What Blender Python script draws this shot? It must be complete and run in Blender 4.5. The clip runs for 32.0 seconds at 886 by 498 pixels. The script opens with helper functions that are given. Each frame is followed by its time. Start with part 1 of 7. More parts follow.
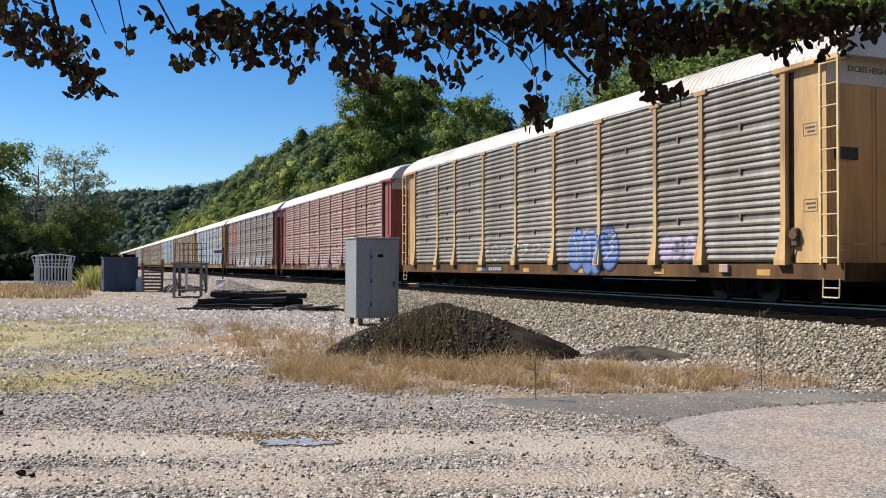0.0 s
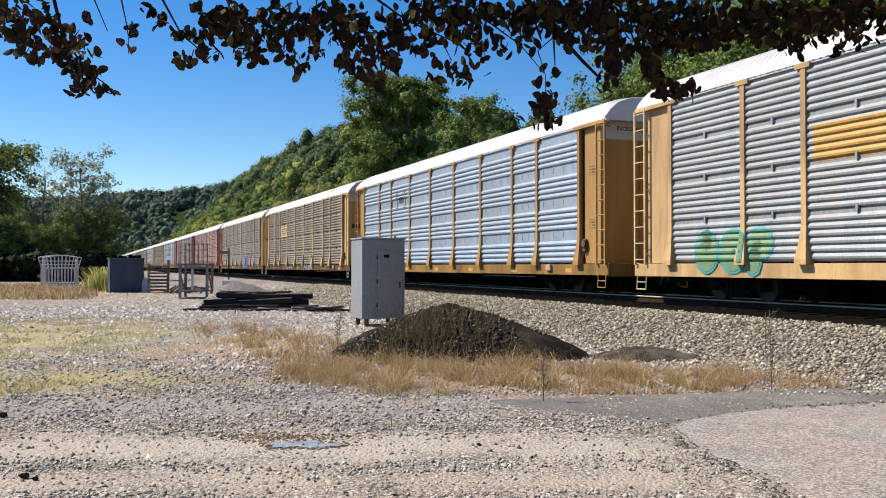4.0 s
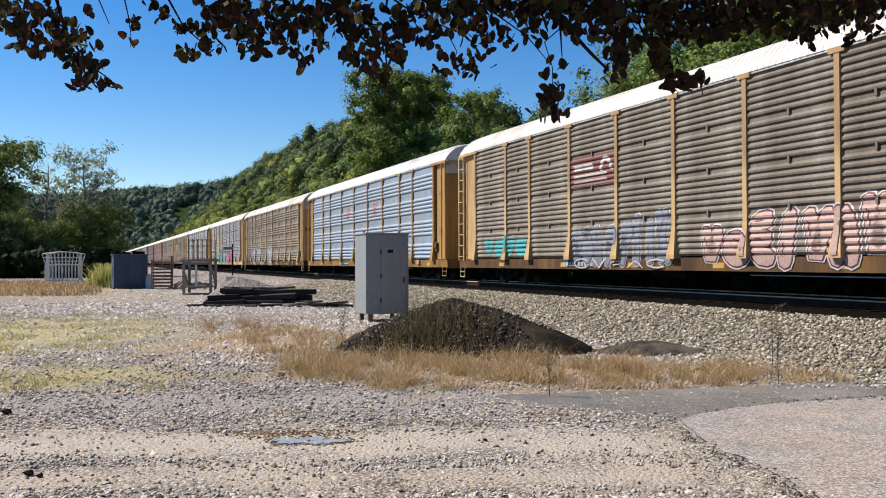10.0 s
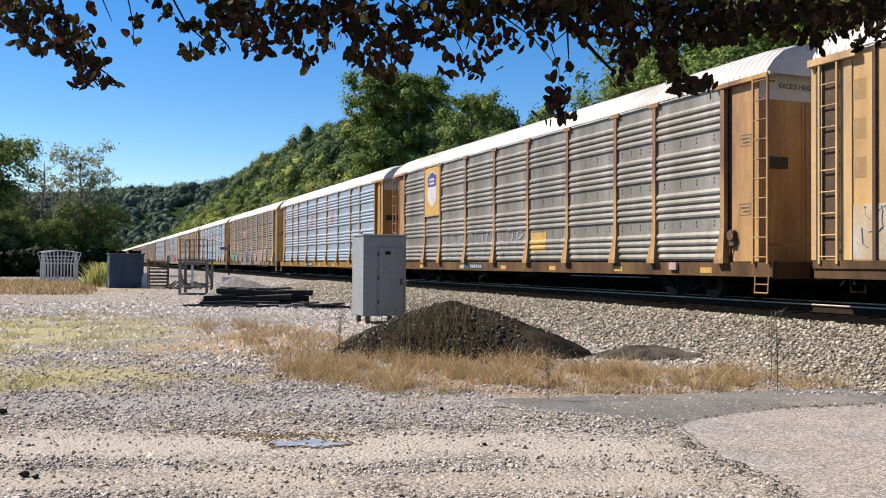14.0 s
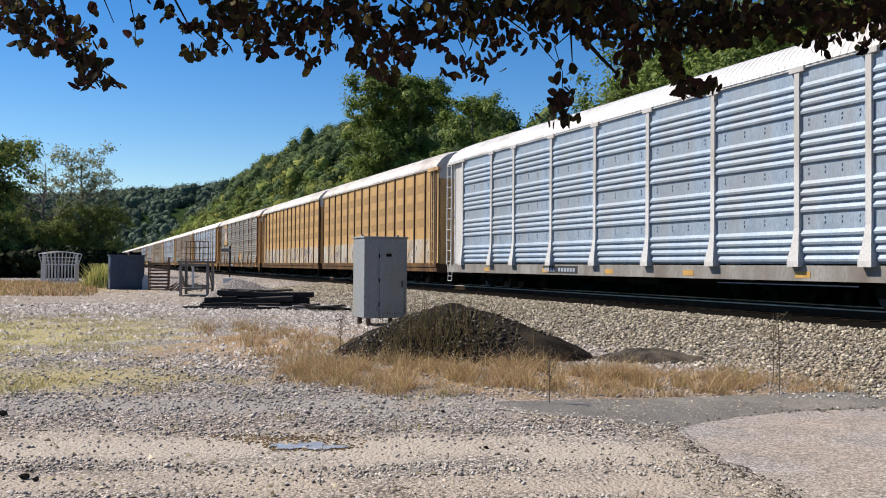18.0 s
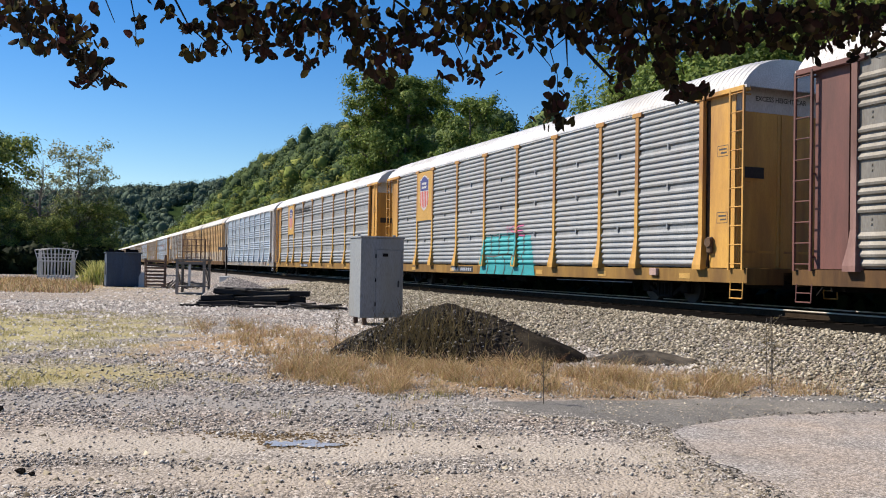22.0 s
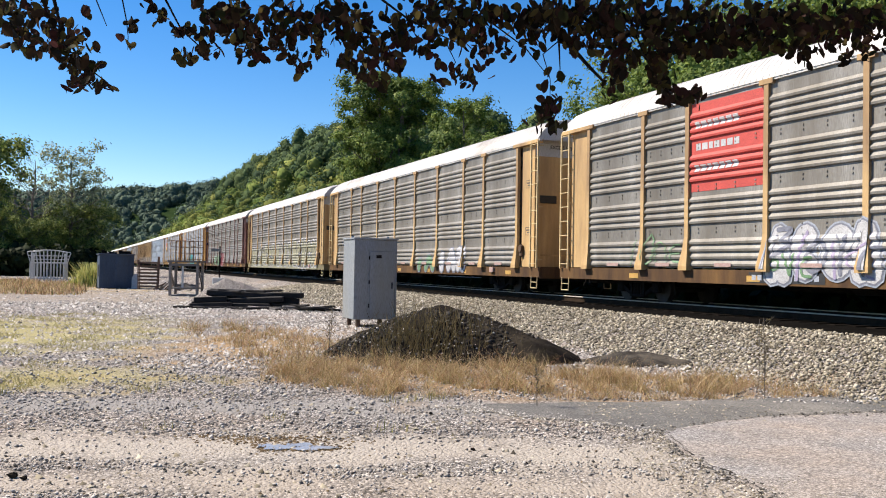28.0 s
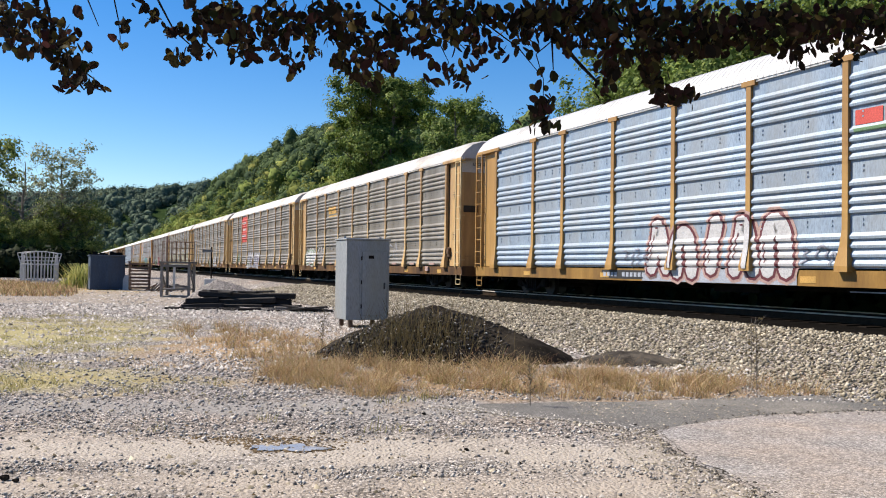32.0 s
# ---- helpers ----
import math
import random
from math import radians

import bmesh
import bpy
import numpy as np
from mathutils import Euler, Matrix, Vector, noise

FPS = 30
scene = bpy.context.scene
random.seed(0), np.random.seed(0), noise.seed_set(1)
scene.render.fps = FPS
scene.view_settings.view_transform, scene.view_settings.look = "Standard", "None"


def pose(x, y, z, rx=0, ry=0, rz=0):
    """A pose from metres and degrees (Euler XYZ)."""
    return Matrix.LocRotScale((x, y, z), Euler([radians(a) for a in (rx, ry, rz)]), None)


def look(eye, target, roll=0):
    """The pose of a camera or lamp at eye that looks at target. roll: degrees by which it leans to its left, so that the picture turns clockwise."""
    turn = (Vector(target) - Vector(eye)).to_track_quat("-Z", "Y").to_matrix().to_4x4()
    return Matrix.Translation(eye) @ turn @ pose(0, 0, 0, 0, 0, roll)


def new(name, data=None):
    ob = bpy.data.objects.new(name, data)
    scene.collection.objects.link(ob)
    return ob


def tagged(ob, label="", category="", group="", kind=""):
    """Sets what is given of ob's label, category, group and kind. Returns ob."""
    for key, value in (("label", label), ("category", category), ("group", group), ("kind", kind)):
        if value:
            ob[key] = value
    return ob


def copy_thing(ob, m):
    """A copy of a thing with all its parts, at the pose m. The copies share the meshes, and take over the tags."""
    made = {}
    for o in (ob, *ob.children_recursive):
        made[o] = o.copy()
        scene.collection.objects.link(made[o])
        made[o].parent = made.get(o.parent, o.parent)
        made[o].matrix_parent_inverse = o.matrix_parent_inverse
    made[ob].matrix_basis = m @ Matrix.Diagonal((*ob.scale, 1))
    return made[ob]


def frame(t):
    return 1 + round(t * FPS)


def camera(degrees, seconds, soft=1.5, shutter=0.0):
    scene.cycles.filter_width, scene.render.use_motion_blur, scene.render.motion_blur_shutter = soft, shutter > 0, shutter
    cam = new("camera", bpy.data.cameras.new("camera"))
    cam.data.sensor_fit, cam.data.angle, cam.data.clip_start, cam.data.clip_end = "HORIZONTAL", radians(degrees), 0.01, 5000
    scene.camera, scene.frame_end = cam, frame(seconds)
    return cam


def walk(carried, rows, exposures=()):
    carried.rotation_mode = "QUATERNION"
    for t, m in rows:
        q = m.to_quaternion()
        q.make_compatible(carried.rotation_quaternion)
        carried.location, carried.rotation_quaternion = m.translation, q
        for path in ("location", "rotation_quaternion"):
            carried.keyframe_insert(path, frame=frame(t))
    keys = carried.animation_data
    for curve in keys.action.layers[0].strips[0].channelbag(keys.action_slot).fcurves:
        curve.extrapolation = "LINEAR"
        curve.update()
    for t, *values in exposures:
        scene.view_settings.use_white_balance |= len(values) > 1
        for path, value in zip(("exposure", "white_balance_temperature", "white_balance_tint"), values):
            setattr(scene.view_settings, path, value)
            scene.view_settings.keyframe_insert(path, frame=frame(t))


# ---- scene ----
# ---- the camera and its path: seconds, place, then turn to the left, upward tilt and lean in degrees ----
SHAKE = (
    (0, 0.010, -0.116, 1.507, -0.549, 1.096, -0.144),
    (0.5, 0.024, -0.105, 1.505, -0.370, 1.105, -0.104),
    (1, 0.030, -0.091, 1.513, -0.280, 1.064, -0.017),
    (1.5, 0.033, -0.074, 1.514, -0.157, 1.061, 0.031),
    (2, 0.037, -0.068, 1.514, -0.057, 1.045, 0.137),
    (2.5, 0.036, -0.059, 1.515, -0.007, 0.977, 0.204),
    (3, 0.031, -0.049, 1.507, -0.013, 1.008, 0.208),
    (3.5, 0.017, -0.042, 1.506, -0.080, 1.044, 0.130),
    (5.5, -0.023, -0.008, 1.510, -0.380, 1.371, -0.520),
    (6, -0.022, -0.007, 1.507, -0.383, 1.393, -0.591),
    (6.5, -0.021, -0.027, 1.507, -0.388, 1.376, -0.673),
    (7, -0.014, -0.037, 1.502, -0.347, 1.334, -0.651),
    (7.5, -0.009, -0.038, 1.500, -0.285, 1.249, -0.559),
    (8, 0.000, -0.026, 1.501, -0.185, 1.135, -0.384),
    (8.5, 0.007, -0.028, 1.503, -0.066, 1.005, -0.211),
    (9, 0.002, -0.012, 1.502, 0.005, 0.907, -0.001),
    (9.5, -0.008, 0.002, 1.505, 0.015, 0.807, 0.169),
    (10, -0.014, 0.017, 1.503, 0.027, 0.795, 0.197),
    (10.5, -0.018, 0.020, 1.509, 0.038, 0.758, 0.232),
    (11, -0.026, 0.028, 1.505, -0.004, 0.744, 0.225),
    (11.5, -0.034, 0.028, 1.505, -0.058, 0.782, 0.127),
    (12, -0.039, 0.048, 1.512, -0.118, 0.797, 0.020),
    (12.5, -0.047, 0.051, 1.515, -0.174, 0.839, -0.108),
    (13, -0.049, 0.052, 1.513, -0.206, 0.897, -0.258),
    (13.5, -0.054, 0.056, 1.511, -0.227, 0.925, -0.330),
    (14, -0.054, 0.060, 1.509, -0.221, 0.929, -0.335),
    (14.5, -0.054, 0.068, 1.510, -0.163, 0.910, -0.391),
    (16.5, -0.054, 0.079, 1.507, -0.115, 0.953, -0.443),
    (17, -0.053, 0.075, 1.509, -0.134, 1.004, -0.435),
    (17.5, -0.059, 0.078, 1.512, -0.153, 1.030, -0.446),
    (18, -0.063, 0.081, 1.511, -0.173, 1.068, -0.468),
    (18.5, -0.066, 0.093, 1.515, -0.226, 1.073, -0.503),
    (19, -0.067, 0.081, 1.515, -0.246, 1.098, -0.598),
    (19.5, -0.062, 0.073, 1.513, -0.245, 1.148, -0.707),
    (20, -0.060, 0.075, 1.514, -0.243, 1.174, -0.789),
    (20.5, -0.066, 0.074, 1.511, -0.278, 1.233, -0.942),
    (21, -0.062, 0.065, 1.511, -0.299, 1.239, -1.032),
    (21.5, -0.057, 0.041, 1.511, -0.346, 1.177, -1.066),
    (22, -0.053, 0.024, 1.509, -0.374, 1.109, -1.054),
    (22.5, -0.051, 0.006, 1.513, -0.381, 1.046, -1.047),
    (23, -0.048, 0.007, 1.511, -0.363, 0.996, -1.057),
    (23.5, -0.050, 0.016, 1.511, -0.367, 0.971, -1.056),
    (24, -0.053, 0.028, 1.513, -0.359, 0.960, -1.054),
    (24.5, -0.058, 0.039, 1.513, -0.338, 0.944, -1.077),
    (25, -0.061, 0.058, 1.514, -0.312, 0.932, -1.088),
    (25.5, -0.063, 0.065, 1.518, -0.287, 0.926, -1.087),
    (27.5, -0.050, 0.019, 1.525, -0.651, 1.074, -1.029),
    (28, -0.050, 0.023, 1.523, -0.776, 1.177, -0.966),
    (28.5, -0.051, 0.027, 1.524, -0.905, 1.256, -0.891),
    (29, -0.058, 0.040, 1.528, -1.011, 1.313, -0.856),
    (29.5, -0.067, 0.063, 1.530, -1.103, 1.346, -0.794),
    (30, -0.069, 0.061, 1.531, -1.121, 1.363, -0.773),
    (30.5, -0.072, 0.084, 1.531, -1.126, 1.360, -0.763),
    (31, -0.069, 0.084, 1.524, -1.149, 1.356, -0.799),
    (31.5, -0.062, 0.049, 1.525, -1.212, 1.272, -0.802),
    (32, -0.059, 0.025, 1.522, -1.291, 1.206, -0.807),
)


def carried_pose(x, y, z, left, up, lean):
    turn = Matrix.Rotation(radians(left), 4, "Z") @ Matrix.Rotation(radians(up), 4, "X") @ Matrix.Rotation(radians(lean), 4, "Y")
    return Matrix.Translation((x, y, z)) @ turn @ Matrix.Rotation(radians(90), 4, "X")


cam = camera(52.75, 32.0, soft=1.0)
walk(cam, [(t, carried_pose(*row)) for t, *row in SHAKE],
     [(0, 0.73), (3, 0.76), (6, 0.80), (8, 0.75), (12, 0.72), (14, 0.87), (17, 0.78), (18, 0.65), (20, 0.68), (21, 0.75), (22, 0.73), (23, 0.84), (24, 0.89), (28, 0.93), (30, 0.92), (32, 0.86)])

# ---- world, sun, exposure ----
SUN_ELEVATION, SUN_AZIMUTH = radians(46), radians(-76)   # azimuth clockwise from +Y
world = bpy.data.worlds.new("sky")
scene.world = world
world.use_nodes = True
wn = world.node_tree.nodes
sky = wn.new("ShaderNodeTexSky")
sky.sky_type, sky.sun_disc = "NISHITA", False
sky.sun_elevation, sky.sun_rotation = SUN_ELEVATION, SUN_AZIMUTH
sky.altitude, sky.air_density, sky.dust_density, sky.ozone_density = 300, 1.0, 0.05, 2.5
wn["Background"].inputs["Strength"].default_value = 0.081
rich = wn.new("ShaderNodeHueSaturation")
rich.inputs["Hue"].default_value, rich.inputs["Saturation"].default_value = 0.508, 1.42
world.node_tree.links.new(sky.outputs[0], rich.inputs["Color"])
world.node_tree.links.new(rich.outputs[0], wn["Background"].inputs["Color"])
sun = new("sun", bpy.data.lights.new("sun", "SUN"))
sun.data.energy, sun.data.angle, sun.data.color = 5.0, radians(0.53), (1.0, 0.90, 0.765)
to_sun = Vector((math.sin(SUN_AZIMUTH) * math.cos(SUN_ELEVATION), math.cos(SUN_AZIMUTH) * math.cos(SUN_ELEVATION), math.sin(SUN_ELEVATION)))
sun.matrix_world = look(to_sun * 60, (0, 0, 0))

# ---- plan: the track runs straight; p metres off the camera's foot, s metres along ----
BEND = radians(21.5)
NX, NY = math.cos(BEND), math.sin(BEND)
RAIL_Z, TRACK_P = 0.65, 15.93
PITCH = 28.5


def place(p, s, z=0.0):
    """From track coordinates to the world."""
    return Vector((p * NX - s * NY, p * NY + s * NX, z))


def track_pose(s, z=RAIL_Z, p=TRACK_P):
    return Matrix.Translation(place(p, s, z)) @ Matrix.Rotation(radians(90) + BEND, 4, "Z")


def run(t):
    """How far the train has gone after t seconds."""
    return 16.35 * t + 0.13 * min(t, 9) - 0.4 - 0.024 * max(t - 16, 0) ** 2


# ---- helpers ----
def part(name, bm, material, parent=None, label="", smooth=False):
    if isinstance(bm, bpy.types.Mesh):
        me = bm
    else:
        me = bpy.data.meshes.new(name)
        bm.normal_update()
        bm.to_mesh(me)
        bm.free()
        me.materials.append(material)
        if smooth:
            me.polygons.foreach_set("use_smooth", [True] * len(me.polygons))
    ob = new(name, me)
    if parent:
        ob.parent = parent
    if label:
        tagged(ob, label)
    return ob


def paint(ob, material):
    ob.material_slots[0].link = "OBJECT"
    ob.material_slots[0].material = material
    return ob


def box(bm, x0, x1, y0, y1, z0, z1, bevel=0.0):
    m = Matrix.Translation(((x0 + x1) / 2, (y0 + y1) / 2, (z0 + z1) / 2)) @ Matrix.Diagonal((x1 - x0, y1 - y0, z1 - z0, 1))
    vs = bmesh.ops.create_cube(bm, size=1, matrix=m)["verts"]
    if bevel:
        es = list({e for v in vs for e in v.link_edges})
        bmesh.ops.bevel(bm, geom=es, offset=bevel, segments=1, affect="EDGES", profile=0.5)
    return bm


def rod(bm, a, b, r, r2=None, seg=8):
    a, b = Vector(a), Vector(b)
    m = Matrix.Translation((a + b) / 2) @ (b - a).to_track_quat("Z", "Y").to_matrix().to_4x4()
    bmesh.ops.create_cone(bm, cap_ends=True, segments=seg, radius1=r, radius2=r if r2 is None else r2, depth=(b - a).length, matrix=m)
    return bm


def boxes(*rows, bevel=0.0):
    bm = bmesh.new()
    for r in rows:
        box(bm, *r, bevel=bevel)
    return bm


def mesh_from(name, verts, faces, material, mats=None):
    """A mesh from arrays; faces all with the same number of corners."""
    verts, faces = np.asarray(verts, np.float32).reshape(-1, 3), np.asarray(faces, np.int32)
    me = bpy.data.meshes.new(name)
    n, k = faces.shape
    me.vertices.add(len(verts)), me.loops.add(n * k), me.polygons.add(n)
    me.vertices.foreach_set("co", verts.ravel())
    me.loops.foreach_set("vertex_index", faces.ravel())
    me.polygons.foreach_set("loop_start", np.arange(0, n * k, k, dtype=np.int32))
    me.update(calc_edges=True)
    me.materials.append(material)
    return me


# ---- materials ----
def surface(name, c1, c2, scale=6.0, rough=0.7, metal=0.0, bump=0.15, fine=60.0, stretch=(1, 1, 1), dirt=None, dirt_amount=0.35, spread=0.0, spec=0.4, grit=0.5):
    """Two colours mingled at two scales, streaks of dirt if given, fine relief; spread varies each piece."""
    m = bpy.data.materials.new(name)
    m.use_nodes = True
    nt, ns = m.node_tree, m.node_tree.nodes
    b = ns["Principled BSDF"]
    b.inputs["Roughness"].default_value, b.inputs["Metallic"].default_value = rough, metal
    b.inputs["Specular IOR Level"].default_value = spec
    co = ns.new("ShaderNodeTexCoord")
    mp = ns.new("ShaderNodeMapping")
    mp.inputs["Scale"].default_value = stretch
    nt.links.new(co.outputs["Object"], mp.inputs[0])

    def noise_at(sc, detail=5):
        n = ns.new("ShaderNodeTexNoise")
        n.inputs["Scale"].default_value, n.inputs["Detail"].default_value = sc, detail
        n.inputs["Roughness"].default_value = 0.62
        nt.links.new(mp.outputs[0], n.inputs["Vector"])
        return n.outputs["Fac"]

    def ramp(src, lo, hi):
        r = ns.new("ShaderNodeMapRange")
        r.inputs[1].default_value, r.inputs[2].default_value = lo, hi
        nt.links.new(src, r.inputs[0])
        return r.outputs[0]

    def mix(fac, a, bb):
        x = ns.new("ShaderNodeMix")
        x.data_type = "RGBA"
        for src, i in ((fac, 0), (a, 6), (bb, 7)):
            if isinstance(src, (tuple, float)):
                x.inputs[i].default_value = (*src, 1) if isinstance(src, tuple) else src
            else:
                nt.links.new(src, x.inputs[i])
        return x.outputs[2]

    col = mix(ramp(noise_at(scale), 0.32, 0.68), c1, c2)
    grain = noise_at(fine, 3)
    g = ns.new("ShaderNodeMix")
    g.data_type, g.blend_type = "RGBA", "MULTIPLY"
    g.inputs[0].default_value = grit
    nt.links.new(col, g.inputs[6])
    gr = ns.new("ShaderNodeValToRGB")
    gr.color_ramp.elements[0].color, gr.color_ramp.elements[0].position = (0.35, 0.34, 0.33, 1), 0.34
    gr.color_ramp.elements[1].color, gr.color_ramp.elements[1].position = (1, 1, 1, 1), 0.58
    nt.links.new(grain, gr.inputs[0])
    nt.links.new(gr.outputs[0], g.inputs[7])
    col = g.outputs[2]
    if dirt:
        col = mix(ramp(noise_at(scale * 0.45, 7), 0.62 - dirt_amount * 0.5, 0.85 - dirt_amount * 0.35), col, dirt)
    if spread:
        oi = ns.new("ShaderNodeObjectInfo")
        hs = ns.new("ShaderNodeHueSaturation")
        mr = ns.new("ShaderNodeMapRange")
        mr.inputs[3].default_value, mr.inputs[4].default_value = 1 - spread, 1 + spread
        nt.links.new(oi.outputs["Random"], mr.inputs[0])
        nt.links.new(mr.outputs[0], hs.inputs["Value"])
        nt.links.new(col, hs.inputs["Color"])
        col = hs.outputs[0]
    nt.links.new(col, b.inputs["Base Color"])
    if bump:
        bp = ns.new("ShaderNodeBump")
        bp.inputs["Strength"].default_value, bp.inputs["Distance"].default_value = bump, 0.02
        nt.links.new(grain, bp.inputs["Height"])
        nt.links.new(bp.outputs[0], b.inputs["Normal"])
    return m


def pebbled(m, scale, low, high, relief=0.6, mix=1.0):
    """Lays closely packed stones over a ground material: one tone and one bulge a stone."""
    nt, ns = m.node_tree, m.node_tree.nodes
    b = ns["Principled BSDF"]
    src = b.inputs["Base Color"].links[0].from_socket
    co, warp, add_v = ns.new("ShaderNodeTexCoord"), ns.new("ShaderNodeTexNoise"), ns.new("ShaderNodeVectorMath")
    warp.inputs["Scale"].default_value = scale * 0.8
    add_v.operation = "MULTIPLY_ADD"
    add_v.inputs[1].default_value = (0.5 / scale,) * 3
    nt.links.new(co.outputs["Object"], warp.inputs["Vector"])
    nt.links.new(warp.outputs["Color"], add_v.inputs[0])
    nt.links.new(co.outputs["Object"], add_v.inputs[2])
    normal = None
    col = src
    for sc in (scale, scale * 2.3):
        vo = ns.new("ShaderNodeTexVoronoi")
        vo.inputs["Scale"].default_value = sc
        nt.links.new(add_v.outputs[0], vo.inputs["Vector"])
        sp, mr, mx, inv = ns.new("ShaderNodeSeparateColor"), ns.new("ShaderNodeMapRange"), ns.new("ShaderNodeMix"), ns.new("ShaderNodeMapRange")
        nt.links.new(vo.outputs["Color"], sp.inputs[0])
        mr.inputs[3].default_value, mr.inputs[4].default_value = low, high
        nt.links.new(sp.outputs[0], mr.inputs[0])
        # the joint between stones
        inv.inputs[1].default_value, inv.inputs[2].default_value, inv.inputs[3].default_value, inv.inputs[4].default_value = 0.45, 0.8, 1.0, 0.45
        nt.links.new(vo.outputs["Distance"], inv.inputs[0])
        mu = ns.new("ShaderNodeMath")
        mu.operation = "MULTIPLY"
        nt.links.new(mr.outputs[0], mu.inputs[0])
        nt.links.new(inv.outputs[0], mu.inputs[1])
        mx.data_type, mx.blend_type = "RGBA", "MULTIPLY"
        mx.inputs[0].default_value = mix
        mx.clamp_result = False
        nt.links.new(col, mx.inputs[6])
        nt.links.new(mu.outputs[0], mx.inputs[7])
        col = mx.outputs[2]
        bp = ns.new("ShaderNodeBump")
        bp.invert = True
        bp.inputs["Strength"].default_value, bp.inputs["Distance"].default_value = relief, 0.5 / sc
        nt.links.new(vo.outputs["Distance"], bp.inputs["Height"])
        if normal:
            nt.links.new(normal, bp.inputs["Normal"])
        normal = bp.outputs[0]
    nt.links.new(col, b.inputs["Base Color"])
    nt.links.new(normal, b.inputs["Normal"])


def islands(name, stops, rough=0.85, through_light=0.0, scale=0.0):
    """One colour a piece, by the random number of each island of the mesh; leaves let light through."""
    m = bpy.data.materials.new(name)
    m.use_nodes = True
    nt, ns = m.node_tree, m.node_tree.nodes
    b = ns["Principled BSDF"]
    b.inputs["Roughness"].default_value = rough
    b.inputs["Specular IOR Level"].default_value = 0.12
    geo = ns.new("ShaderNodeNewGeometry")
    cr = ns.new("ShaderNodeValToRGB")
    els = cr.color_ramp.elements
    els[0].position, els[0].color = 0, (*stops[0], 1)
    els[1].position, els[1].color = 1, (*stops[-1], 1)
    for i, c in enumerate(stops[1:-1], 1):
        els.new(i / (len(stops) - 1)).color = (*c, 1)
    nt.links.new(geo.outputs["Random Per Island"], cr.inputs[0])
    col = cr.outputs[0]
    if scale:
        co, n, mx = ns.new("ShaderNodeTexCoord"), ns.new("ShaderNodeTexNoise"), ns.new("ShaderNodeMix")
        n.inputs["Scale"].default_value = scale
        mx.data_type, mx.blend_type = "RGBA", "MULTIPLY"
        mx.inputs[0].default_value = 0.8
        r = ns.new("ShaderNodeValToRGB")
        r.color_ramp.elements[0].position, r.color_ramp.elements[0].color = 0.35, (0.45, 0.5, 0.5, 1)
        r.color_ramp.elements[1].position = 0.65
        nt.links.new(co.outputs["Object"], n.inputs["Vector"])
        nt.links.new(n.outputs[0], r.inputs[0])
        nt.links.new(col, mx.inputs[6])
        nt.links.new(r.outputs[0], mx.inputs[7])
        col = mx.outputs[2]
    nt.links.new(col, b.inputs["Base Color"])
    if through_light:
        tr, ms = ns.new("ShaderNodeBsdfTranslucent"), ns.new("ShaderNodeMixShader")
        ms.inputs[0].default_value = through_light
        nt.links.new(col, tr.inputs[0])
        nt.links.new(b.outputs[0], ms.inputs[1])
        nt.links.new(tr.outputs[0], ms.inputs[2])
        nt.links.new(ms.outputs[0], ns["Material Output"].inputs[0])
    return m


STREAK = (1.2, 1.2, 0.22)
M_CLEAN = surface("galvanised_sheet", (0.237, 0.307, 0.398), (0.319, 0.395, 0.490), 1.2, 0.5, 0.2, 0.08, 40, STREAK, (0.228, 0.233, 0.230), 0.2, 0.05)
M_WHITE_SHEET = surface("white_sheet", (0.224, 0.241, 0.259), (0.298, 0.314, 0.330), 1.2, 0.5, 0.1, 0.08, 40, STREAK, (0.208, 0.199, 0.188), 0.15, 0.05)
M_DULL = surface("weathered_sheet", (0.230, 0.219, 0.198), (0.325, 0.314, 0.290), 1.5, 0.5, 0.2, 0.12, 35, STREAK, (0.126, 0.111, 0.090), 0.46, 0.1)
M_BROWN = surface("soiled_sheet", (0.185, 0.167, 0.140), (0.255, 0.230, 0.195), 1.5, 0.75, 0.05, 0.12, 35, STREAK, (0.089, 0.066, 0.049), 0.38, 0.12)
M_RUSTY = surface("red_tinged_sheet", (0.25, 0.205, 0.185), (0.33, 0.28, 0.26), 1.5, 0.75, 0.0, 0.12, 35, STREAK, (0.19, 0.09, 0.075), 0.42, 0.1)
M_CRIMSON = surface("faded_crimson_paint", (0.24, 0.05, 0.045), (0.33, 0.09, 0.08), 2.0, 0.6, 0.0, 0.08, 50, STREAK, (0.12, 0.045, 0.04), 0.3, 0.05, grit=0.2)
M_PINK_POST = surface("chalky_rose_paint", (0.33, 0.17, 0.15), (0.44, 0.27, 0.24), 2.0, 0.7, 0.0, 0.08, 50, STREAK, (0.17, 0.075, 0.065), 0.45, 0.06, grit=0.2)
M_ROSE_BROWN = surface("faded_oxide_paint", (0.22, 0.115, 0.10), (0.30, 0.185, 0.165), 2.0, 0.7, 0.0, 0.08, 50, STREAK, (0.11, 0.055, 0.045), 0.4, 0.06, grit=0.2)
M_YELLOW = surface("yellow_paint", (0.31, 0.175, 0.05), (0.39, 0.235, 0.075), 2.0, 0.5, 0.0, 0.06, 50, STREAK, (0.22, 0.12, 0.04), 0.25, 0.04, grit=0.2)
M_YELLOW_OLD = surface("faded_yellow_paint", (0.467, 0.296, 0.121), (0.570, 0.391, 0.185), 2.0, 0.6, 0.0, 0.08, 50, STREAK, (0.228, 0.142, 0.071), 0.35, 0.06, grit=0.2)
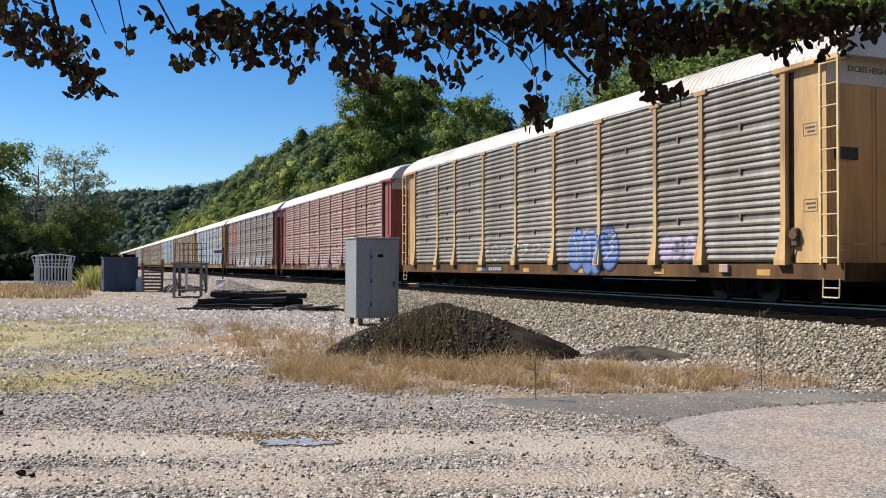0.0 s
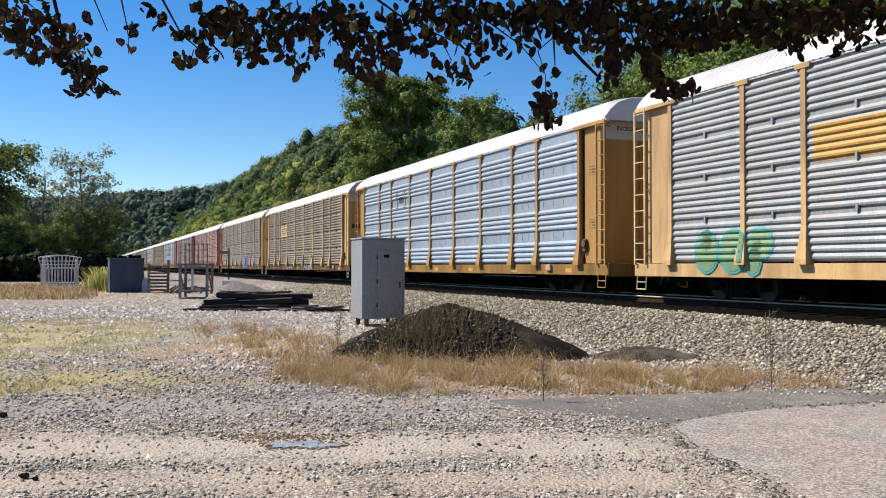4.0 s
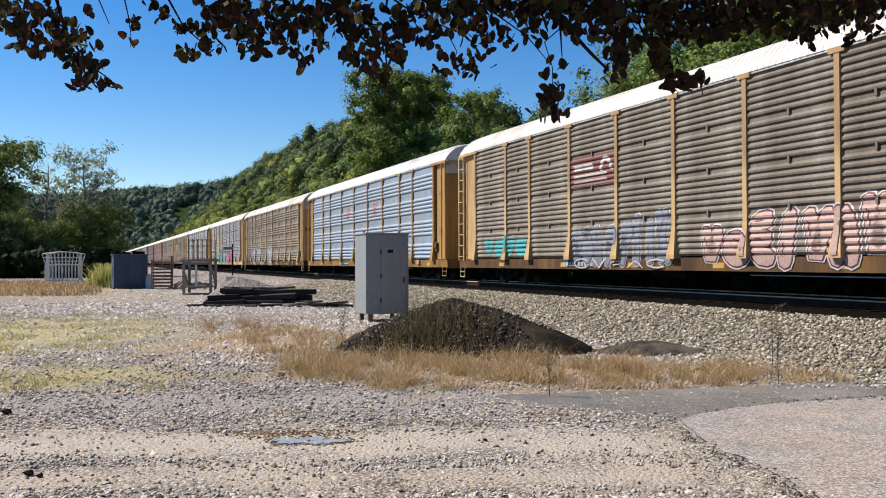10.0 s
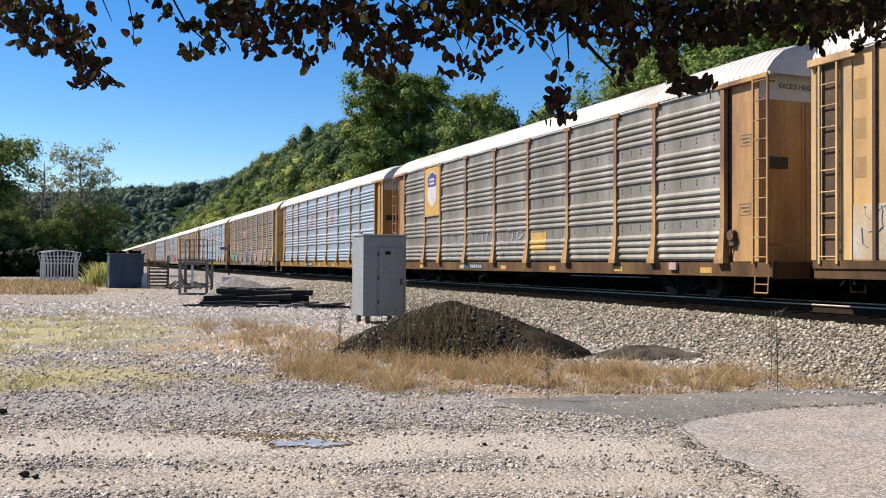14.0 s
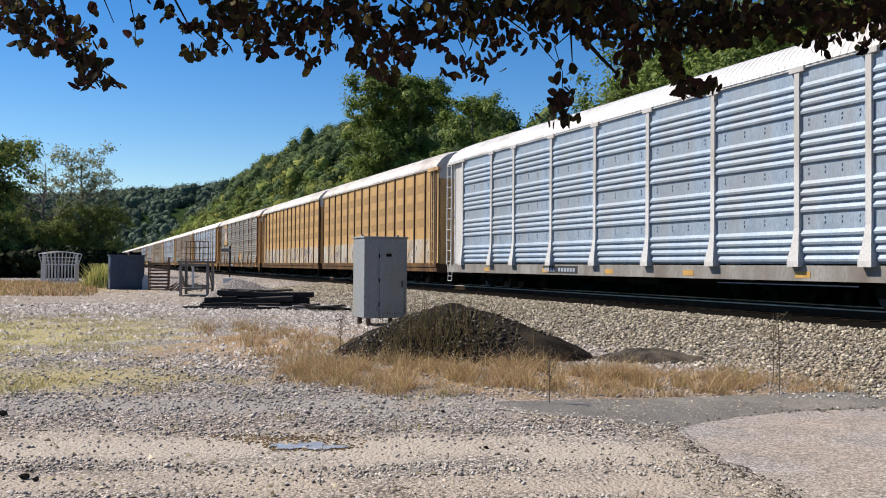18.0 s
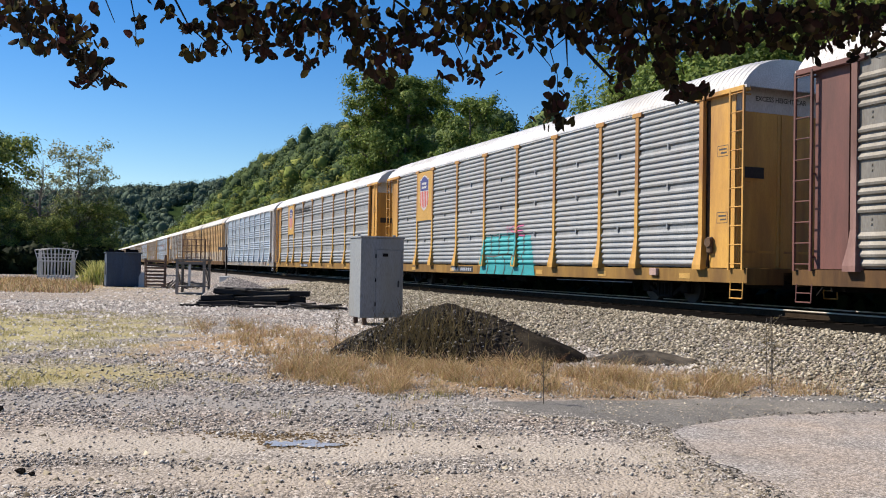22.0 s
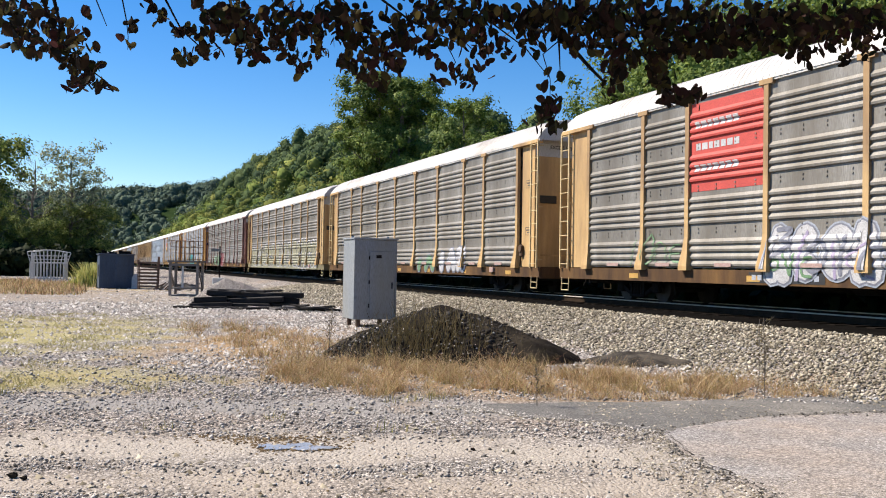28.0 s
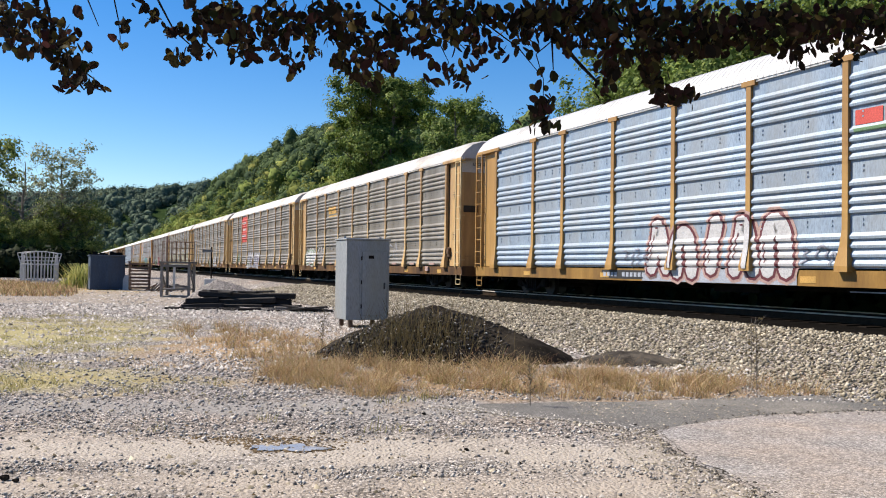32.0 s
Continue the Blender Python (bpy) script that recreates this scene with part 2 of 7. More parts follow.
M_ORANGE = surface("orange_yellow_paint", (0.504, 0.273, 0.055), (0.600, 0.351, 0.083), 2.0, 0.5, 0.0, 0.06, 50, STREAK, (0.240, 0.117, 0.044), 0.35, 0.04, grit=0.2)
M_UNIT = surface("pale_orange_paint", (0.47, 0.285, 0.10), (0.58, 0.38, 0.155), 1.2, 0.6, 0.0, 0.06, 50, STREAK, (0.27, 0.16, 0.065), 0.35, 0.08, grit=0.2)
M_OXIDE = surface("oxide_red_paint", (0.123, 0.049, 0.041), (0.164, 0.070, 0.057), 2.0, 0.6, 0.0, 0.08, 50, STREAK, (0.066, 0.033, 0.029), 0.3, 0.05, grit=0.2)
M_WHITE_PAINT = surface("white_paint", (0.48, 0.48, 0.48), (0.56, 0.56, 0.56), 2.0, 0.5, 0.0, 0.06, 50, STREAK, (0.3, 0.28, 0.25), 0.15, 0.03)
M_ROOF = surface("galvanised_roof", (0.54, 0.54, 0.54), (0.65, 0.65, 0.65), 1.0, 0.45, 0.1, 0.08, 30, (1, 1, 1), (0.34, 0.31, 0.28), 0.2, 0.06)
M_ROOF_DIRTY = surface("soiled_roof", (0.52, 0.505, 0.485), (0.63, 0.615, 0.595), 1.0, 0.6, 0.05, 0.08, 30, (1, 1, 1), (0.30, 0.26, 0.225), 0.25, 0.06)
M_SILL_RUST = surface("rusty_sill", (0.095, 0.052, 0.026), (0.16, 0.09, 0.036), 2.2, 0.85, 0.0, 0.1, 50, STREAK, (0.045, 0.028, 0.02), 0.45, spec=0.15, grit=0.2)
M_SILL_OLIVE = surface("olive_sill", (0.13, 0.115, 0.055), (0.19, 0.165, 0.08), 2.2, 0.7, 0.0, 0.1, 50, STREAK, (0.12, 0.10, 0.06), 0.4, grit=0.2)
M_SILL_GREY = surface("dirty_white_sill", (0.20, 0.195, 0.185), (0.30, 0.29, 0.275), 2.2, 0.7, 0.0, 0.1, 50, STREAK, (0.12, 0.10, 0.085), 0.4)
# near-black, so that underframes and bogies carry their shade in the colour
M_IRON = surface("dark_iron", (0.007, 0.006, 0.006), (0.016, 0.013, 0.011), 4, 0.9, 0.0, 0.2, 40, spec=0.1)
M_WHEEL = surface("worn_steel", (0.02, 0.018, 0.016), (0.045, 0.038, 0.032), 4, 0.6, 0.3, 0.1, 40)
# rust brown darkened in colour for rails lying in the train's shade
M_RAIL = surface("shaded_rusted_rail", (0.030, 0.021, 0.014), (0.048, 0.034, 0.024), 5, 0.9, 0.0, 0.15, 60, spec=0.03)
M_SILL_YELLOW = surface("soiled_yellow_sill", (0.20, 0.112, 0.03), (0.28, 0.165, 0.048), 2.2, 0.7, 0.0, 0.1, 50, STREAK, (0.10, 0.055, 0.025), 0.35, spec=0.2, grit=0.2)
# pale base colour stands in for the bright glint along the heads
M_RAILHEAD = surface("polished_rail_head_glint", (0.504, 0.448, 0.378), (0.576, 0.512, 0.432), 5, 0.5, 0.1, 0.02, 60)
M_BLACK = surface("black_paint", (0.02, 0.02, 0.022), (0.035, 0.035, 0.035), 5, 0.6, 0, 0.05)


def plain_paint(name, c, rough=0.6):
    return surface(name, tuple(v * 0.8 for v in c), c, 3, rough, 0, 0.05, 30)


P_WHITE = plain_paint("white_spray", (0.496, 0.496, 0.512))
P_CREAM = plain_paint("olive_cream_spray", (0.306, 0.297, 0.204))
P_SILVER = plain_paint("silver_spray", (0.357, 0.391, 0.459))
P_BLUE = plain_paint("blue_spray", (0.12, 0.20, 0.42))
P_TEAL = plain_paint("teal_spray", (0.04, 0.33, 0.36))
P_PINK = plain_paint("magenta_spray", (0.50, 0.08, 0.22))
P_RED = plain_paint("red_spray", (0.24, 0.02, 0.035))
P_MAROON = plain_paint("maroon_spray", (0.12, 0.025, 0.035))
P_GREEN = plain_paint("green_spray", (0.16, 0.28, 0.15))
P_ROSE = plain_paint("rose_spray", (0.42, 0.29, 0.26))
P_SLATE = plain_paint("slate_spray", (0.20, 0.21, 0.26))
P_PURPLE = plain_paint("lilac_spray", (0.34, 0.29, 0.42))
P_SIGN_RED = plain_paint("red_sign_paint", (0.52, 0.075, 0.06))
P_SIGN_BROWN = plain_paint("brown_sign_paint", (0.17, 0.055, 0.045))
P_SIGN_YELLOW = plain_paint("yellow_sign_paint", (0.50, 0.30, 0.08))
P_FADED_YELLOW = plain_paint("faded_yellow_sign", (0.52, 0.40, 0.19))
P_SHIELD_BLUE = plain_paint("shield_blue", (0.05, 0.06, 0.20))
P_LIME = plain_paint("pale_lime_spray", (0.40, 0.46, 0.24))
P_STENCIL = plain_paint("dark_stencil_paint", (0.07, 0.068, 0.065))


M_GRAVEL = surface("gravel_lot", (0.274, 0.248, 0.230), (0.409, 0.382, 0.363), 0.7, 0.95, 0, 1.0, 38, (1, 1, 1), (0.336, 0.270, 0.217), 0.35, grit=0.5, spec=0.05)
M_BALLAST = surface("ballast_bank", (0.03, 0.027, 0.023), (0.06, 0.054, 0.046), 1.2, 0.95, 0, 1.0, 20, grit=0.4, spec=0.05)
# oily cinders, taken nearly to black to hold the shade under the train
M_CINDER = surface("oily_shaded_track_bed", (0.004, 0.0035, 0.003), (0.009, 0.008, 0.007), 1.5, 1.0, 0, 0.9, 18, spec=0.02)
M_ASPHALT_OLD = surface("worn_asphalt", (0.347, 0.329, 0.321), (0.514, 0.490, 0.479), 1.6, 0.9, 0, 0.9, 70, (1, 1, 1), (0.430, 0.359, 0.305), 0.45, grit=0.95, spec=0.1)
M_ASPHALT_NEW = surface("grey_asphalt", (0.172, 0.167, 0.161), (0.259, 0.250, 0.237), 0.9, 0.9, 0, 0.6, 90, (1, 1, 1), (0.345, 0.316, 0.276), 0.3, grit=0.9, spec=0.1)
M_CRACK = surface("crack_grit", (0.03, 0.026, 0.022), (0.06, 0.052, 0.044), 8, 1.0, 0, 0.8, 40, spec=0.02)
# creosote brown, with the shade below the cars added to the colour
M_SLEEPER = surface("shaded_creosoted_wood", (0.006, 0.005, 0.004), (0.016, 0.013, 0.011), 3, 1.0, 0, 0.4, 30, (1, 6, 6), spread=0.3, spec=0.03)
M_EARTH = surface("forest_floor", (0.022, 0.04, 0.016), (0.035, 0.055, 0.02), 0.05, 1.0, 0, 0.3, 2, spec=0.0)
M_BARK = surface("bark", (0.10, 0.085, 0.07), (0.18, 0.16, 0.135), 3, 0.9, 0, 0.5, 20, (1, 1, 0.2))
M_STONE = islands("loose_stone", [(0.21, 0.195, 0.18), (0.41, 0.385, 0.36), (0.50, 0.475, 0.45), (0.30, 0.26, 0.225), (0.56, 0.535, 0.51), (0.07, 0.065, 0.06), (0.34, 0.32, 0.305), (0.13, 0.12, 0.11)], 0.9)
M_BALLAST_STONE = islands("ballast_stone", [(0.099, 0.086, 0.062), (0.221, 0.193, 0.143), (0.364, 0.324, 0.248), (0.072, 0.059, 0.043), (0.563, 0.508, 0.402), (0.050, 0.043, 0.034)], 0.9)
M_SEAM = islands("asphalt_crumbs", [(0.05, 0.046, 0.042), (0.10, 0.092, 0.084), (0.20, 0.185, 0.17), (0.035, 0.032, 0.03)], 0.95)
M_LEAF = islands("tree_leaves", [(0.065, 0.115, 0.025), (0.144, 0.209, 0.042), (0.267, 0.324, 0.074), (0.104, 0.157, 0.042)], 0.6, 0.3, 0.35)
M_LEAF_DARK = islands("shaded_tree_leaves", [(0.048, 0.084, 0.024), (0.158, 0.217, 0.048), (0.412, 0.436, 0.121), (0.084, 0.121, 0.032)], 0.6, 0.35, 0.35)
M_LEAF_PALE = islands("pale_tree_leaves", [(0.12, 0.15, 0.07), (0.24, 0.27, 0.15), (0.40, 0.42, 0.28)], 0.6, 0.35)
# near-black greens: the shade behind the train and below trees is in the colour
M_UNDER = islands("shaded_undergrowth_leaves", [(0.008, 0.014, 0.005), (0.014, 0.022, 0.007), (0.02, 0.028, 0.009)], 0.8, 0.1)
M_FOREST = islands("hill_forest", [(0.082, 0.127, 0.031), (0.146, 0.200, 0.042), (0.209, 0.246, 0.062), (0.273, 0.291, 0.073)], 0.9, 0.15, 0.10)
M_FOREST_DEEP = islands("deep_green_forest", [(0.043, 0.071, 0.035), (0.089, 0.131, 0.053), (0.148, 0.190, 0.069)], 0.9, 0.1, 0.10)
M_FOREST_LIGHT = islands("yellow_green_forest", [(0.089, 0.113, 0.027), (0.185, 0.202, 0.045), (0.290, 0.282, 0.078)], 0.9, 0.2, 0.10)
# bluer, greyer greens: aerial haze is mixed into the leaf colour
M_FOREST_FAR = islands("haze_tinted_forest", [(0.062, 0.095, 0.072), (0.103, 0.140, 0.098), (0.146, 0.184, 0.121)], 0.95, 0.0, 0.05)



def add_lane(m, y0, half, colour, fade):
    """A worn dirt lane across the lot, with a ragged border."""
    nt, ns = m.node_tree, m.node_tree.nodes
    b = ns["Principled BSDF"]
    src = b.inputs["Base Color"].links[0].from_socket
    co, sp, nz = ns.new("ShaderNodeTexCoord"), ns.new("ShaderNodeSeparateXYZ"), ns.new("ShaderNodeTexNoise")
    nz.inputs["Scale"].default_value, nz.inputs["Detail"].default_value = 1.1, 8
    nt.links.new(co.outputs["Object"], sp.inputs[0])
    nt.links.new(co.outputs["Object"], nz.inputs["Vector"])

    def calc(op, a, v):
        q = ns.new("ShaderNodeMath")
        q.operation = op
        nt.links.new(a, q.inputs[0])
        if isinstance(v, float):
            q.inputs[1].default_value = v
        else:
            nt.links.new(v, q.inputs[1])
        return q.outputs[0]

    off = calc("ABSOLUTE", calc("SUBTRACT", sp.outputs["Y"], float(y0)), 0.0)
    off = calc("ADD", off, calc("MULTIPLY", calc("SUBTRACT", nz.outputs[0], 0.5), 2.2))
    mr = ns.new("ShaderNodeMapRange")
    mr.inputs[1].default_value, mr.inputs[2].default_value, mr.inputs[3].default_value, mr.inputs[4].default_value = half + fade, half - fade, 0, 0.85
    nt.links.new(off, mr.inputs[0])
    mx = ns.new("ShaderNodeMix")
    mx.data_type = "RGBA"
    nt.links.new(mr.outputs[0], mx.inputs[0])
    nt.links.new(src, mx.inputs[6])
    mx.inputs[7].default_value = (*colour, 1)
    nt.links.new(mx.outputs[2], b.inputs["Base Color"])


pebbled(M_GRAVEL, 30, 0.35, 1.7, 0.8)
pebbled(M_ASPHALT_OLD, 42, 0.6, 1.3, 0.3, 0.75)
pebbled(M_ASPHALT_NEW, 55, 0.8, 1.2, 0.2, 0.8)
pebbled(M_BALLAST, 20, 0.5, 1.35, 0.9)
add_lane(M_GRAVEL, 7.45, 0.55, (0.385, 0.345, 0.30), 0.35)
add_lane(M_GRAVEL, 6.25, 0.35, (0.36, 0.315, 0.27), 0.35)
add_lane(M_GRAVEL, 9.7, 0.45, (0.27, 0.255, 0.24), 0.3)
add_lane(M_GRAVEL, 5.3, 0.35, (0.22, 0.185, 0.155), 0.3)


def add_zone(m, x0, y0, rx, ry, colour, amount):
    """A patch where growth tints the gravel."""
    nt, ns = m.node_tree, m.node_tree.nodes
    b = ns["Principled BSDF"]
    src = b.inputs["Base Color"].links[0].from_socket
    co, mp, ln, nz = ns.new("ShaderNodeTexCoord"), ns.new("ShaderNodeMapping"), ns.new("ShaderNodeVectorMath"), ns.new("ShaderNodeTexNoise")
    mp.vector_type = "TEXTURE"
    mp.inputs["Location"].default_value, mp.inputs["Scale"].default_value = (x0, y0, 0), (rx, ry, 1)
    ln.operation = "LENGTH"
    nz.inputs["Scale"].default_value, nz.inputs["Detail"].default_value = 0.9, 9
    nt.links.new(co.outputs["Object"], mp.inputs[0])
    nt.links.new(mp.outputs[0], ln.inputs[0])
    nt.links.new(co.outputs["Object"], nz.inputs["Vector"])
    ad = ns.new("ShaderNodeMath")
    ad.operation = "MULTIPLY_ADD"
    ad.inputs[1].default_value = 2.4
    nt.links.new(nz.outputs[0], ad.inputs[0])
    nt.links.new(ln.outputs["Value"], ad.inputs[2])
    mr = ns.new("ShaderNodeMapRange")
    mr.inputs[1].default_value, mr.inputs[2].default_value, mr.inputs[3].default_value, mr.inputs[4].default_value = 1.6, 2.3, amount, 0
    nt.links.new(ad.outputs[0], mr.inputs[0])
    mx = ns.new("ShaderNodeMix")
    mx.data_type = "RGBA"
    nt.links.new(mr.outputs[0], mx.inputs[0])
    nt.links.new(src, mx.inputs[6])
    mx.inputs[7].default_value = (*colour, 1)
    nt.links.new(mx.outputs[2], b.inputs["Base Color"])


add_zone(M_GRAVEL, -9.5, 18, 4.5, 7, (0.36, 0.32, 0.14), 0.75)
add_zone(M_GRAVEL, -5.0, 12.0, 2.5, 1.4, (0.35, 0.31, 0.13), 0.6)
add_zone(M_GRAVEL, -3.4, 17, 1.8, 5, (0.33, 0.22, 0.11), 0.75)
add_zone(M_GRAVEL, 1.4, 12, 3.8, 1.9, (0.30, 0.20, 0.105), 0.75)
add_zone(M_GRAVEL, -11, 42, 12, 12, (0.33, 0.28, 0.22), 0.6)
add_zone(M_GRAVEL, -26, 52, 13, 10, (0.36, 0.27, 0.13), 0.9)
rng = np.random.default_rng(7)


def smooth_step(a, b, x):
    t = np.clip((x - a) / (b - a), 0, 1)
    return t * t * (3 - 2 * t)


def ground_height(p, s):
    """Lot, ballast bank and the drop behind it."""
    z = 0.42 * smooth_step(8.7, 13.1, p) - 0.42 * smooth_step(19.0, 22.5, p)
    near = np.exp(-((p - 6) / 14) ** 2)
    return z + near * 0.006 * np.sin(p * 0.9 + 0.4 * s) * np.sin(s * 0.55 + 1.3)


def sheet(name, ps, ss, height, material):
    """A grid over track coordinates."""
    P, S = np.meshgrid(ps, ss, indexing="ij")
    Z = height(P, S)
    v = np.stack([P * NX - S * NY, P * NY + S * NX, Z], -1).reshape(-1, 3)
    n, m = P.shape
    i = (np.arange(n - 1)[:, None] * m + np.arange(m - 1)).ravel()
    me = mesh_from(name, v, np.stack([i, i + m, i + m + 1, i + 1], 1), material)
    me.polygons.foreach_set("use_smooth", [True] * len(me.polygons))
    return new(name, me)


ps = np.concatenate([[-3000, -1200, -500, -200, -90, -60], np.arange(-45, -10, 2.0), np.arange(-10, 24, 0.4), [26, 32, 60]])
ss = np.concatenate([[-1500, -400, -120, -50, -25], np.arange(-15, 60, 0.6), np.arange(60, 140, 3.0), [160, 220, 320, 600, 1000, 1600, 3000]])
ground = tagged(sheet("ground", ps, ss, ground_height, M_GRAVEL), "pale grey gravel lot with worn dirt lanes beside the railway", "ground", kind="structure")


def polygon_slab(name, outline, z, thick, material, label, category):
    bm = bmesh.new()
    top = [bm.verts.new((x, y, z)) for x, y in outline]
    bm.faces.new(top)
    low = [bm.verts.new((x, y, z - thick)) for x, y in outline]
    for i in range(len(top)):
        j = (i + 1) % len(top)
        bm.faces.new((top[j], top[i], low[i], low[j]))
    bmesh.ops.triangulate(bm, faces=list(bm.faces)[:1])
    bmesh.ops.recalc_face_normals(bm, faces=bm.faces)
    return tagged(part(name, bm, material), label, category, kind="structure")


def ragged(pts, step=0.18, amount=0.05, seed=1):
    """A broken edge through the given corners."""
    r = random.Random(seed)
    out = []
    for (x0, y0), (x1, y1) in zip(pts, pts[1:]):
        n = max(1, int(math.hypot(x1 - x0, y1 - y0) / step))
        for i in range(n):
            out.append((x0 + (x1 - x0) * i / n + r.uniform(-amount, amount), y0 + (y1 - y0) * i / n + r.uniform(-amount, amount)))
    return out + [pts[-1]]


edge_near = ragged([(2.30, 5.0), (2.28, 5.66), (2.22, 6.43), (2.12, 7.2), (2.16, 8.4)])
edge_mid = ragged([(2.16, 8.44), (2.9, 9.05), (3.7, 9.45), (4.86, 9.75), (7, 10.2), (12, 10.9)], 0.2, 0.03, 2)
polygon_slab("road", [(2.6, -12.0), (2.35, 2.0)] + edge_near + edge_mid + [(45, 14.0), (45, -12.0)], 0.018, 0.08, M_ASPHALT_OLD,
             "worn pale asphalt road apron with a crumbling edge", "road")
edge_far = ragged([(12, 13.0), (5.55, 11.2), (4.22, 10.83), (3.09, 10.5), (2.05, 10.27), (0.74, 10.05), (0.2, 9.8)], 0.25, 0.04, 3)
edge_low = ragged([(0.2, 9.75), (0.75, 9.3), (1.25, 9.05), (2.13, 8.42)], 0.15, 0.05, 4)
polygon_slab("road_band", edge_low + [(x, y + 0.02) for x, y in edge_mid] + [(45, 14.05), (45, 19.0)] + edge_far, 0.012, 0.08, M_ASPHALT_NEW,
             "darker grey asphalt strip along the gravel edge", "road")



def crack(points, width, seed):
    """A ragged open crack, laid just over the asphalt."""
    r = random.Random(seed)
    bm = bmesh.new()
    last = None
    for x, y in points:
        if r.random() < 0.1:
            last = None
            continue
        w = width * r.uniform(0.15, 1.5)
        pair = bm.verts.new((x - w, y - w * 0.6, 0.0225)), bm.verts.new((x + w, y + w * 0.6, 0.0225))
        if last:
            bm.faces.new((last[0], pair[0], pair[1], last[1]))
        last = pair
    bmesh.ops.recalc_face_normals(bm, faces=bm.faces)
    tagged(part("crack", bm, M_CRACK), "dark open crack along the asphalt edge", "crack", kind="structure")


crack([(x + 0.03, y) for x, y in edge_near], 0.006, 1)
crack([(x, y - 0.02) for x, y in edge_mid], 0.006, 2)

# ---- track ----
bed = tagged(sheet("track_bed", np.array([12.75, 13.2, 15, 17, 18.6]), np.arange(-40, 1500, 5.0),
                   lambda P, S: 0.445 - 0.05 * (np.abs(P - 15.9) > 2.9) + 0 * S, M_CINDER), "oily cinder bed under the rails, the train's shade put into its colour", "track bed", kind="structure")
track = tagged(new("railway_track"), "steel rails on creosoted wooden sleepers, shade put into their colour", "railway track", kind="structure")
track.matrix_world = track_pose(0, 0)
for y in (0.7525, -0.7525):
    x0, x1 = -40, 1500
    rail = part("rail", boxes((x0, x1, y - 0.07, y + 0.07, 0.475, 0.49), (x0, x1, y - 0.009, y + 0.009, 0.49, 0.612), (x0, x1, y - 0.034, y + 0.034, 0.608, 0.622)), M_RAIL, track)
    part("rail_head", boxes((x0, x1, y - 0.036, y + 0.036, 0.622, 0.65), bevel=0.006), M_RAILHEAD, rail, "polished running head")
sleeper_mesh = None
for i in range(300):
    if sleeper_mesh is None:
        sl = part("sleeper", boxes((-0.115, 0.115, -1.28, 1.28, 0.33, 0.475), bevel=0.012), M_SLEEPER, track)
        sleeper_mesh = sl.data
    else:
        sl = part("sleeper", sleeper_mesh, None, track)
    sl.matrix_basis = pose(-20 + i * 0.52, random.uniform(-0.04, 0.04), random.uniform(-0.012, 0), 0, 0, random.uniform(-1.5, 1.5))

# ---- loose stones ----
CUBE = np.array([(x, y, z) for x in (-1, 1) for y in (-1, 1) for z in (-1, 1)], np.float32)
CUBE_FACES = np.array([(0, 1, 3, 2), (4, 6, 7, 5), (0, 4, 5, 1), (2, 3, 7, 6), (0, 2, 6, 4), (1, 5, 7, 3)])


PEAK = np.array([(-1, -1, -0.6), (1, -1, -0.6), (1, 1, -0.6), (-1, 1, -0.6), (0, 0, 1)], np.float32)
PEAK_FACES = np.array([(0, 1, 4), (1, 2, 4), (2, 3, 4), (3, 0, 4)])


CHUNK = np.array([(1, 0, 0), (-1, 0, 0), (0, 1, 0), (0, -1, 0), (0.15, 0.1, 1), (0, 0, -0.8)], np.float32)
CHUNK_FACES = np.array([(a, b, 4) for a, b in ((0, 2), (2, 1), (1, 3), (3, 0))] + [(b, a, 5) for a, b in ((0, 2), (2, 1), (1, 3), (3, 0))])


def stones(name, xy, sizes, height, material, label, small=False, tall=1.0, chunk=False):
    """Broken stones lying on the given height; small ones are low splinters, chunks have eight broken faces."""
    n = len(xy)
    shape, faces = (CHUNK, CHUNK_FACES) if chunk else (PEAK, PEAK_FACES) if small else (CUBE, CUBE_FACES)
    m = len(shape)
    v = shape[None] * rng.uniform(0.45, 1.0, (n, m, 3)) * (sizes[:, None, None] * np.array([1.3, 0.95, 0.72 * tall]))
    a = rng.uniform(0, 2 * np.pi, n)
    b = rng.uniform(-0.6, 0.6, n)
    x, z = v[..., 0] * np.cos(b)[:, None] - v[..., 2] * np.sin(b)[:, None], v[..., 0] * np.sin(b)[:, None] + v[..., 2] * np.cos(b)[:, None]
    v[..., 0], v[..., 2] = x, z
    x, y = v[..., 0] * np.cos(a)[:, None] - v[..., 1] * np.sin(a)[:, None], v[..., 0] * np.sin(a)[:, None] + v[..., 1] * np.cos(a)[:, None]
    v[..., 0], v[..., 1] = x + xy[:, :1], y + xy[:, 1:]
    p, s = xy[:, 0] * NX + xy[:, 1] * NY, -xy[:, 0] * NY + xy[:, 1] * NX
    v[..., 2] += (height(p, s) + sizes * 0.25)[:, None]
    f = (np.arange(n)[:, None, None] * m + faces).reshape(-1, faces.shape[1])
    return tagged(new(name, mesh_from(name, v, f, material)), label, "stones", kind="stuff")


def from_track(p, s):
    return np.stack([p * NX - s * NY, p * NY + s * NX], 1)


# ballast: dense on the bank near the camera, thinner far along
p, s = rng.uniform(8.5, 13.15, 112000), -8 + 60 * rng.uniform(0, 1, 112000) ** 1.85
keep = rng.uniform(0, 1, len(p)) < smooth_step(8.2, 9.6, p) * 0.9 + 0.1
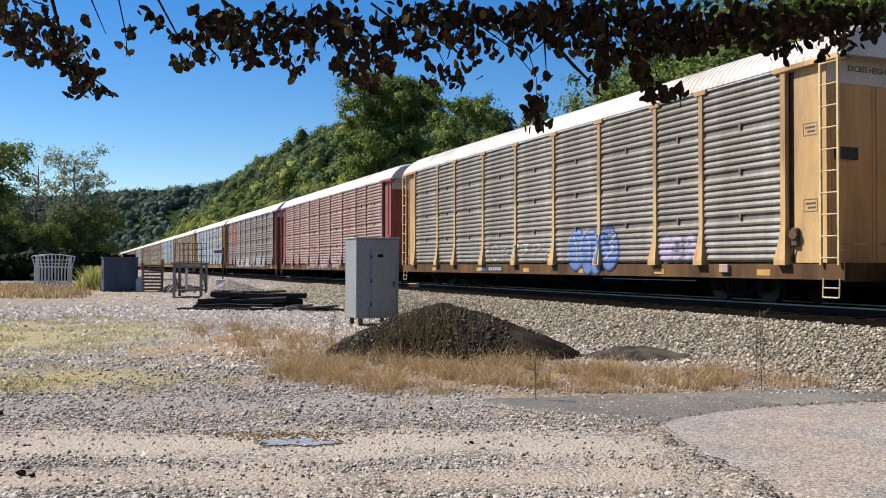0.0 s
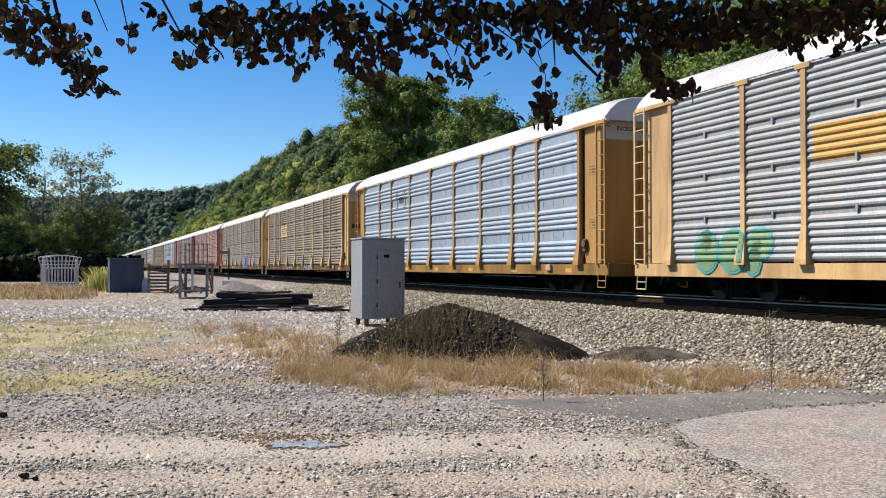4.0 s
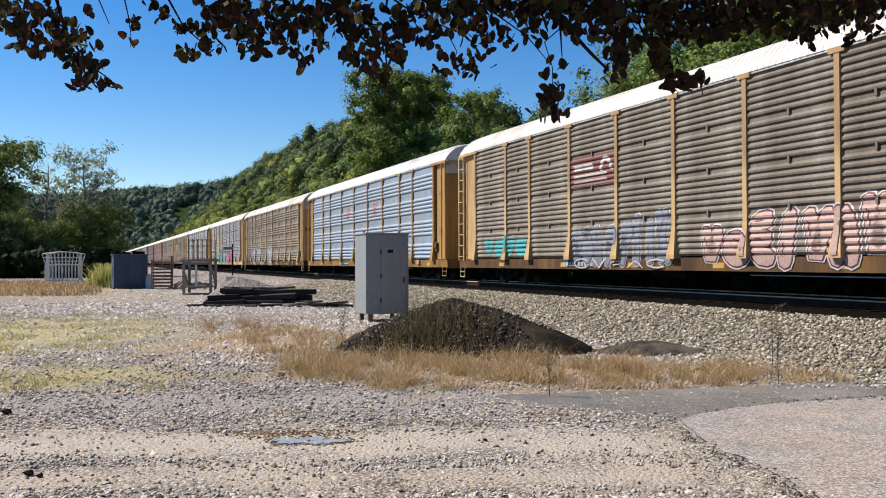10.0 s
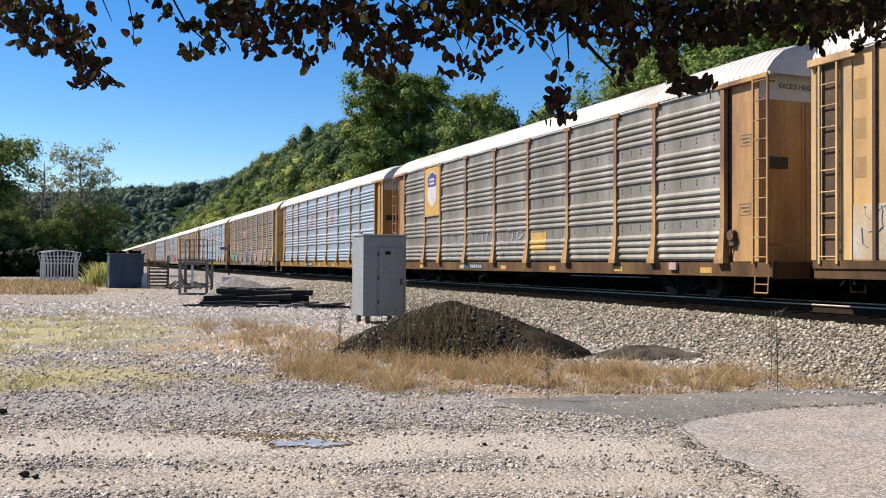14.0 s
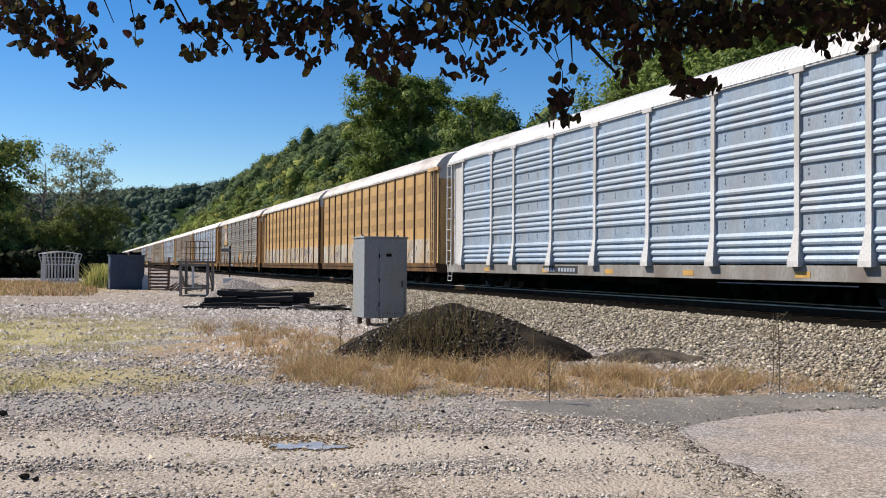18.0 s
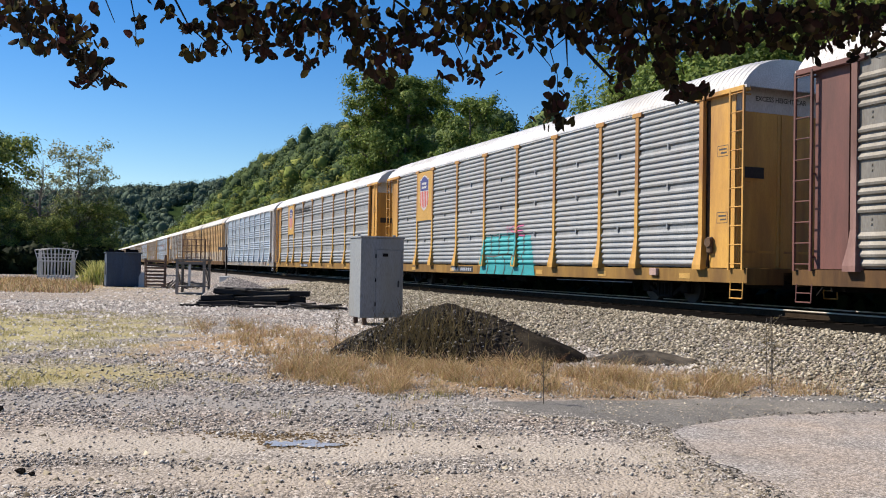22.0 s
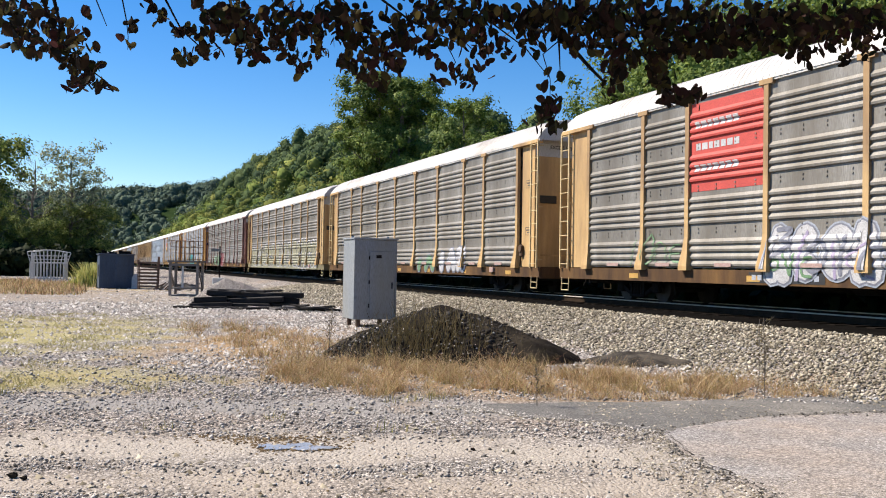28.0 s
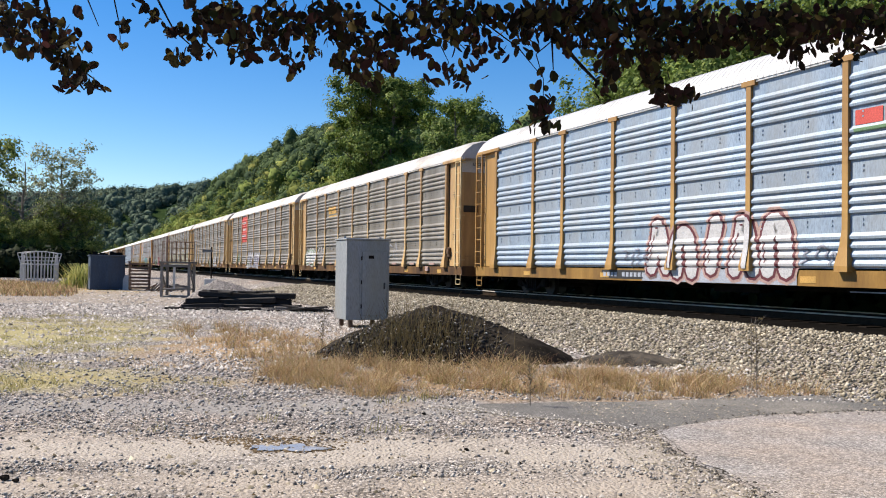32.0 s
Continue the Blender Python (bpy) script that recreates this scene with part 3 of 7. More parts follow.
stones("ballast_stones", from_track(p[keep], s[keep]), rng.gamma(7, 0.0037, keep.sum()).clip(0.010, 0.055) * (1 + 0.016 * np.maximum(s[keep], 0)), ground_height, M_BALLAST_STONE, "crushed pale stone ballast on the railway bank", tall=1.1, chunk=True)


def lot_places(n, y0, deep, power):
    """Random places on the gravel, thinned on roads, lanes and growth."""
    y = y0 + deep * rng.uniform(0, 1, n) ** power
    x = rng.uniform(-0.56, 0.5, n) * y
    on_road = (x > 2.1) & (y < 10.3) | (x > 0.6) & (y > 8.9) & (y < 10.4)
    lane = (np.abs(y - 7.45 - 0.15 * np.sin(x * 1.3)) < 0.5) | (np.abs(y - 6.2 - 0.12 * np.sin(x * 1.9)) < 0.3)
    growth = (x < -4.2) & (y > 10.5) & (y < 26) & (rng.uniform(0, 1, n) < 0.55)
    patchy = 0.62 + 0.3 * np.sin(x * 2.1 + 1.3 * np.sin(y * 1.7)) * np.sin(y * 2.6 + np.sin(x * 1.1)) + 0.2 * np.sin(x * 5.3 + y * 3.7)
    keep = (rng.uniform(0, 1, n) < patchy + 0.02 * y) & ~on_road & ~growth & ~(lane & (rng.uniform(0, 1, n) < 0.85)) & (x * NX + y * NY < 9.5)
    return np.stack([x, y], 1)[keep]


g = lot_places(78000, 5.0, 10, 1.3)
stones("gravel_stones", g, (rng.gamma(2.2, 0.0046, len(g)).clip(0.003, 0.034) * (0.5 + 0.06 * g[:, 1])), ground_height, M_STONE, "loose grey gravel stones scattered over the lot", tall=1.15, chunk=True)
g = lot_places(40000, 13.0, 20, 1.2)
stones("gravel_stones", g, rng.gamma(2.4, 0.0075, len(g)).clip(0.006, 0.045) * (0.5 + 0.03 * g[:, 1]), ground_height, M_STONE, "loose grey gravel stones on the middle of the lot", True, 1.5)

n = 16000
y = rng.uniform(29, 62, n)
x = rng.uniform(-0.5, 0.1, n) * y
keep = (x * NX + y * NY < 11.5) & (rng.uniform(0, 1, n) < smooth_step(-0.5, -0.22, x / y) + 0.12)
stones("gravel_stones", np.stack([x, y], 1)[keep], rng.gamma(2.2, 0.012, keep.sum()).clip(0.008, 0.07), ground_height, M_STONE, "loose grey gravel stones on the far side of the lot", True, 1.2)
n = 900
y = 5.2 + 14 * rng.uniform(0, 1, n) ** 1.4
x = rng.uniform(-0.52, 0.12, n) * y
stones("grey_stones", np.stack([x, y], 1), rng.gamma(2.5, 0.0062, n).clip(0.006, 0.03), ground_height, M_BALLAST_STONE, "larger grey stones lying on the gravel", True, 1.3)
e = np.array(edge_near + edge_mid + edge_low)
e = e[rng.integers(0, len(e), 1500)] + rng.normal(size=(1500, 2)) * 0.09
stones("edge_stones", e, rng.gamma(2.0, 0.0035, 1500).clip(0.003, 0.02), lambda p, s: ground_height(p, s) + 0.012, M_BALLAST_STONE, "broken stones along the crumbling asphalt edge", True)
e = np.array(edge_near + edge_low)
e = e[rng.integers(0, len(e), 4200)] + np.stack([rng.normal(0.03, 0.16, 4200), rng.normal(0, 0.12, 4200)], 1)
stones("edge_grit", e, rng.gamma(2.0, 0.0026, 4200).clip(0.002, 0.014), lambda p, s: ground_height(p, s) + 0.014, M_STONE, "fine grit spilt over the asphalt edge", True)
e = np.array(edge_near + edge_mid[:30])
e = e[rng.integers(0, len(e), 2600)] + rng.normal(size=(2600, 2)) * np.array([0.05, 0.07])
stones("seam_grit", e, rng.gamma(2.2, 0.0042, 2600).clip(0.003, 0.022), lambda p, s: ground_height(p, s) + 0.012, M_SEAM, "dark crumbs of asphalt along the broken seam", chunk=True)
n = 2600
g = np.stack([rng.uniform(-2.9, 2.2, n), rng.normal(5.55, 0.16, n)], 1)
stones("coarse_stones", g, rng.gamma(3, 0.0042, n).clip(0.004, 0.026), ground_height, M_STONE, "coarser broken stones along the lane", True)
n = 6500
y = rng.uniform(4.8, 10.2, n)
x = rng.uniform(1.9, 0.52 * y.max(), n)
x = 1.6 + (x - 1.6) * rng.uniform(0, 1, n)
stones("road_grit", np.stack([x, y], 1), rng.gamma(2, 0.0023, n).clip(0.002, 0.016), lambda p, s: ground_height(p, s) + 0.014, M_BALLAST_STONE, "loose grit lying on the asphalt", True)

# ---- hills ----
def ridge(s):
    return np.interp(s, [-100, 60, 200, 380, 500, 628, 800, 1034, 1200], [20, 22, 32, 68, 87, 102, 102, 88, 76])


def hill_height(P, S):
    wob = 5 * np.sin(S * 0.021 + 1) * np.sin(P * 0.04) + 3 * np.sin(S * 0.06 + P * 0.03)
    return -0.8 + (ridge(S) - 8 + wob) * smooth_step(22, 175, P) ** 1.15


def far_height(X, Y):
    crest = np.interp(X, [-900, -370, -300, -230, -100, 300], [60, 72, 79, 84, 86, 86]) + 1.6 * np.sin(X * 0.05 + 0.5) + 1.1 * np.sin(X * 0.13)
    return -4 + (crest + 4) * np.exp(-((Y - 1000) / 170) ** 2)


tagged(sheet("hill", np.arange(22, 420, 9.0), np.arange(-120, 1150, 14.0), hill_height, M_EARTH), "steep wooded hillside beyond the railway", "hill", kind="structure")
X, Y = np.meshgrid(np.arange(-900, 420, 20.0), np.arange(700, 1200, 20.0), indexing="ij")
i = (np.arange(X.shape[0] - 1)[:, None] * X.shape[1] + np.arange(X.shape[1] - 1)).ravel()
far_mesh = mesh_from("far_hill", np.stack([X, Y, far_height(X, Y)], -1), np.stack([i, i + X.shape[1], i + X.shape[1] + 1, i + 1], 1), M_EARTH)
tagged(new("far_hill", far_mesh), "distant wooded ridge closing the valley", "hill", kind="structure")


def card_corners(centres, size, outward=None, jitter=0.55):
    """The four corners of a bent leaf clump at each centre, facing outward where told."""
    n = len(centres)
    u = rng.normal(size=(n, 3))
    w = rng.normal(size=(n, 3))
    w[:, 2] *= 0.6
    if outward is not None:
        w = outward + w * jitter
        u = np.cross(w, u)
    u /= np.linalg.norm(u, axis=1)[:, None] + 1e-9
    v = np.cross(u, w)
    v /= np.linalg.norm(v, axis=1)[:, None] + 1e-9
    size = np.broadcast_to(size, (n,))[:, None]
    a, b = u * size, v * size * 0.62
    return np.stack([centres - a, centres - b * 0.9 + 0.12 * a, centres + a, centres + b], 1)


def cards(centres, size, material, name, outward=None, jitter=0.55):
    """A mesh of small leaf clumps."""
    q = card_corners(centres, size, outward, jitter)
    return mesh_from(name, q, np.arange(len(q) * 4).reshape(-1, 4), material)


def lump(detail):
    """Corners and faces of a round lump, to be made uneven."""
    bm = bmesh.new()
    bmesh.ops.create_icosphere(bm, subdivisions=detail, radius=1)
    v, f = np.array([q.co[:] for q in bm.verts]), np.array([[q.index for q in g.verts] for g in bm.faces])
    bm.free()
    return v, f


LUMPS = {k: lump(k) for k in (1, 2, 3)}


def canopy(name, tops, radius, per, size, material, label, detail=2):
    """A wood seen from afar: uneven crowns, each a knobbly mass under many leaf clumps."""
    n = len(tops)
    lv, lf = LUMPS[detail]
    knob = 0.74 * rng.uniform(0.7, 1.1, (n, len(lv), 1)) * (1 + 0.16 * np.sin(lv[None, :, :1] * 4 + tops[:, None, :1]) * np.sin(lv[None, :, 2:] * 5 + tops[:, None, 1:2]))
    core = tops[:, None, :] + lv[None] * radius[:, None, None] * knob * np.array([1, 1, 1.1])
    d = rng.normal(size=(n, per, 3))
    d /= np.linalg.norm(d, axis=2)[..., None]
    c = tops[:, None, :] + d * radius[:, None, None] * rng.uniform(0.66, 1.12, (n, per, 1)) * np.array([1, 1, 1.1])
    q = card_corners(c.reshape(-1, 3), size * rng.uniform(0.6, 1.3, n * per), d.reshape(-1, 3), 0.45)
    first = n * len(lv)
    k = first + np.arange(len(q))[:, None] * 4
    faces = np.concatenate([(np.arange(n)[:, None, None] * len(lv) + lf).reshape(-1, 3), k + np.array([0, 1, 2]), k + np.array([0, 2, 3])])
    me = mesh_from(name, np.concatenate([core.reshape(-1, 3), q.reshape(-1, 3)]), faces, material)
    me.polygons.foreach_set("use_smooth", [True] * len(me.polygons))
    return tagged(new(name, me), label, "woods", kind="stuff")


n = 2100
p, s = 27 + 158 * rng.uniform(0, 1, n) ** 1.0, 72 + 1040 * rng.uniform(0, 1, n)
near = s < 260
rad = rng.uniform(2.8, 6.6, n)
tops = np.concatenate([from_track(p, s), (hill_height(p, s) + rad * 0.9 + rng.normal(size=n) * 1.3)[:, None]], 1)
tone = np.where(rng.uniform(0, 1, n) < smooth_step(70, 135, p) * 0.85 + 0.12, 1, rng.choice([0, 0, 2], n))
for k, stuff in enumerate((M_FOREST, M_FOREST_DEEP, M_FOREST_LIGHT)):
    a, b = near & (tone == k), ~near & (tone == k)
    canopy("hill_woods", tops[a], rad[a], 380, 0.36, stuff, "dense green trees covering the hillside", 3)
    canopy("hill_woods", tops[b], rad[b] * 1.15, 140, 0.66, stuff, "dense green trees on the far hillside")
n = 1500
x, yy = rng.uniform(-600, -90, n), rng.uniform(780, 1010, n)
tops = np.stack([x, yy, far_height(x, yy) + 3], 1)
canopy("far_woods", tops, rng.uniform(4.5, 8.5, n), 90, 1.0, M_FOREST_FAR, "distant woods on the valley ridge, haze mixed into their colour")


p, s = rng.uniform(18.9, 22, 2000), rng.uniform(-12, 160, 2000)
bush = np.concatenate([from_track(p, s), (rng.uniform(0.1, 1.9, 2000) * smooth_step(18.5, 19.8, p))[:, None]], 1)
canopy("undergrowth", bush, rng.uniform(0.4, 0.9, 2000), 24, 0.34, M_UNDER, "tangled undergrowth behind the railway bank, shade put into its colour", 1)


# bushes that carry the thicket's dark foot in their leaf colour
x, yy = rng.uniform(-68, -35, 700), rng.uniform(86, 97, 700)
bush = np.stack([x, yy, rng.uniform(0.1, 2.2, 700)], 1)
canopy("undergrowth", bush, rng.uniform(0.6, 1.3, 700), 34, 0.36, M_UNDER, "undergrowth below the thicket's trees, shade put into its colour", 1)


# ---- trees ----
def tree(name, height, spread, material, label, leaves=7000, leaf=0.28, seed=1, open_crown=0.0, bare=0.3):
    r = random.Random(seed)
    thing = tagged(new(name), label, "tree")
    bm = bmesh.new()
    lean = Vector((r.uniform(-0.04, 0.04), r.uniform(-0.04, 0.04), 1)).normalized()
    th = height * 0.82
    pts = [lean * (th * i / 6) + Vector((r.uniform(-1, 1), r.uniform(-1, 1), 0)) * 0.012 * height * (i > 0) for i in range(7)]
    r0 = height * 0.017 + 0.04
    for i in range(6):
        rod(bm, pts[i], pts[i + 1], r0 * (1 - i / 6.6), r0 * (1 - (i + 1) / 6.6), 7)
    tips = [(pts[6], spread * 0.2)]
    for k in range(34):
        f = bare + (0.97 - bare) * (k + r.random()) / 34
        base = pts[0].lerp(pts[6], f)
        a = k * 2.4 + r.uniform(-0.5, 0.5)
        reach = spread * (0.45 + 0.55 * math.sin(math.pi * min(1, (f - bare) / (1 - bare) * 0.8 + 0.15))) * r.uniform(0.65, 1.1)
        end = base + Vector((math.cos(a) * reach, math.sin(a) * reach, reach * r.uniform(0.25, 0.8)))
        mid = base.lerp(end, 0.5) + Vector((0, 0, -0.06 * reach))
        rod(bm, base, mid, r0 * 0.38 * (1.1 - f), r0 * 0.24 * (1.1 - f), 5)
        rod(bm, mid, end, r0 * 0.24 * (1.1 - f), r0 * 0.05, 5)
        tips += [(end, spread * r.uniform(0.10, 0.2)), (mid, spread * r.uniform(0.08, 0.16))]
        for _ in range(4):
            sub = mid.lerp(end, r.random()) + Vector((r.uniform(-1, 1), r.uniform(-1, 1), r.uniform(-0.2, 0.9))) * reach * 0.5
            rod(bm, mid, sub, r0 * 0.12 * (1.1 - f), r0 * 0.03, 4)
            tips.append((sub, spread * r.uniform(0.07, 0.17)))
    part("trunk", bm, M_BARK, thing)
    if leaves:
        g = np.random.default_rng(seed)
        w = np.array([q[1] ** 2 for q in tips])
        pick = g.choice(len(tips), leaves, p=w / w.sum())
        c = np.array([tips[k][0] for k in pick]) + g.normal(size=(leaves, 3)) * np.array([tips[k][1] for k in pick])[:, None] * (0.62 - 0.2 * open_crown) * np.array([1, 1, 0.75])
        c[:, 2] = np.maximum(c[:, 2], height * bare * 0.6)
        out = c - np.array([0, 0, height * 0.45])
        out /= np.linalg.norm(out, axis=1)[:, None]
        near_tip = c - np.array([tips[k][0] for k in pick])
        out += near_tip / (np.linalg.norm(near_tip, axis=1)[:, None] + 1e-6) * 0.8
        crown = new("crown", cards(c, leaf * g.uniform(0.6, 1.25, leaves), material, "crown", out, 0.7))
        crown.parent = thing
    return thing


def plant(model, rows):
    """The model goes to the first row, copies to the others: x, y, z, turn, size."""
    for i, (x, y, z, turn, size) in enumerate(rows):
        m = pose(x, y, z, 0, 0, turn) @ Matrix.Diagonal((size, size, size, 1))
        if i:
            copy_thing(model, m)
        else:
            model.matrix_basis = m


def beside(p, s, turn, size, z=-0.1):
    v = place(p, s)
    return (v.x, v.y, z, turn, size)


tall = tree("tree", 18.5, 3.15, M_LEAF, "tall full green deciduous tree behind the railway", 32000, 0.115, 3, bare=0.10)
plant(tall, [beside(24.5, 74.8, 0, 1.2), beside(25.5, 72.5, 140, 0.95), beside(25, 92, 60, 0.55), beside(24, 55.5, 250, 0.70), beside(24.5, 51.5, 30, 0.54), beside(24, 47.5, 90, 0.50), beside(26.5, 75.5, 200, 0.98), beside(26, 80, 300, 0.9)])
round_tree = tree("tree", 12, 4.2, M_LEAF, "leafy green deciduous tree behind the railway", 36000, 0.095, 5, bare=0.08)
plant(round_tree, [beside(25.5, 38, 200, 0.95), beside(26.5, 35, 80, 1.15), beside(25.5, 32, 300, 1.16), beside(27, 28.5, 250, 1.2), beside(27, 25, 30, 1.2), beside(27, 20, 120, 1.15), beside(28, 13, 220, 1.15)])
bushy = tree("tree", 12, 4.2, M_LEAF, "bushy green tree at the foot of the hillside", 9000, 0.2, 6, bare=0.08)
plant(bushy, [beside(24, 104, 10, 0.8), beside(25, 118, 170, 0.75), beside(24, 133, 60, 0.7), beside(25, 150, 330, 0.7), beside(25, 172, 90, 0.7), beside(25, 196, 20, 0.7)])
dark_tree = tree("tree", 13, 5.0, M_LEAF_DARK, "dark green tree in the thicket at the lot's far edge", 17000, 0.17, 8, bare=0.04)
plant(dark_tree, [(-54.0, 99, -0.2, 0, 1.12), (-54.0, 104, -0.2, 90, 1.2), (-57, 96, -0.2, 30, 1.15), (-45.0, 100, -0.2, 200, 0.5), (-39.6, 99, -0.2, 300, 0.56), (-59, 95, -0.2, 50, 1.05), (-45.5, 92, -0.2, 140, 0.52),
                  (-50, 90, -0.2, 250, 0.62), (-40.5, 93, -0.2, 20, 0.45), (-64, 92, -0.2, 180, 1.0), (-42.0, 101, -0.2, 80, 0.55), (-37.7, 97, -0.2, 130, 0.6), (-70, 88, -0.2, 80, 1.0)])
pale = tree("tree", 15.8, 3.9, M_LEAF_PALE, "tall thin pale green tree with an open crown", 4600, 0.15, 12, 0.6, bare=0.38)
plant(pale, [(-38.6, 96, -0.2, 0, 1.0)])
dead = tree("bare_tree", 16.5, 3.8, M_BARK, "leafless grey tree standing above the thicket", 0, 0.2, 15)
plant(dead, [(-42.2, 94, -0.2, 40, 0.9)])


# ---- things on the lot ----
M_BOX = surface("aluminium_cabinet", (0.235, 0.255, 0.275), (0.29, 0.31, 0.33), 2, 0.5, 0.1, 0.05, 40, STREAK, (0.20, 0.19, 0.155), 0.35)
M_DARK_SOIL = surface("dark_cinder_soil", (0.010, 0.009, 0.008), (0.025, 0.021, 0.018), 2.5, 1.0, 0, 0.9, 25, (1, 1, 1), (0.07, 0.057, 0.04), 0.25, spec=0.03)
M_GREY_SOIL = surface("grey_soil", (0.035, 0.031, 0.027), (0.075, 0.067, 0.058), 5, 1.0, 0, 0.9, 25, (1, 1, 1), (0.14, 0.12, 0.095), 0.3, spec=0.03)
M_TWIG = surface("dark_twig_bark", (0.018, 0.014, 0.012), (0.035, 0.028, 0.022), 6, 0.9, 0, 0.3, 30)
M_TIMBER = surface("old_timber", (0.014, 0.012, 0.011), (0.034, 0.029, 0.026), 3, 0.9, 0, 0.5, 30, (1, 8, 8), spread=0.4)
M_GREY_WOOD = surface("weathered_grey_wood", (0.15, 0.135, 0.12), (0.24, 0.22, 0.20), 3, 0.85, 0, 0.4, 30, (1, 1, 6), spread=0.3)
M_RUST_WOOD = surface("rusty_brown_slats", (0.10, 0.06, 0.045), (0.17, 0.11, 0.08), 3, 0.85, 0, 0.3, 30, spread=0.3)
M_BLUE = surface("dark_blue_paint", (0.030, 0.052, 0.095), (0.05, 0.08, 0.13), 2, 0.6, 0, 0.1, 30, STREAK, (0.05, 0.05, 0.05), 0.3)
M_RACK = surface("galvanised_rack", (0.42, 0.42, 0.42), (0.55, 0.55, 0.54), 2, 0.5, 0.2, 0.05, 30, dirt=(0.3, 0.27, 0.22), dirt_amount=0.2)
M_CONCRETE = surface("pale_concrete", (0.50, 0.49, 0.46), (0.62, 0.61, 0.58), 3, 0.9, 0, 0.3, 40)
M_SIGN = surface("sign_back", (0.12, 0.12, 0.12), (0.2, 0.2, 0.2), 3, 0.5, 0.5, 0.05)
M_DRY = islands("dry_grass", [(0.280, 0.179, 0.095), (0.515, 0.375, 0.202), (0.694, 0.549, 0.347), (0.381, 0.190, 0.112), (0.280, 0.258, 0.095), (0.146, 0.095, 0.056), (0.582, 0.448, 0.246), (0.224, 0.118, 0.084), (0.403, 0.347, 0.134)], 0.8, 0.3)
M_GREENISH = islands("yellow_green_grass", [(0.22, 0.21, 0.075), (0.34, 0.30, 0.13), (0.46, 0.39, 0.20), (0.25, 0.25, 0.085)], 0.8, 0.3)
M_WEED = islands("weed_leaves", [(0.10, 0.085, 0.04), (0.19, 0.145, 0.07), (0.07, 0.056, 0.032)], 0.8, 0.3)
M_GOLDENROD = islands("goldenrod", [(0.42, 0.40, 0.12), (0.62, 0.57, 0.26), (0.28, 0.32, 0.09), (0.12, 0.16, 0.045)], 0.8, 0.3)
# pale base colour adds to the sky's reflection on the water
M_WATER = surface("puddle_water_sky_tint", (0.24, 0.23, 0.235), (0.34, 0.325, 0.33), 6, 0.08, 0, 0.1, 25, spec=0.8, grit=0.2)
M_CLOD = islands("cinder_clods", [(0.012, 0.011, 0.010), (0.03, 0.026, 0.022), (0.06, 0.053, 0.045), (0.018, 0.016, 0.014), (0.11, 0.10, 0.09)], 0.95)
M_OLD_LEAF = islands("fallen_bits", [(0.05, 0.035, 0.02), (0.10, 0.07, 0.04), (0.16, 0.12, 0.07)], 0.9)


def land(x, y):
    return float(ground_height(np.array(x * NX + y * NY), np.array(-x * NY + y * NX)))


def cabinet():
    """Trackside equipment cabinet on short feet, square to the track."""
    c = tagged(new("signal_cabinet"), "pale grey metal trackside equipment cabinet on short legs", "equipment cabinet")
    w, d, z0, z1 = 0.56, 0.50, 0.21, 2.2
    part("body", boxes((-w, w, -d, d, z0, z1), bevel=0.012), M_BOX, c)
    part("roof_cap", boxes((-w - 0.025, w + 0.025, -d - 0.025, d + 0.025, z1, z1 + 0.045), bevel=0.01), M_BOX, c)
    frame_rows = [(-0.18, 0.50, -d - 0.012, -d, 1.93, 1.97), (-0.22, -0.18, -d - 0.012, -d, 0.30, 1.97), (0.50, 0.53, -d - 0.012, -d, 0.30, 1.97)]
    part("door_frame", boxes(*frame_rows), M_BOX, c)
    door = part("door", boxes((-0.165, 0.485, -d - 0.02, -d, 0.32, 1.91), bevel=0.006), M_BOX, c)
    part("handle", boxes((0.40, 0.44, -d - 0.05, -d - 0.02, 0.98, 1.14), bevel=0.008), M_BLACK, door, "small dark door handle")
    part("label_plate", boxes((0.0, 0.14, -d - 0.024, -d - 0.02, 1.74, 1.82)), M_IRON, door, "small dark label plate")
    for z in (0.5, 1.1, 1.7):
        part("hinge", boxes((-0.19, -0.165, -d - 0.03, -d - 0.012, z, z + 0.1)), M_IRON, door)
    part("corner_trim", boxes((-w - 0.004, -w + 0.05, -d - 0.006, -d, z0, z1)), M_BOX, c)
    for x in (-w + 0.1, w - 0.2):
        for y in (-d + 0.08, d - 0.16):
            part("leg", boxes((x, x + 0.1, y, y + 0.08, 0, z0)), M_RUST_WOOD, c)
    part("lifting_eye", boxes((-0.5, -0.44, -0.02, 0.02, z1 + 0.04, z1 + 0.1)), M_BOX, c)
    part("lifting_eye", boxes((0.44, 0.5, -0.02, 0.02, z1 + 0.04, z1 + 0.1)), M_BOX, c)
    c.matrix_world = Matrix.Translation((-1.60, 22.87, land(-1.60, 22.87) - 0.02)) @ Matrix.Rotation(BEND, 4, "Z")
    return c


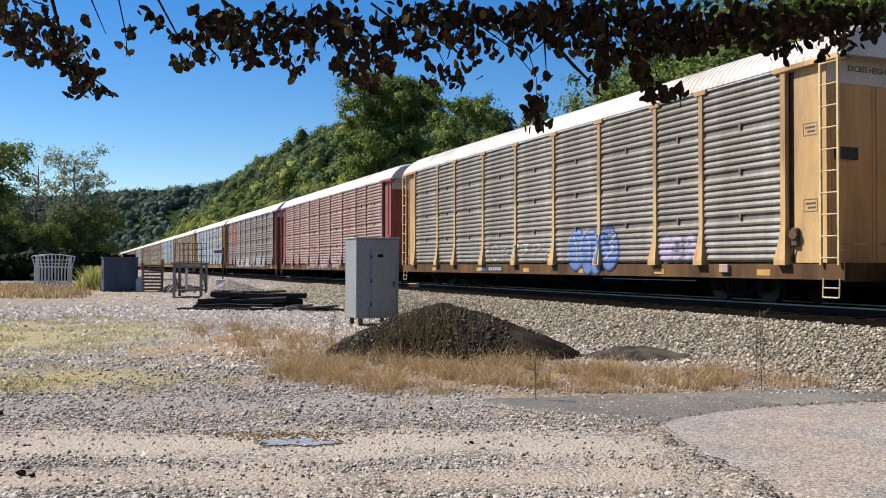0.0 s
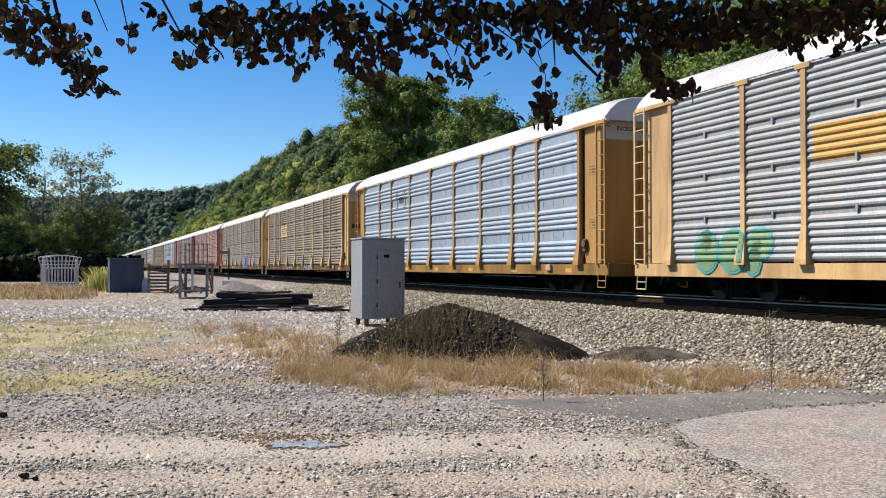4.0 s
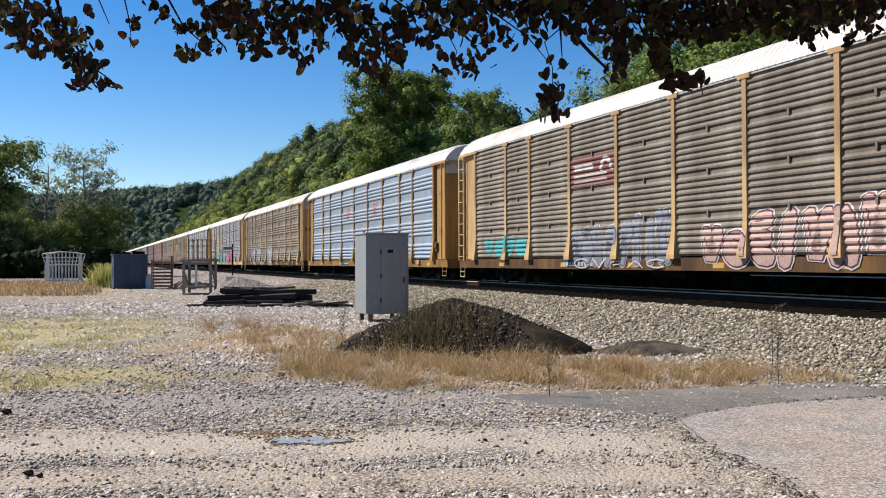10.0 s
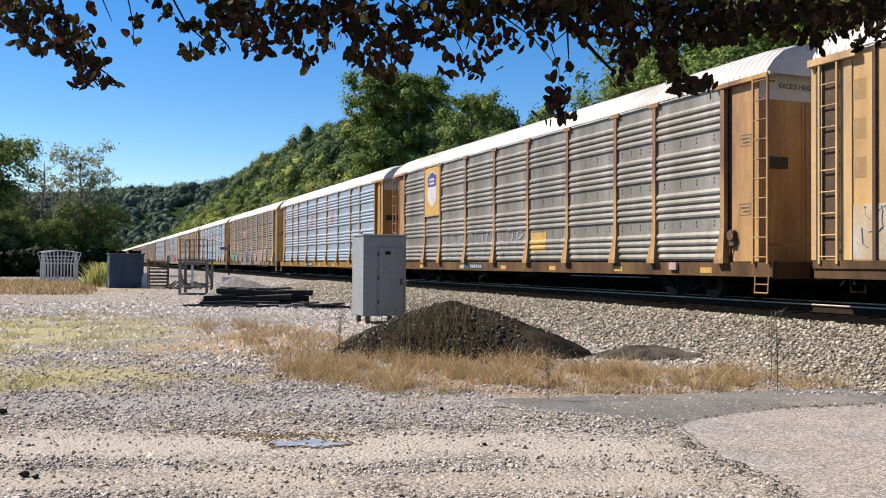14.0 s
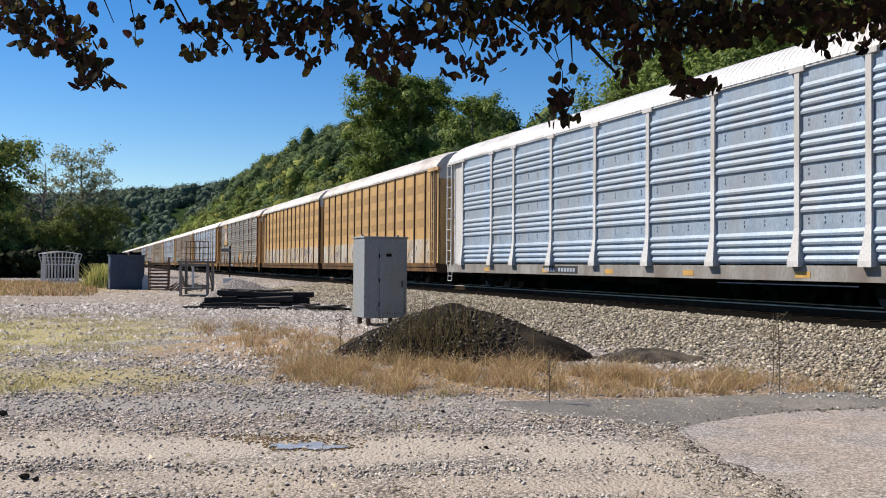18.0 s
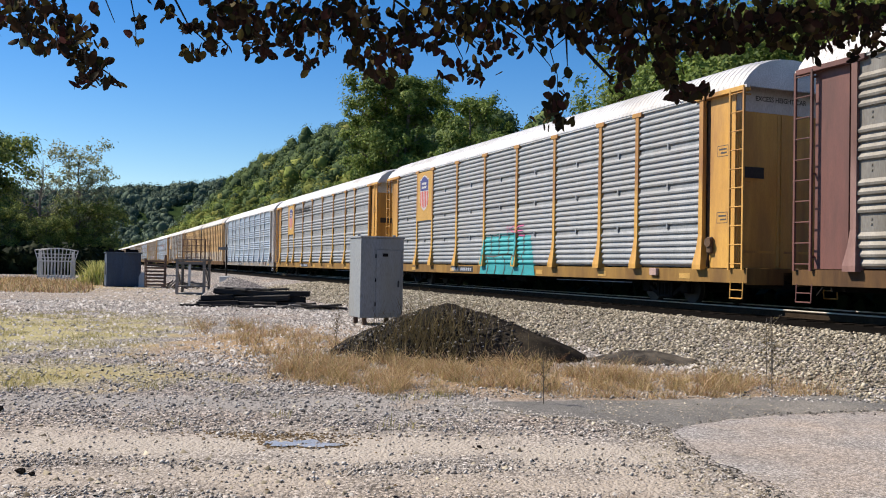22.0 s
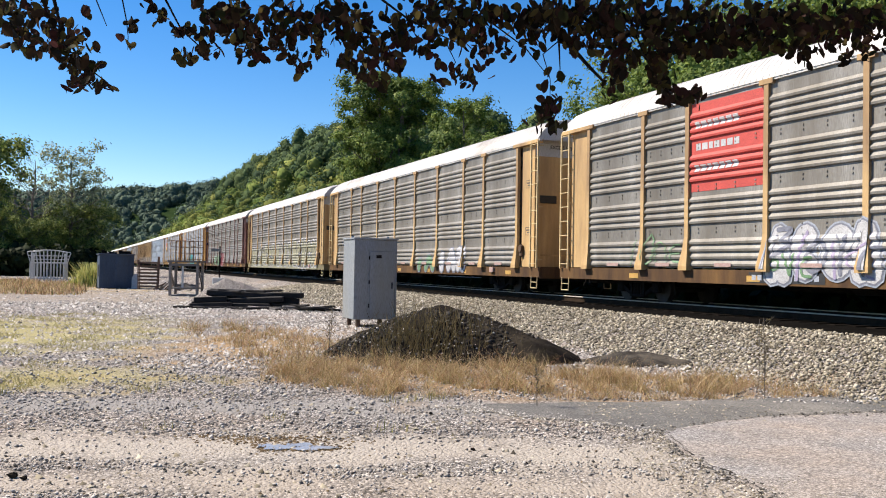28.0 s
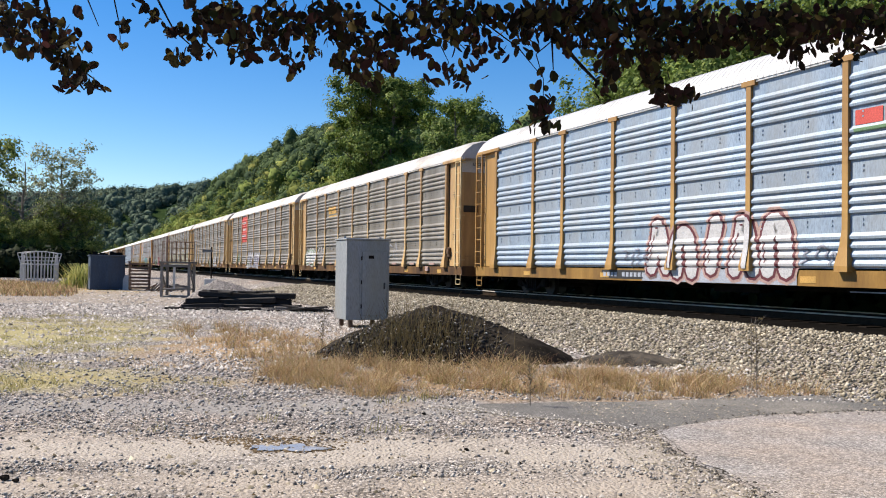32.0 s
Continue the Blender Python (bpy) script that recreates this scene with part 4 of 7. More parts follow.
def heap(name, x, y, left, right, deep, height, material, label, seed, power=1.15, lumps=0.05, n=54):
    """A tipped pile with uneven slopes, its peak nearer one end."""
    off = seed * 7.3
    v, f = [], []
    rings = 16
    for i in range(rings + 1):
        r = i / rings
        for j in range(n):
            a = 2 * math.pi * j / n
            ex = right if math.cos(a) > 0 else left
            wob = 1 + 0.13 * noise.noise((math.cos(a) * 1.3 + off, math.sin(a) * 1.3, 0))
            px, py = math.cos(a) * r * ex * wob, math.sin(a) * r * deep * wob
            h = height * (1 - r ** power) * (1 - 0.25 * r * (1 - r)) + lumps * (1 - r ** 4) * noise.noise((px * 2.2 + off, py * 2.2, 1)) + lumps * 0.5 * noise.noise((px * 7, py * 7, off))
            v.append((px, py, max(h, -0.02) if i < rings else -0.12))
    for i in range(rings):
        for j in range(n):
            k = (j + 1) % n
            f.append((i * n + j, (i + 1) * n + j, (i + 1) * n + k, i * n + k))
    me = mesh_from(name, v, f, material)
    me.polygons.foreach_set("use_smooth", [True] * len(me.polygons))
    ob = tagged(new(name, me), label, "mound")
    ob.location = (x, y, land(x, y))
    return ob


def timber(x, y, z, length, turn, material=None, w=0.23, h=0.18, tilt=0.0, name="timber", label="blackened old railway timber lying in a stack", group="stacked timbers"):
    bm = boxes((-length / 2, length / 2, -w / 2, w / 2, 0, h), bevel=0.015)
    t = tagged(part(name, bm, material or M_TIMBER), label, "timber", group)
    t.matrix_world = pose(x, y, z, 0, tilt, turn)
    t.matrix_world = t.matrix_world @ pose(0, 0, 0, random.uniform(-9, 9), random.uniform(-3, 3), random.uniform(-9, 9))
    return t


cabinet()
heap("soil_mound", 0.12, 15.3, 2.0, 2.4, 1.75, 0.87, M_DARK_SOIL, "dark cinder soil heap with dry weeds round its foot", 1, 1.45, 0.07)
heap("soil_mound", 3.35, 14.7, 0.95, 1.0, 0.6, 0.2, M_GREY_SOIL, "low grey soil heap spread beside the ballast", 2, 1.6, 0.05)
heap("gravel_mound", -7.7, 33.3, 1.4, 3.0, 1.1, 1.0, M_GRAVEL, "grey gravel heap behind the stacked timbers", 3, 1.3)
z = land(-6.5, 31.5)
for k in range(5):
    timber(-6.9 + 0.02 * k, 31.0 + 0.27 * k, z - 0.01, 2.75, 2 + 1.5 * k)
timber(-7.55, 30.75, z, 1.4, -4)
timber(-7.5, 31.02, z, 1.5, 3)
timber(-7.6, 30.9, z + 0.19, 1.1, 2)
for k in range(3):
    timber(-5.3, 31.05 + 0.3 * k, z, 1.3, -3 + 2 * k)
for k in range(4):
    timber(-6.45 + 0.03 * k, 31.08 + 0.27 * k, z + 0.18, 2.7, 1 - 1.2 * k)
for k in range(3):
    timber(-6.5, 31.2 + 0.28 * k, z + 0.365, 2.6, -1 + 2 * k)
timber(-5.2, 31.2, z + 0.37, 1.5, -4)
timber(-5.15, 31.2, z + 0.18, 1.1, 10)
for k, (x, y, l, a, tl) in enumerate(((-4.3, 29.7, 1.3, 20, 4), (-4.0, 29.4, 1.1, -12, 6), (-3.7, 29.2, 1.2, -25, -4), (-3.9, 29.9, 0.9, 55, 8), (-3.4, 29.0, 0.9, -8, 3), (-4.5, 30.2, 1.0, -40, -6), (-3.3, 29.6, 0.7, 30, 10))):
    timber(x, y, land(x, y) + 0.05 + 0.03 * (k % 3), l, a, M_GREY_WOOD if k % 3 == 0 else M_TIMBER, 0.16, 0.07, tl, "broken_plank", "broken weathered plank lying in a scrap heap", "scrap planks")

scrap = random.Random(17)
for k in range(16):
    x, y = scrap.uniform(-8.4, -3.2), scrap.uniform(29.6, 30.5)
    timber(x, y, land(x, y) + 0.01, scrap.uniform(0.4, 1.3), scrap.uniform(-50, 50), M_GREY_WOOD if k % 4 == 0 else M_TIMBER, scrap.uniform(0.07, 0.15), scrap.uniform(0.04, 0.08), 0.0, "broken_plank", "broken weathered plank lying in a scrap heap", "scrap planks")
for k in range(5):
    timber(-7.2 + 0.35 * k, 31.4 + 0.1 * (k % 3), z + 0.55, scrap.uniform(0.7, 1.5), scrap.uniform(-35, 35), M_GREY_WOOD if k == 2 else M_TIMBER, 0.13, 0.07, 0.0, "broken_plank", "broken weathered plank lying on the timber stack", "scrap planks")


def stand():
    """Rough wooden stand with a wire cage on top."""
    t = tagged(new("wooden_stand"), "weathered grey wooden stand with a cluttered shelf", "stand")
    for x in (-0.62, 0.62):
        for y in (-0.45, 0.45):
            part("leg", boxes((x - 0.055, x + 0.055, y - 0.055, y + 0.055, 0, 1.55)), M_GREY_WOOD, t)
        part("brace", moved_boxes((-0.5, 0.5, -0.03, 0.03, -0.05, 0.05), pose(x * 1.06, 0, 0.8, 0, 45, 90)), M_GREY_WOOD, t)
    part("top", boxes((-0.74, 0.74, -0.55, 0.55, 1.55, 1.64), bevel=0.01), M_GREY_WOOD, t)
    part("rail", boxes((-0.66, 0.66, -0.53, -0.50, 1.38, 1.50)), M_GREY_WOOD, t)
    part("shelf", boxes((-0.66, 0.66, -0.5, 0.5, 0.34, 0.40)), M_GREY_WOOD, t)
    part("shelf", boxes((-0.66, 0.66, -0.5, 0.5, 0.02, 0.07)), M_GREY_WOOD, t)
    part("upright", boxes((-0.1, 0.0, -0.48, -0.44, 0.4, 1.5)), M_RACK, t, "pale metal upright")
    for k in range(6):
        part("slat", moved_boxes((-0.45, 0.45, -0.05, 0.05, 0, 0.04), pose(random.uniform(-0.15, 0.15), -0.3 + 0.12 * k, 0.41 + 0.04 * (k % 3), 0, 8 * (k % 2), 12 * (k - 2))), M_GREY_WOOD, t)
    t.location = (-11.35, 41.6, land(-11.35, 41.6))
    cage = tagged(new("wire_cage"), "rusty wire mesh cage standing on the wooden stand", "cage")
    for y in (-0.42, 0.42):
        for k in range(7):
            x = -0.62 + k * 1.24 / 6
            part("bar", rod(bmesh.new(), (x, y, 0), (x, y, 0.92), 0.014, seg=5), M_RUST_WOOD, cage)
        for k in range(4):
            part("bar", rod(bmesh.new(), (-0.62, y, 0.06 + k * 0.28), (0.62, y, 0.06 + k * 0.28), 0.012, seg=5), M_RUST_WOOD, cage)
    cage.location = (-11.35, 41.6, land(-11.35, 41.6) + 1.64)


def moved_boxes(row, m):
    bm = boxes(row)
    bm.transform(m)
    return bm


def hut():
    """Dark blue equipment hut, square to the track."""
    h = tagged(new("equipment_hut"), "dark blue metal equipment hut with clutter on its roof", "hut")
    part("wall", boxes((-1.05, -0.99, -1.0, 1.0, 0.05, 2.12)), M_BLUE, h)
    part("wall", boxes((0.99, 1.05, -1.0, 1.0, 0.05, 2.12)), M_BLUE, h)
    part("wall", boxes((-0.99, 0.99, -1.0, -0.94, 0.05, 2.12)), M_BLUE, h)
    part("wall", boxes((-0.99, 0.99, 0.94, 1.0, 0.05, 2.12)), M_BLUE, h)
    part("roof", boxes((-1.12, 1.12, -1.07, 1.07, 2.12, 2.2), bevel=0.02), M_BLUE, h)
    part("door", boxes((-0.1, 0.75, -1.03, -1.0, 0.15, 1.95), bevel=0.01), M_BLUE, h)
    part("window", boxes((-1.075, -1.05, -0.45, 0.35, 0.75, 1.5)), M_BLACK, h, "dark window opening")
    part("skid", boxes((-1.1, 1.1, -0.95, -0.8, -0.05, 0.06)), M_TIMBER, h)
    part("skid", boxes((-1.1, 1.1, 0.8, 0.95, -0.05, 0.06)), M_TIMBER, h)
    part("rib", boxes((-0.55, -0.49, -1.02, -1.0, 0.1, 2.1)), M_BLUE, h)
    h.matrix_world = Matrix.Translation((-18.25, 51.9, land(-18.3, 51.9))) @ Matrix.Rotation(radians(24), 4, "Z") @ Matrix.Diagonal((0.88, 0.9, 0.9, 1))
    m = h.matrix_world @ Matrix.Translation((0, 0, 2.2))
    for k in range(7):
        x, l = -0.8 + 0.27 * k, random.uniform(0.3, 0.8)
        c = tagged(part("roof_scrap", boxes((-l / 2, l / 2, -0.1, 0.1, 0, random.uniform(0.08, 0.24)), bevel=0.01), M_IRON), "dark scrap piece lying on the hut roof", "scrap", "scrap on the hut")
        c.matrix_world = m @ pose(x, random.uniform(-0.5, 0.4), 0, 0, 0, random.uniform(0, 90))
    b = tagged(part("white_board", boxes((-0.18, 0.18, -0.02, 0.02, 0, 0.85)), M_WHITE_PAINT), "small white board leaning beside the hut", "board")
    b.matrix_world = pose(-16.95, 51.4, land(-17, 51.4), -6, 0, 10)


def slat_rack():
    t = tagged(new("slatted_rack"), "rusty brown slatted pallet rack beside the hut", "rack")
    for x in (-0.5, 0.5):
        for y in (-0.4, 0.4):
            part("upright", rod(bmesh.new(), (x, y, 0), (x * 1.08, y, 1.65 + 0.2 * (x > 0)), 0.035, seg=6), M_RUST_WOOD, t)
    for k in range(8):
        part("slat", boxes((-0.55, 0.55, -0.45, -0.40, 0.12 + k * 0.19, 0.21 + k * 0.19)), M_RUST_WOOD, t)
        part("slat", boxes((-0.55, 0.55, 0.38, 0.43, 0.12 + k * 0.19, 0.21 + k * 0.19)), M_RUST_WOOD, t)
    t.matrix_world = pose(-15.9, 50.5, land(-15.9, 50.5), 0, 0, 12)
    for k in range(16):
        s = tagged(part("scrap_stick", boxes((-0.35, 0.35, -0.04, 0.04, 0, 0.06)), M_GREY_WOOD if k % 2 else M_RUST_WOOD), "short weathered stick in a scrap row", "scrap", "scrap sticks")
        x = -15.0 + 0.13 * k
        s.matrix_world = pose(x, 49.4 + random.uniform(-0.3, 0.3), land(x, 49.4) + 0.18, 0, -35 + random.uniform(-12, 20), random.uniform(-30, 30))


def cart_rack():
    """Galvanised transport rack in two tiers, the upper flaring out."""
    t = tagged(new("transport_rack"), "pale galvanised two-tier metal transport rack", "rack")
    w, d = 1.2, 0.9

    def bar(a, b, r=0.035):
        part("bar", rod(bmesh.new(), a, b, r, seg=5), M_RACK, t)
    for z in (0.15, 1.35):
        for y in (-d, d):
            bar((-w, y, z), (w, y, z), 0.05)
        for x in (-w, w):
            bar((x, -d, z), (x, d, z), 0.05)
    for y in (-d, d):
        for k in range(11):
            x = -w + 2 * w * k / 10
            bar((x, y, 0), (x, y, 1.35), 0.04 if k % 5 else 0.06)
            bar((x, y, 1.35), (x * 1.2, y * 1.08, 2.15 + 0.2 * math.cos(x * 1.2)), 0.035)
        for z in (1.62, 1.9):
            bar((-w * (1 + (z - 1.35) * 0.22), y * 1.04, z), (w * (1 + (z - 1.35) * 0.22), y * 1.04, z), 0.03)
        for k in range(10):
            a, b = -w + 2 * w * k / 10, -w + 2 * w * (k + 1) / 10
            bar((a * 1.2, y * 1.08, 2.15 + 0.2 * math.cos(a * 1.2)), (b * 1.2, y * 1.08, 2.15 + 0.2 * math.cos(b * 1.2)), 0.035)
    for x in (-w, w):
        for k in range(1, 6):
            bar((x, -d + 2 * d * k / 6, 0.15), (x, -d + 2 * d * k / 6, 2.1), 0.035)
    t.matrix_world = pose(-29.95, 70.5, land(-29.9, 70.5), 0, 0, 14)


stand()
hut()
slat_rack()
cart_rack()
sign = tagged(new("lineside_sign"), "small lineside sign on a thin dark post", "sign")
part("post", rod(bmesh.new(), (0, 0, 0), (0, 0, 2.25), 0.03, seg=8), M_IRON, sign)
part("board", boxes((-0.36, 0.05, -0.05, -0.03, 2.02, 2.14), bevel=0.005), M_SIGN, sign)
sign.location = (-8.75, 37.0, land(-8.75, 37.0))
marker = tagged(part("concrete_block", boxes((-0.2, 0.2, -0.2, 0.2, 0, 0.95), bevel=0.02), M_CONCRETE), "pale concrete block beside the track", "block")
marker.location = (-8.6, 36.2, land(-8.6, 36.2))

# ---- puddle ----
bm = bmesh.new()
ring = []
for k in range(40):
    a = 2 * math.pi * k / 40
    r = 1 + 0.7 * noise.noise((math.cos(a) * 1.6, math.sin(a) * 1.6, 4)) + 0.5 * noise.noise((math.cos(a) * 5, math.sin(a) * 5, 9))
    ring.append(bm.verts.new((math.cos(a) * 0.29 * r, math.sin(a) * 0.15 * r, 0)))
bm.faces.new(ring)
puddle = tagged(part("puddle", bm, M_WATER), "shallow rain puddle in the gravel, pale sky reflection helped by its colour", "water", kind="structure")
puddle.location = (-1.20, 7.5, land(-1.20, 7.5) + 0.009)


rim = np.array([(v.co.x - 1.20, v.co.y + 7.5) for v in puddle.data.vertices])
rim = rim[rng.integers(0, len(rim), 260)] + rng.normal(size=(260, 2)) * 0.022
g = np.concatenate([rim, np.stack([rng.normal(-1.37, 0.36, 520), rng.normal(7.84, 0.11, 520)], 1), np.stack([rng.normal(-1.20, 0.2, 70), rng.normal(7.5, 0.13, 70)], 1)])
stones("wet_stones", g, rng.uniform(0.006, 0.018, 850), ground_height, M_OLD_LEAF, "dark wet stones round the puddle", True)


# ---- grass and weeds ----
def blades(name, xy, heights, material, label, width=0.006, base=ground_height, lean=0.35):
    n = len(xy)
    a = rng.uniform(0, 2 * np.pi, n)
    side = np.stack([np.cos(a), np.sin(a), 0 * a], 1) * (width * rng.uniform(0.6, 1.5, n))[:, None]
    bend = np.stack([rng.normal(size=n), rng.normal(size=n), 0 * a], 1) * (heights * lean)[:, None]
    p, s = xy[:, 0] * NX + xy[:, 1] * NY, -xy[:, 0] * NY + xy[:, 1] * NX
    root = np.stack([xy[:, 0], xy[:, 1], base(p, s) - 0.01], 1)
    up = np.zeros((n, 3))
    up[:, 2] = heights
    mid = root + up * 0.55 + bend * 0.35
    top = root + up + bend
    v = np.stack([root - side, root + side, mid + side * 0.8, mid - side * 0.8, top + side * 0.25, top - side * 0.25], 1)
    i = np.arange(n)[:, None] * 6
    f = np.concatenate([i + np.array([0, 1, 2, 3]), i + np.array([3, 2, 4, 5])])
    return tagged(new(name, mesh_from(name, v, f, material)), label, "grass", kind="stuff")


def clumped(n, x0, x1, y0, y1, scale, cut, seed):
    """Random places kept where a slow noise is high."""
    x, y = rng.uniform(x0, x1, n), rng.uniform(y0, y1, n)
    q = np.array([noise.noise((a * scale + seed, b * scale, seed)) for a, b in zip(x, y)])
    k = q > cut
    return np.stack([x[k], y[k]], 1)


# dry strip before the heaps
g = clumped(100000, -2.3, 5.0, 10.3, 14.0, 2.6, 0.13, 3)
g = np.concatenate([g, clumped(16000, -2.3, 5.0, 11.0, 13.8, 1.0, -0.05, 5)])
edge = 10.35 + 0.35 * np.sin(g[:, 0] * 1.7) * 0.5 + 0.10 * np.maximum(g[:, 0] - 2, 0) + 0.45 * np.maximum(-0.8 - g[:, 0], 0)
far_edge = np.interp(g[:, 0], [-2.3, 0, 2, 4, 5], [13.9, 13.9, 13.5, 12.6, 11.6])
edge += rng.gamma(1.4, 0.28, len(g)) + 1.1 * rng.gamma(1.2, 0.5, len(g)) * np.maximum(0, -1.2 - g[:, 0])
g = g[(g[:, 1] > edge) & (g[:, 1] < far_edge)]
blades("dry_grass", g, (rng.gamma(4, 0.037, len(g)) * (0.8 + 0.35 * np.sin(g[:, 0] * 3.1 + 1) * np.sin(g[:, 1] * 2.7))).clip(0.04, 0.36), M_DRY, "tall dry tan grass along the heap's foot", 0.0024, lean=0.8)
# dry strip reaching back to the left of the heap
g = clumped(60000, -6.2, -1.2, 12.5, 22.5, 1.9, 0.17, 8)
mid_x = np.interp(g[:, 1], [12.5, 14, 17, 20, 22.5], [-1.6, -2.0, -3.0, -4.4, -5.4])
g = g[np.abs(g[:, 0] - mid_x) + np.abs(rng.normal(size=len(g))) * 0.35 < np.interp(g[:, 1], [12.5, 15, 18, 22.5], [0.7, 1.3, 1.5, 1.0])]
blades("dry_grass", g, rng.gamma(4, 0.034, len(g)).clip(0.04, 0.32), M_DRY, "dry tan grass beside the gravel drive", 0.003, lean=0.55)
# sparse green on the lot
g = clumped(60000, -13, -2.0, 10.0, 26, 1.1, 0.10, 21)
g = g[g[:, 0] + rng.normal(size=len(g)) * 0.7 < np.interp(g[:, 1], [10, 12, 18, 26], [-3.8, -4.4, -6.0, -8.5])]
blades("thin_grass", g, rng.gamma(3, 0.02, len(g)).clip(0.02, 0.14), M_GREENISH, "thin yellow-green grass growing through the gravel", 0.004, lean=0.9)
g = clumped(16000, -8, 1.2, 8.2, 13, 1.3, 0.38, 31)
g = g[(g[:, 0] < 0.2) | (g[:, 1] > 10.6)]
blades("thin_grass", g, rng.gamma(3, 0.02, len(g)).clip(0.02, 0.14), M_GREENISH, "short green tufts in the gravel", 0.004)
g = clumped(30000, -36, -13, 40, 66, 0.12, -0.15, 41)
g = g[(g[:, 0] + rng.gamma(1.5, 0.7, len(g)) < np.interp(g[:, 1], [40, 50, 56, 66], [-15.0, -18.8, -18.6, -22])) & (g[:, 0] > -0.62 * g[:, 1])]
blades("dry_grass", g, rng.gamma(4, 0.045, len(g)).clip(0.06, 0.4), M_DRY, "tall dry grass before the thicket", 0.02)
g = np.stack([rng.normal(-20.7, 0.6, 1500), rng.normal(55, 0.5, 1500)], 1)
blades("goldenrod", g, (rng.gamma(7, 0.15, len(g)) * np.exp(-((g[:, 0] + 20.7) / 1.1) ** 2)).clip(0.15, 1.5), M_GOLDENROD, "yellow-green goldenrod growing beside the hut", 0.03, lean=0.45)


def on_heap(p, s):
    x, y = p * NX - s * NY, p * NY + s * NX
    u = np.where(x - 0.12 > 0, (x - 0.12) / 2.4, (x - 0.12) / 2.0)
    r = np.sqrt(u ** 2 + ((y - 15.3) / 1.75) ** 2)
    return ground_height(p, s) + np.maximum(0, 0.82 * (1 - r ** 1.45))


g = np.stack([rng.normal(-0.25, 0.6, 900), rng.normal(14.2, 0.34, 900)], 1)
blades("heap_weeds", g, rng.gamma(4, 0.07, len(g)).clip(0.08, 0.6), M_WEED, "thin dry weeds on the soil heap", 0.0045, base=on_heap)
g = np.stack([rng.normal(0.2, 1.0, 330), rng.normal(14.6, 0.6, 330)], 1)
stones("heap_stones", g, rng.uniform(0.008, 0.022, len(g)), lambda p, s: on_heap(p, s) + 0.0, M_STONE, "pale pebbles on the soil heap")


g = np.stack([rng.normal(0.15, 1.05, 2600), rng.normal(14.9, 0.75, 2600)], 1)
stones("heap_clods", g, rng.gamma(3, 0.011, len(g)).clip(0.012, 0.07), lambda p, s: on_heap(p, s) - 0.01, M_CLOD, "dark clods and cinders on the soil heap", tall=1.2, chunk=True)


def weed(x, y, height, seed, leaves=45):
    r = random.Random(seed)
    w = tagged(new("weed"), "tall thin wilting weed with dark seed heads", "weed", "tall weeds")
    bm = bmesh.new()
    top = Vector((r.uniform(-0.06, 0.06), 0, height))
    rod(bm, (0, 0, -0.02), top, 0.006, 0.003, 5)
    c = []
    for k in range(9):
        a, f = k * 2.4, 0.35 + 0.6 * k / 9
        base = top * f
        tip = base + Vector((math.cos(a), math.sin(a), 0.9)) * height * 0.16
        rod(bm, base, tip, 0.003, 0.002, 4)
        c += [base.lerp(tip, r.random()) + Vector([r.gauss(0, 0.025) for _ in range(3)]) for _ in range(leaves // 9)]
    part("stem", bm, M_BARK, w)
    lf = new("leaves", cards(np.array(c), 0.017, M_WEED, "leaves"))
    lf.parent = w
    w.location = (x, y, land(x, y))


for k, (x, y, h) in enumerate(((3.98, 10.7, 0.98), (4.35, 11.9, 0.9), (-2.0, 17.6, 0.75), (1.15, 9.9, 0.5), (-1.75, 15.3, 0.6), (4.7, 12.6, 0.7))):
    weed(x, y, h, 60 + k)
# dark bits, larger stones and dead leaves lying about
n = 220
y = 5.2 + 10 * rng.uniform(0, 1, n) ** 1.4
x = rng.uniform(-0.52, 0.5, n) * y
stones("dark_stones", np.stack([x, y], 1), rng.uniform(0.006, 0.017, n), lambda p, s: ground_height(p, s) + 0.002, M_OLD_LEAF, "dark stones and dead leaves lying on the gravel", True)
for x, y, s in ((-4.35, 8.9, 0.06), (-4.62, 8.75, 0.045), (-2.95, 6.35, 0.045), (-2.85, 6.3, 0.03), (0.33, 7.48, 0.028), (0.72, 7.0, 0.02), (-0.02, 9.3, 0.03), (2.05, 8.75, 0.03)):
    bm = bmesh.new()
    bmesh.ops.create_icosphere(bm, subdivisions=1, radius=s * 0.85)
    for v in bm.verts:
        v.co *= 1 + 0.6 * noise.noise(v.co * (1.4 / s))
        v.co.z *= 0.55
    st = tagged(part("rock", bm, M_DARK_SOIL), "small dark rock lying on the gravel", "rock", "loose rocks")
    st.location = (x, y, land(x, y) + s * 0.45)

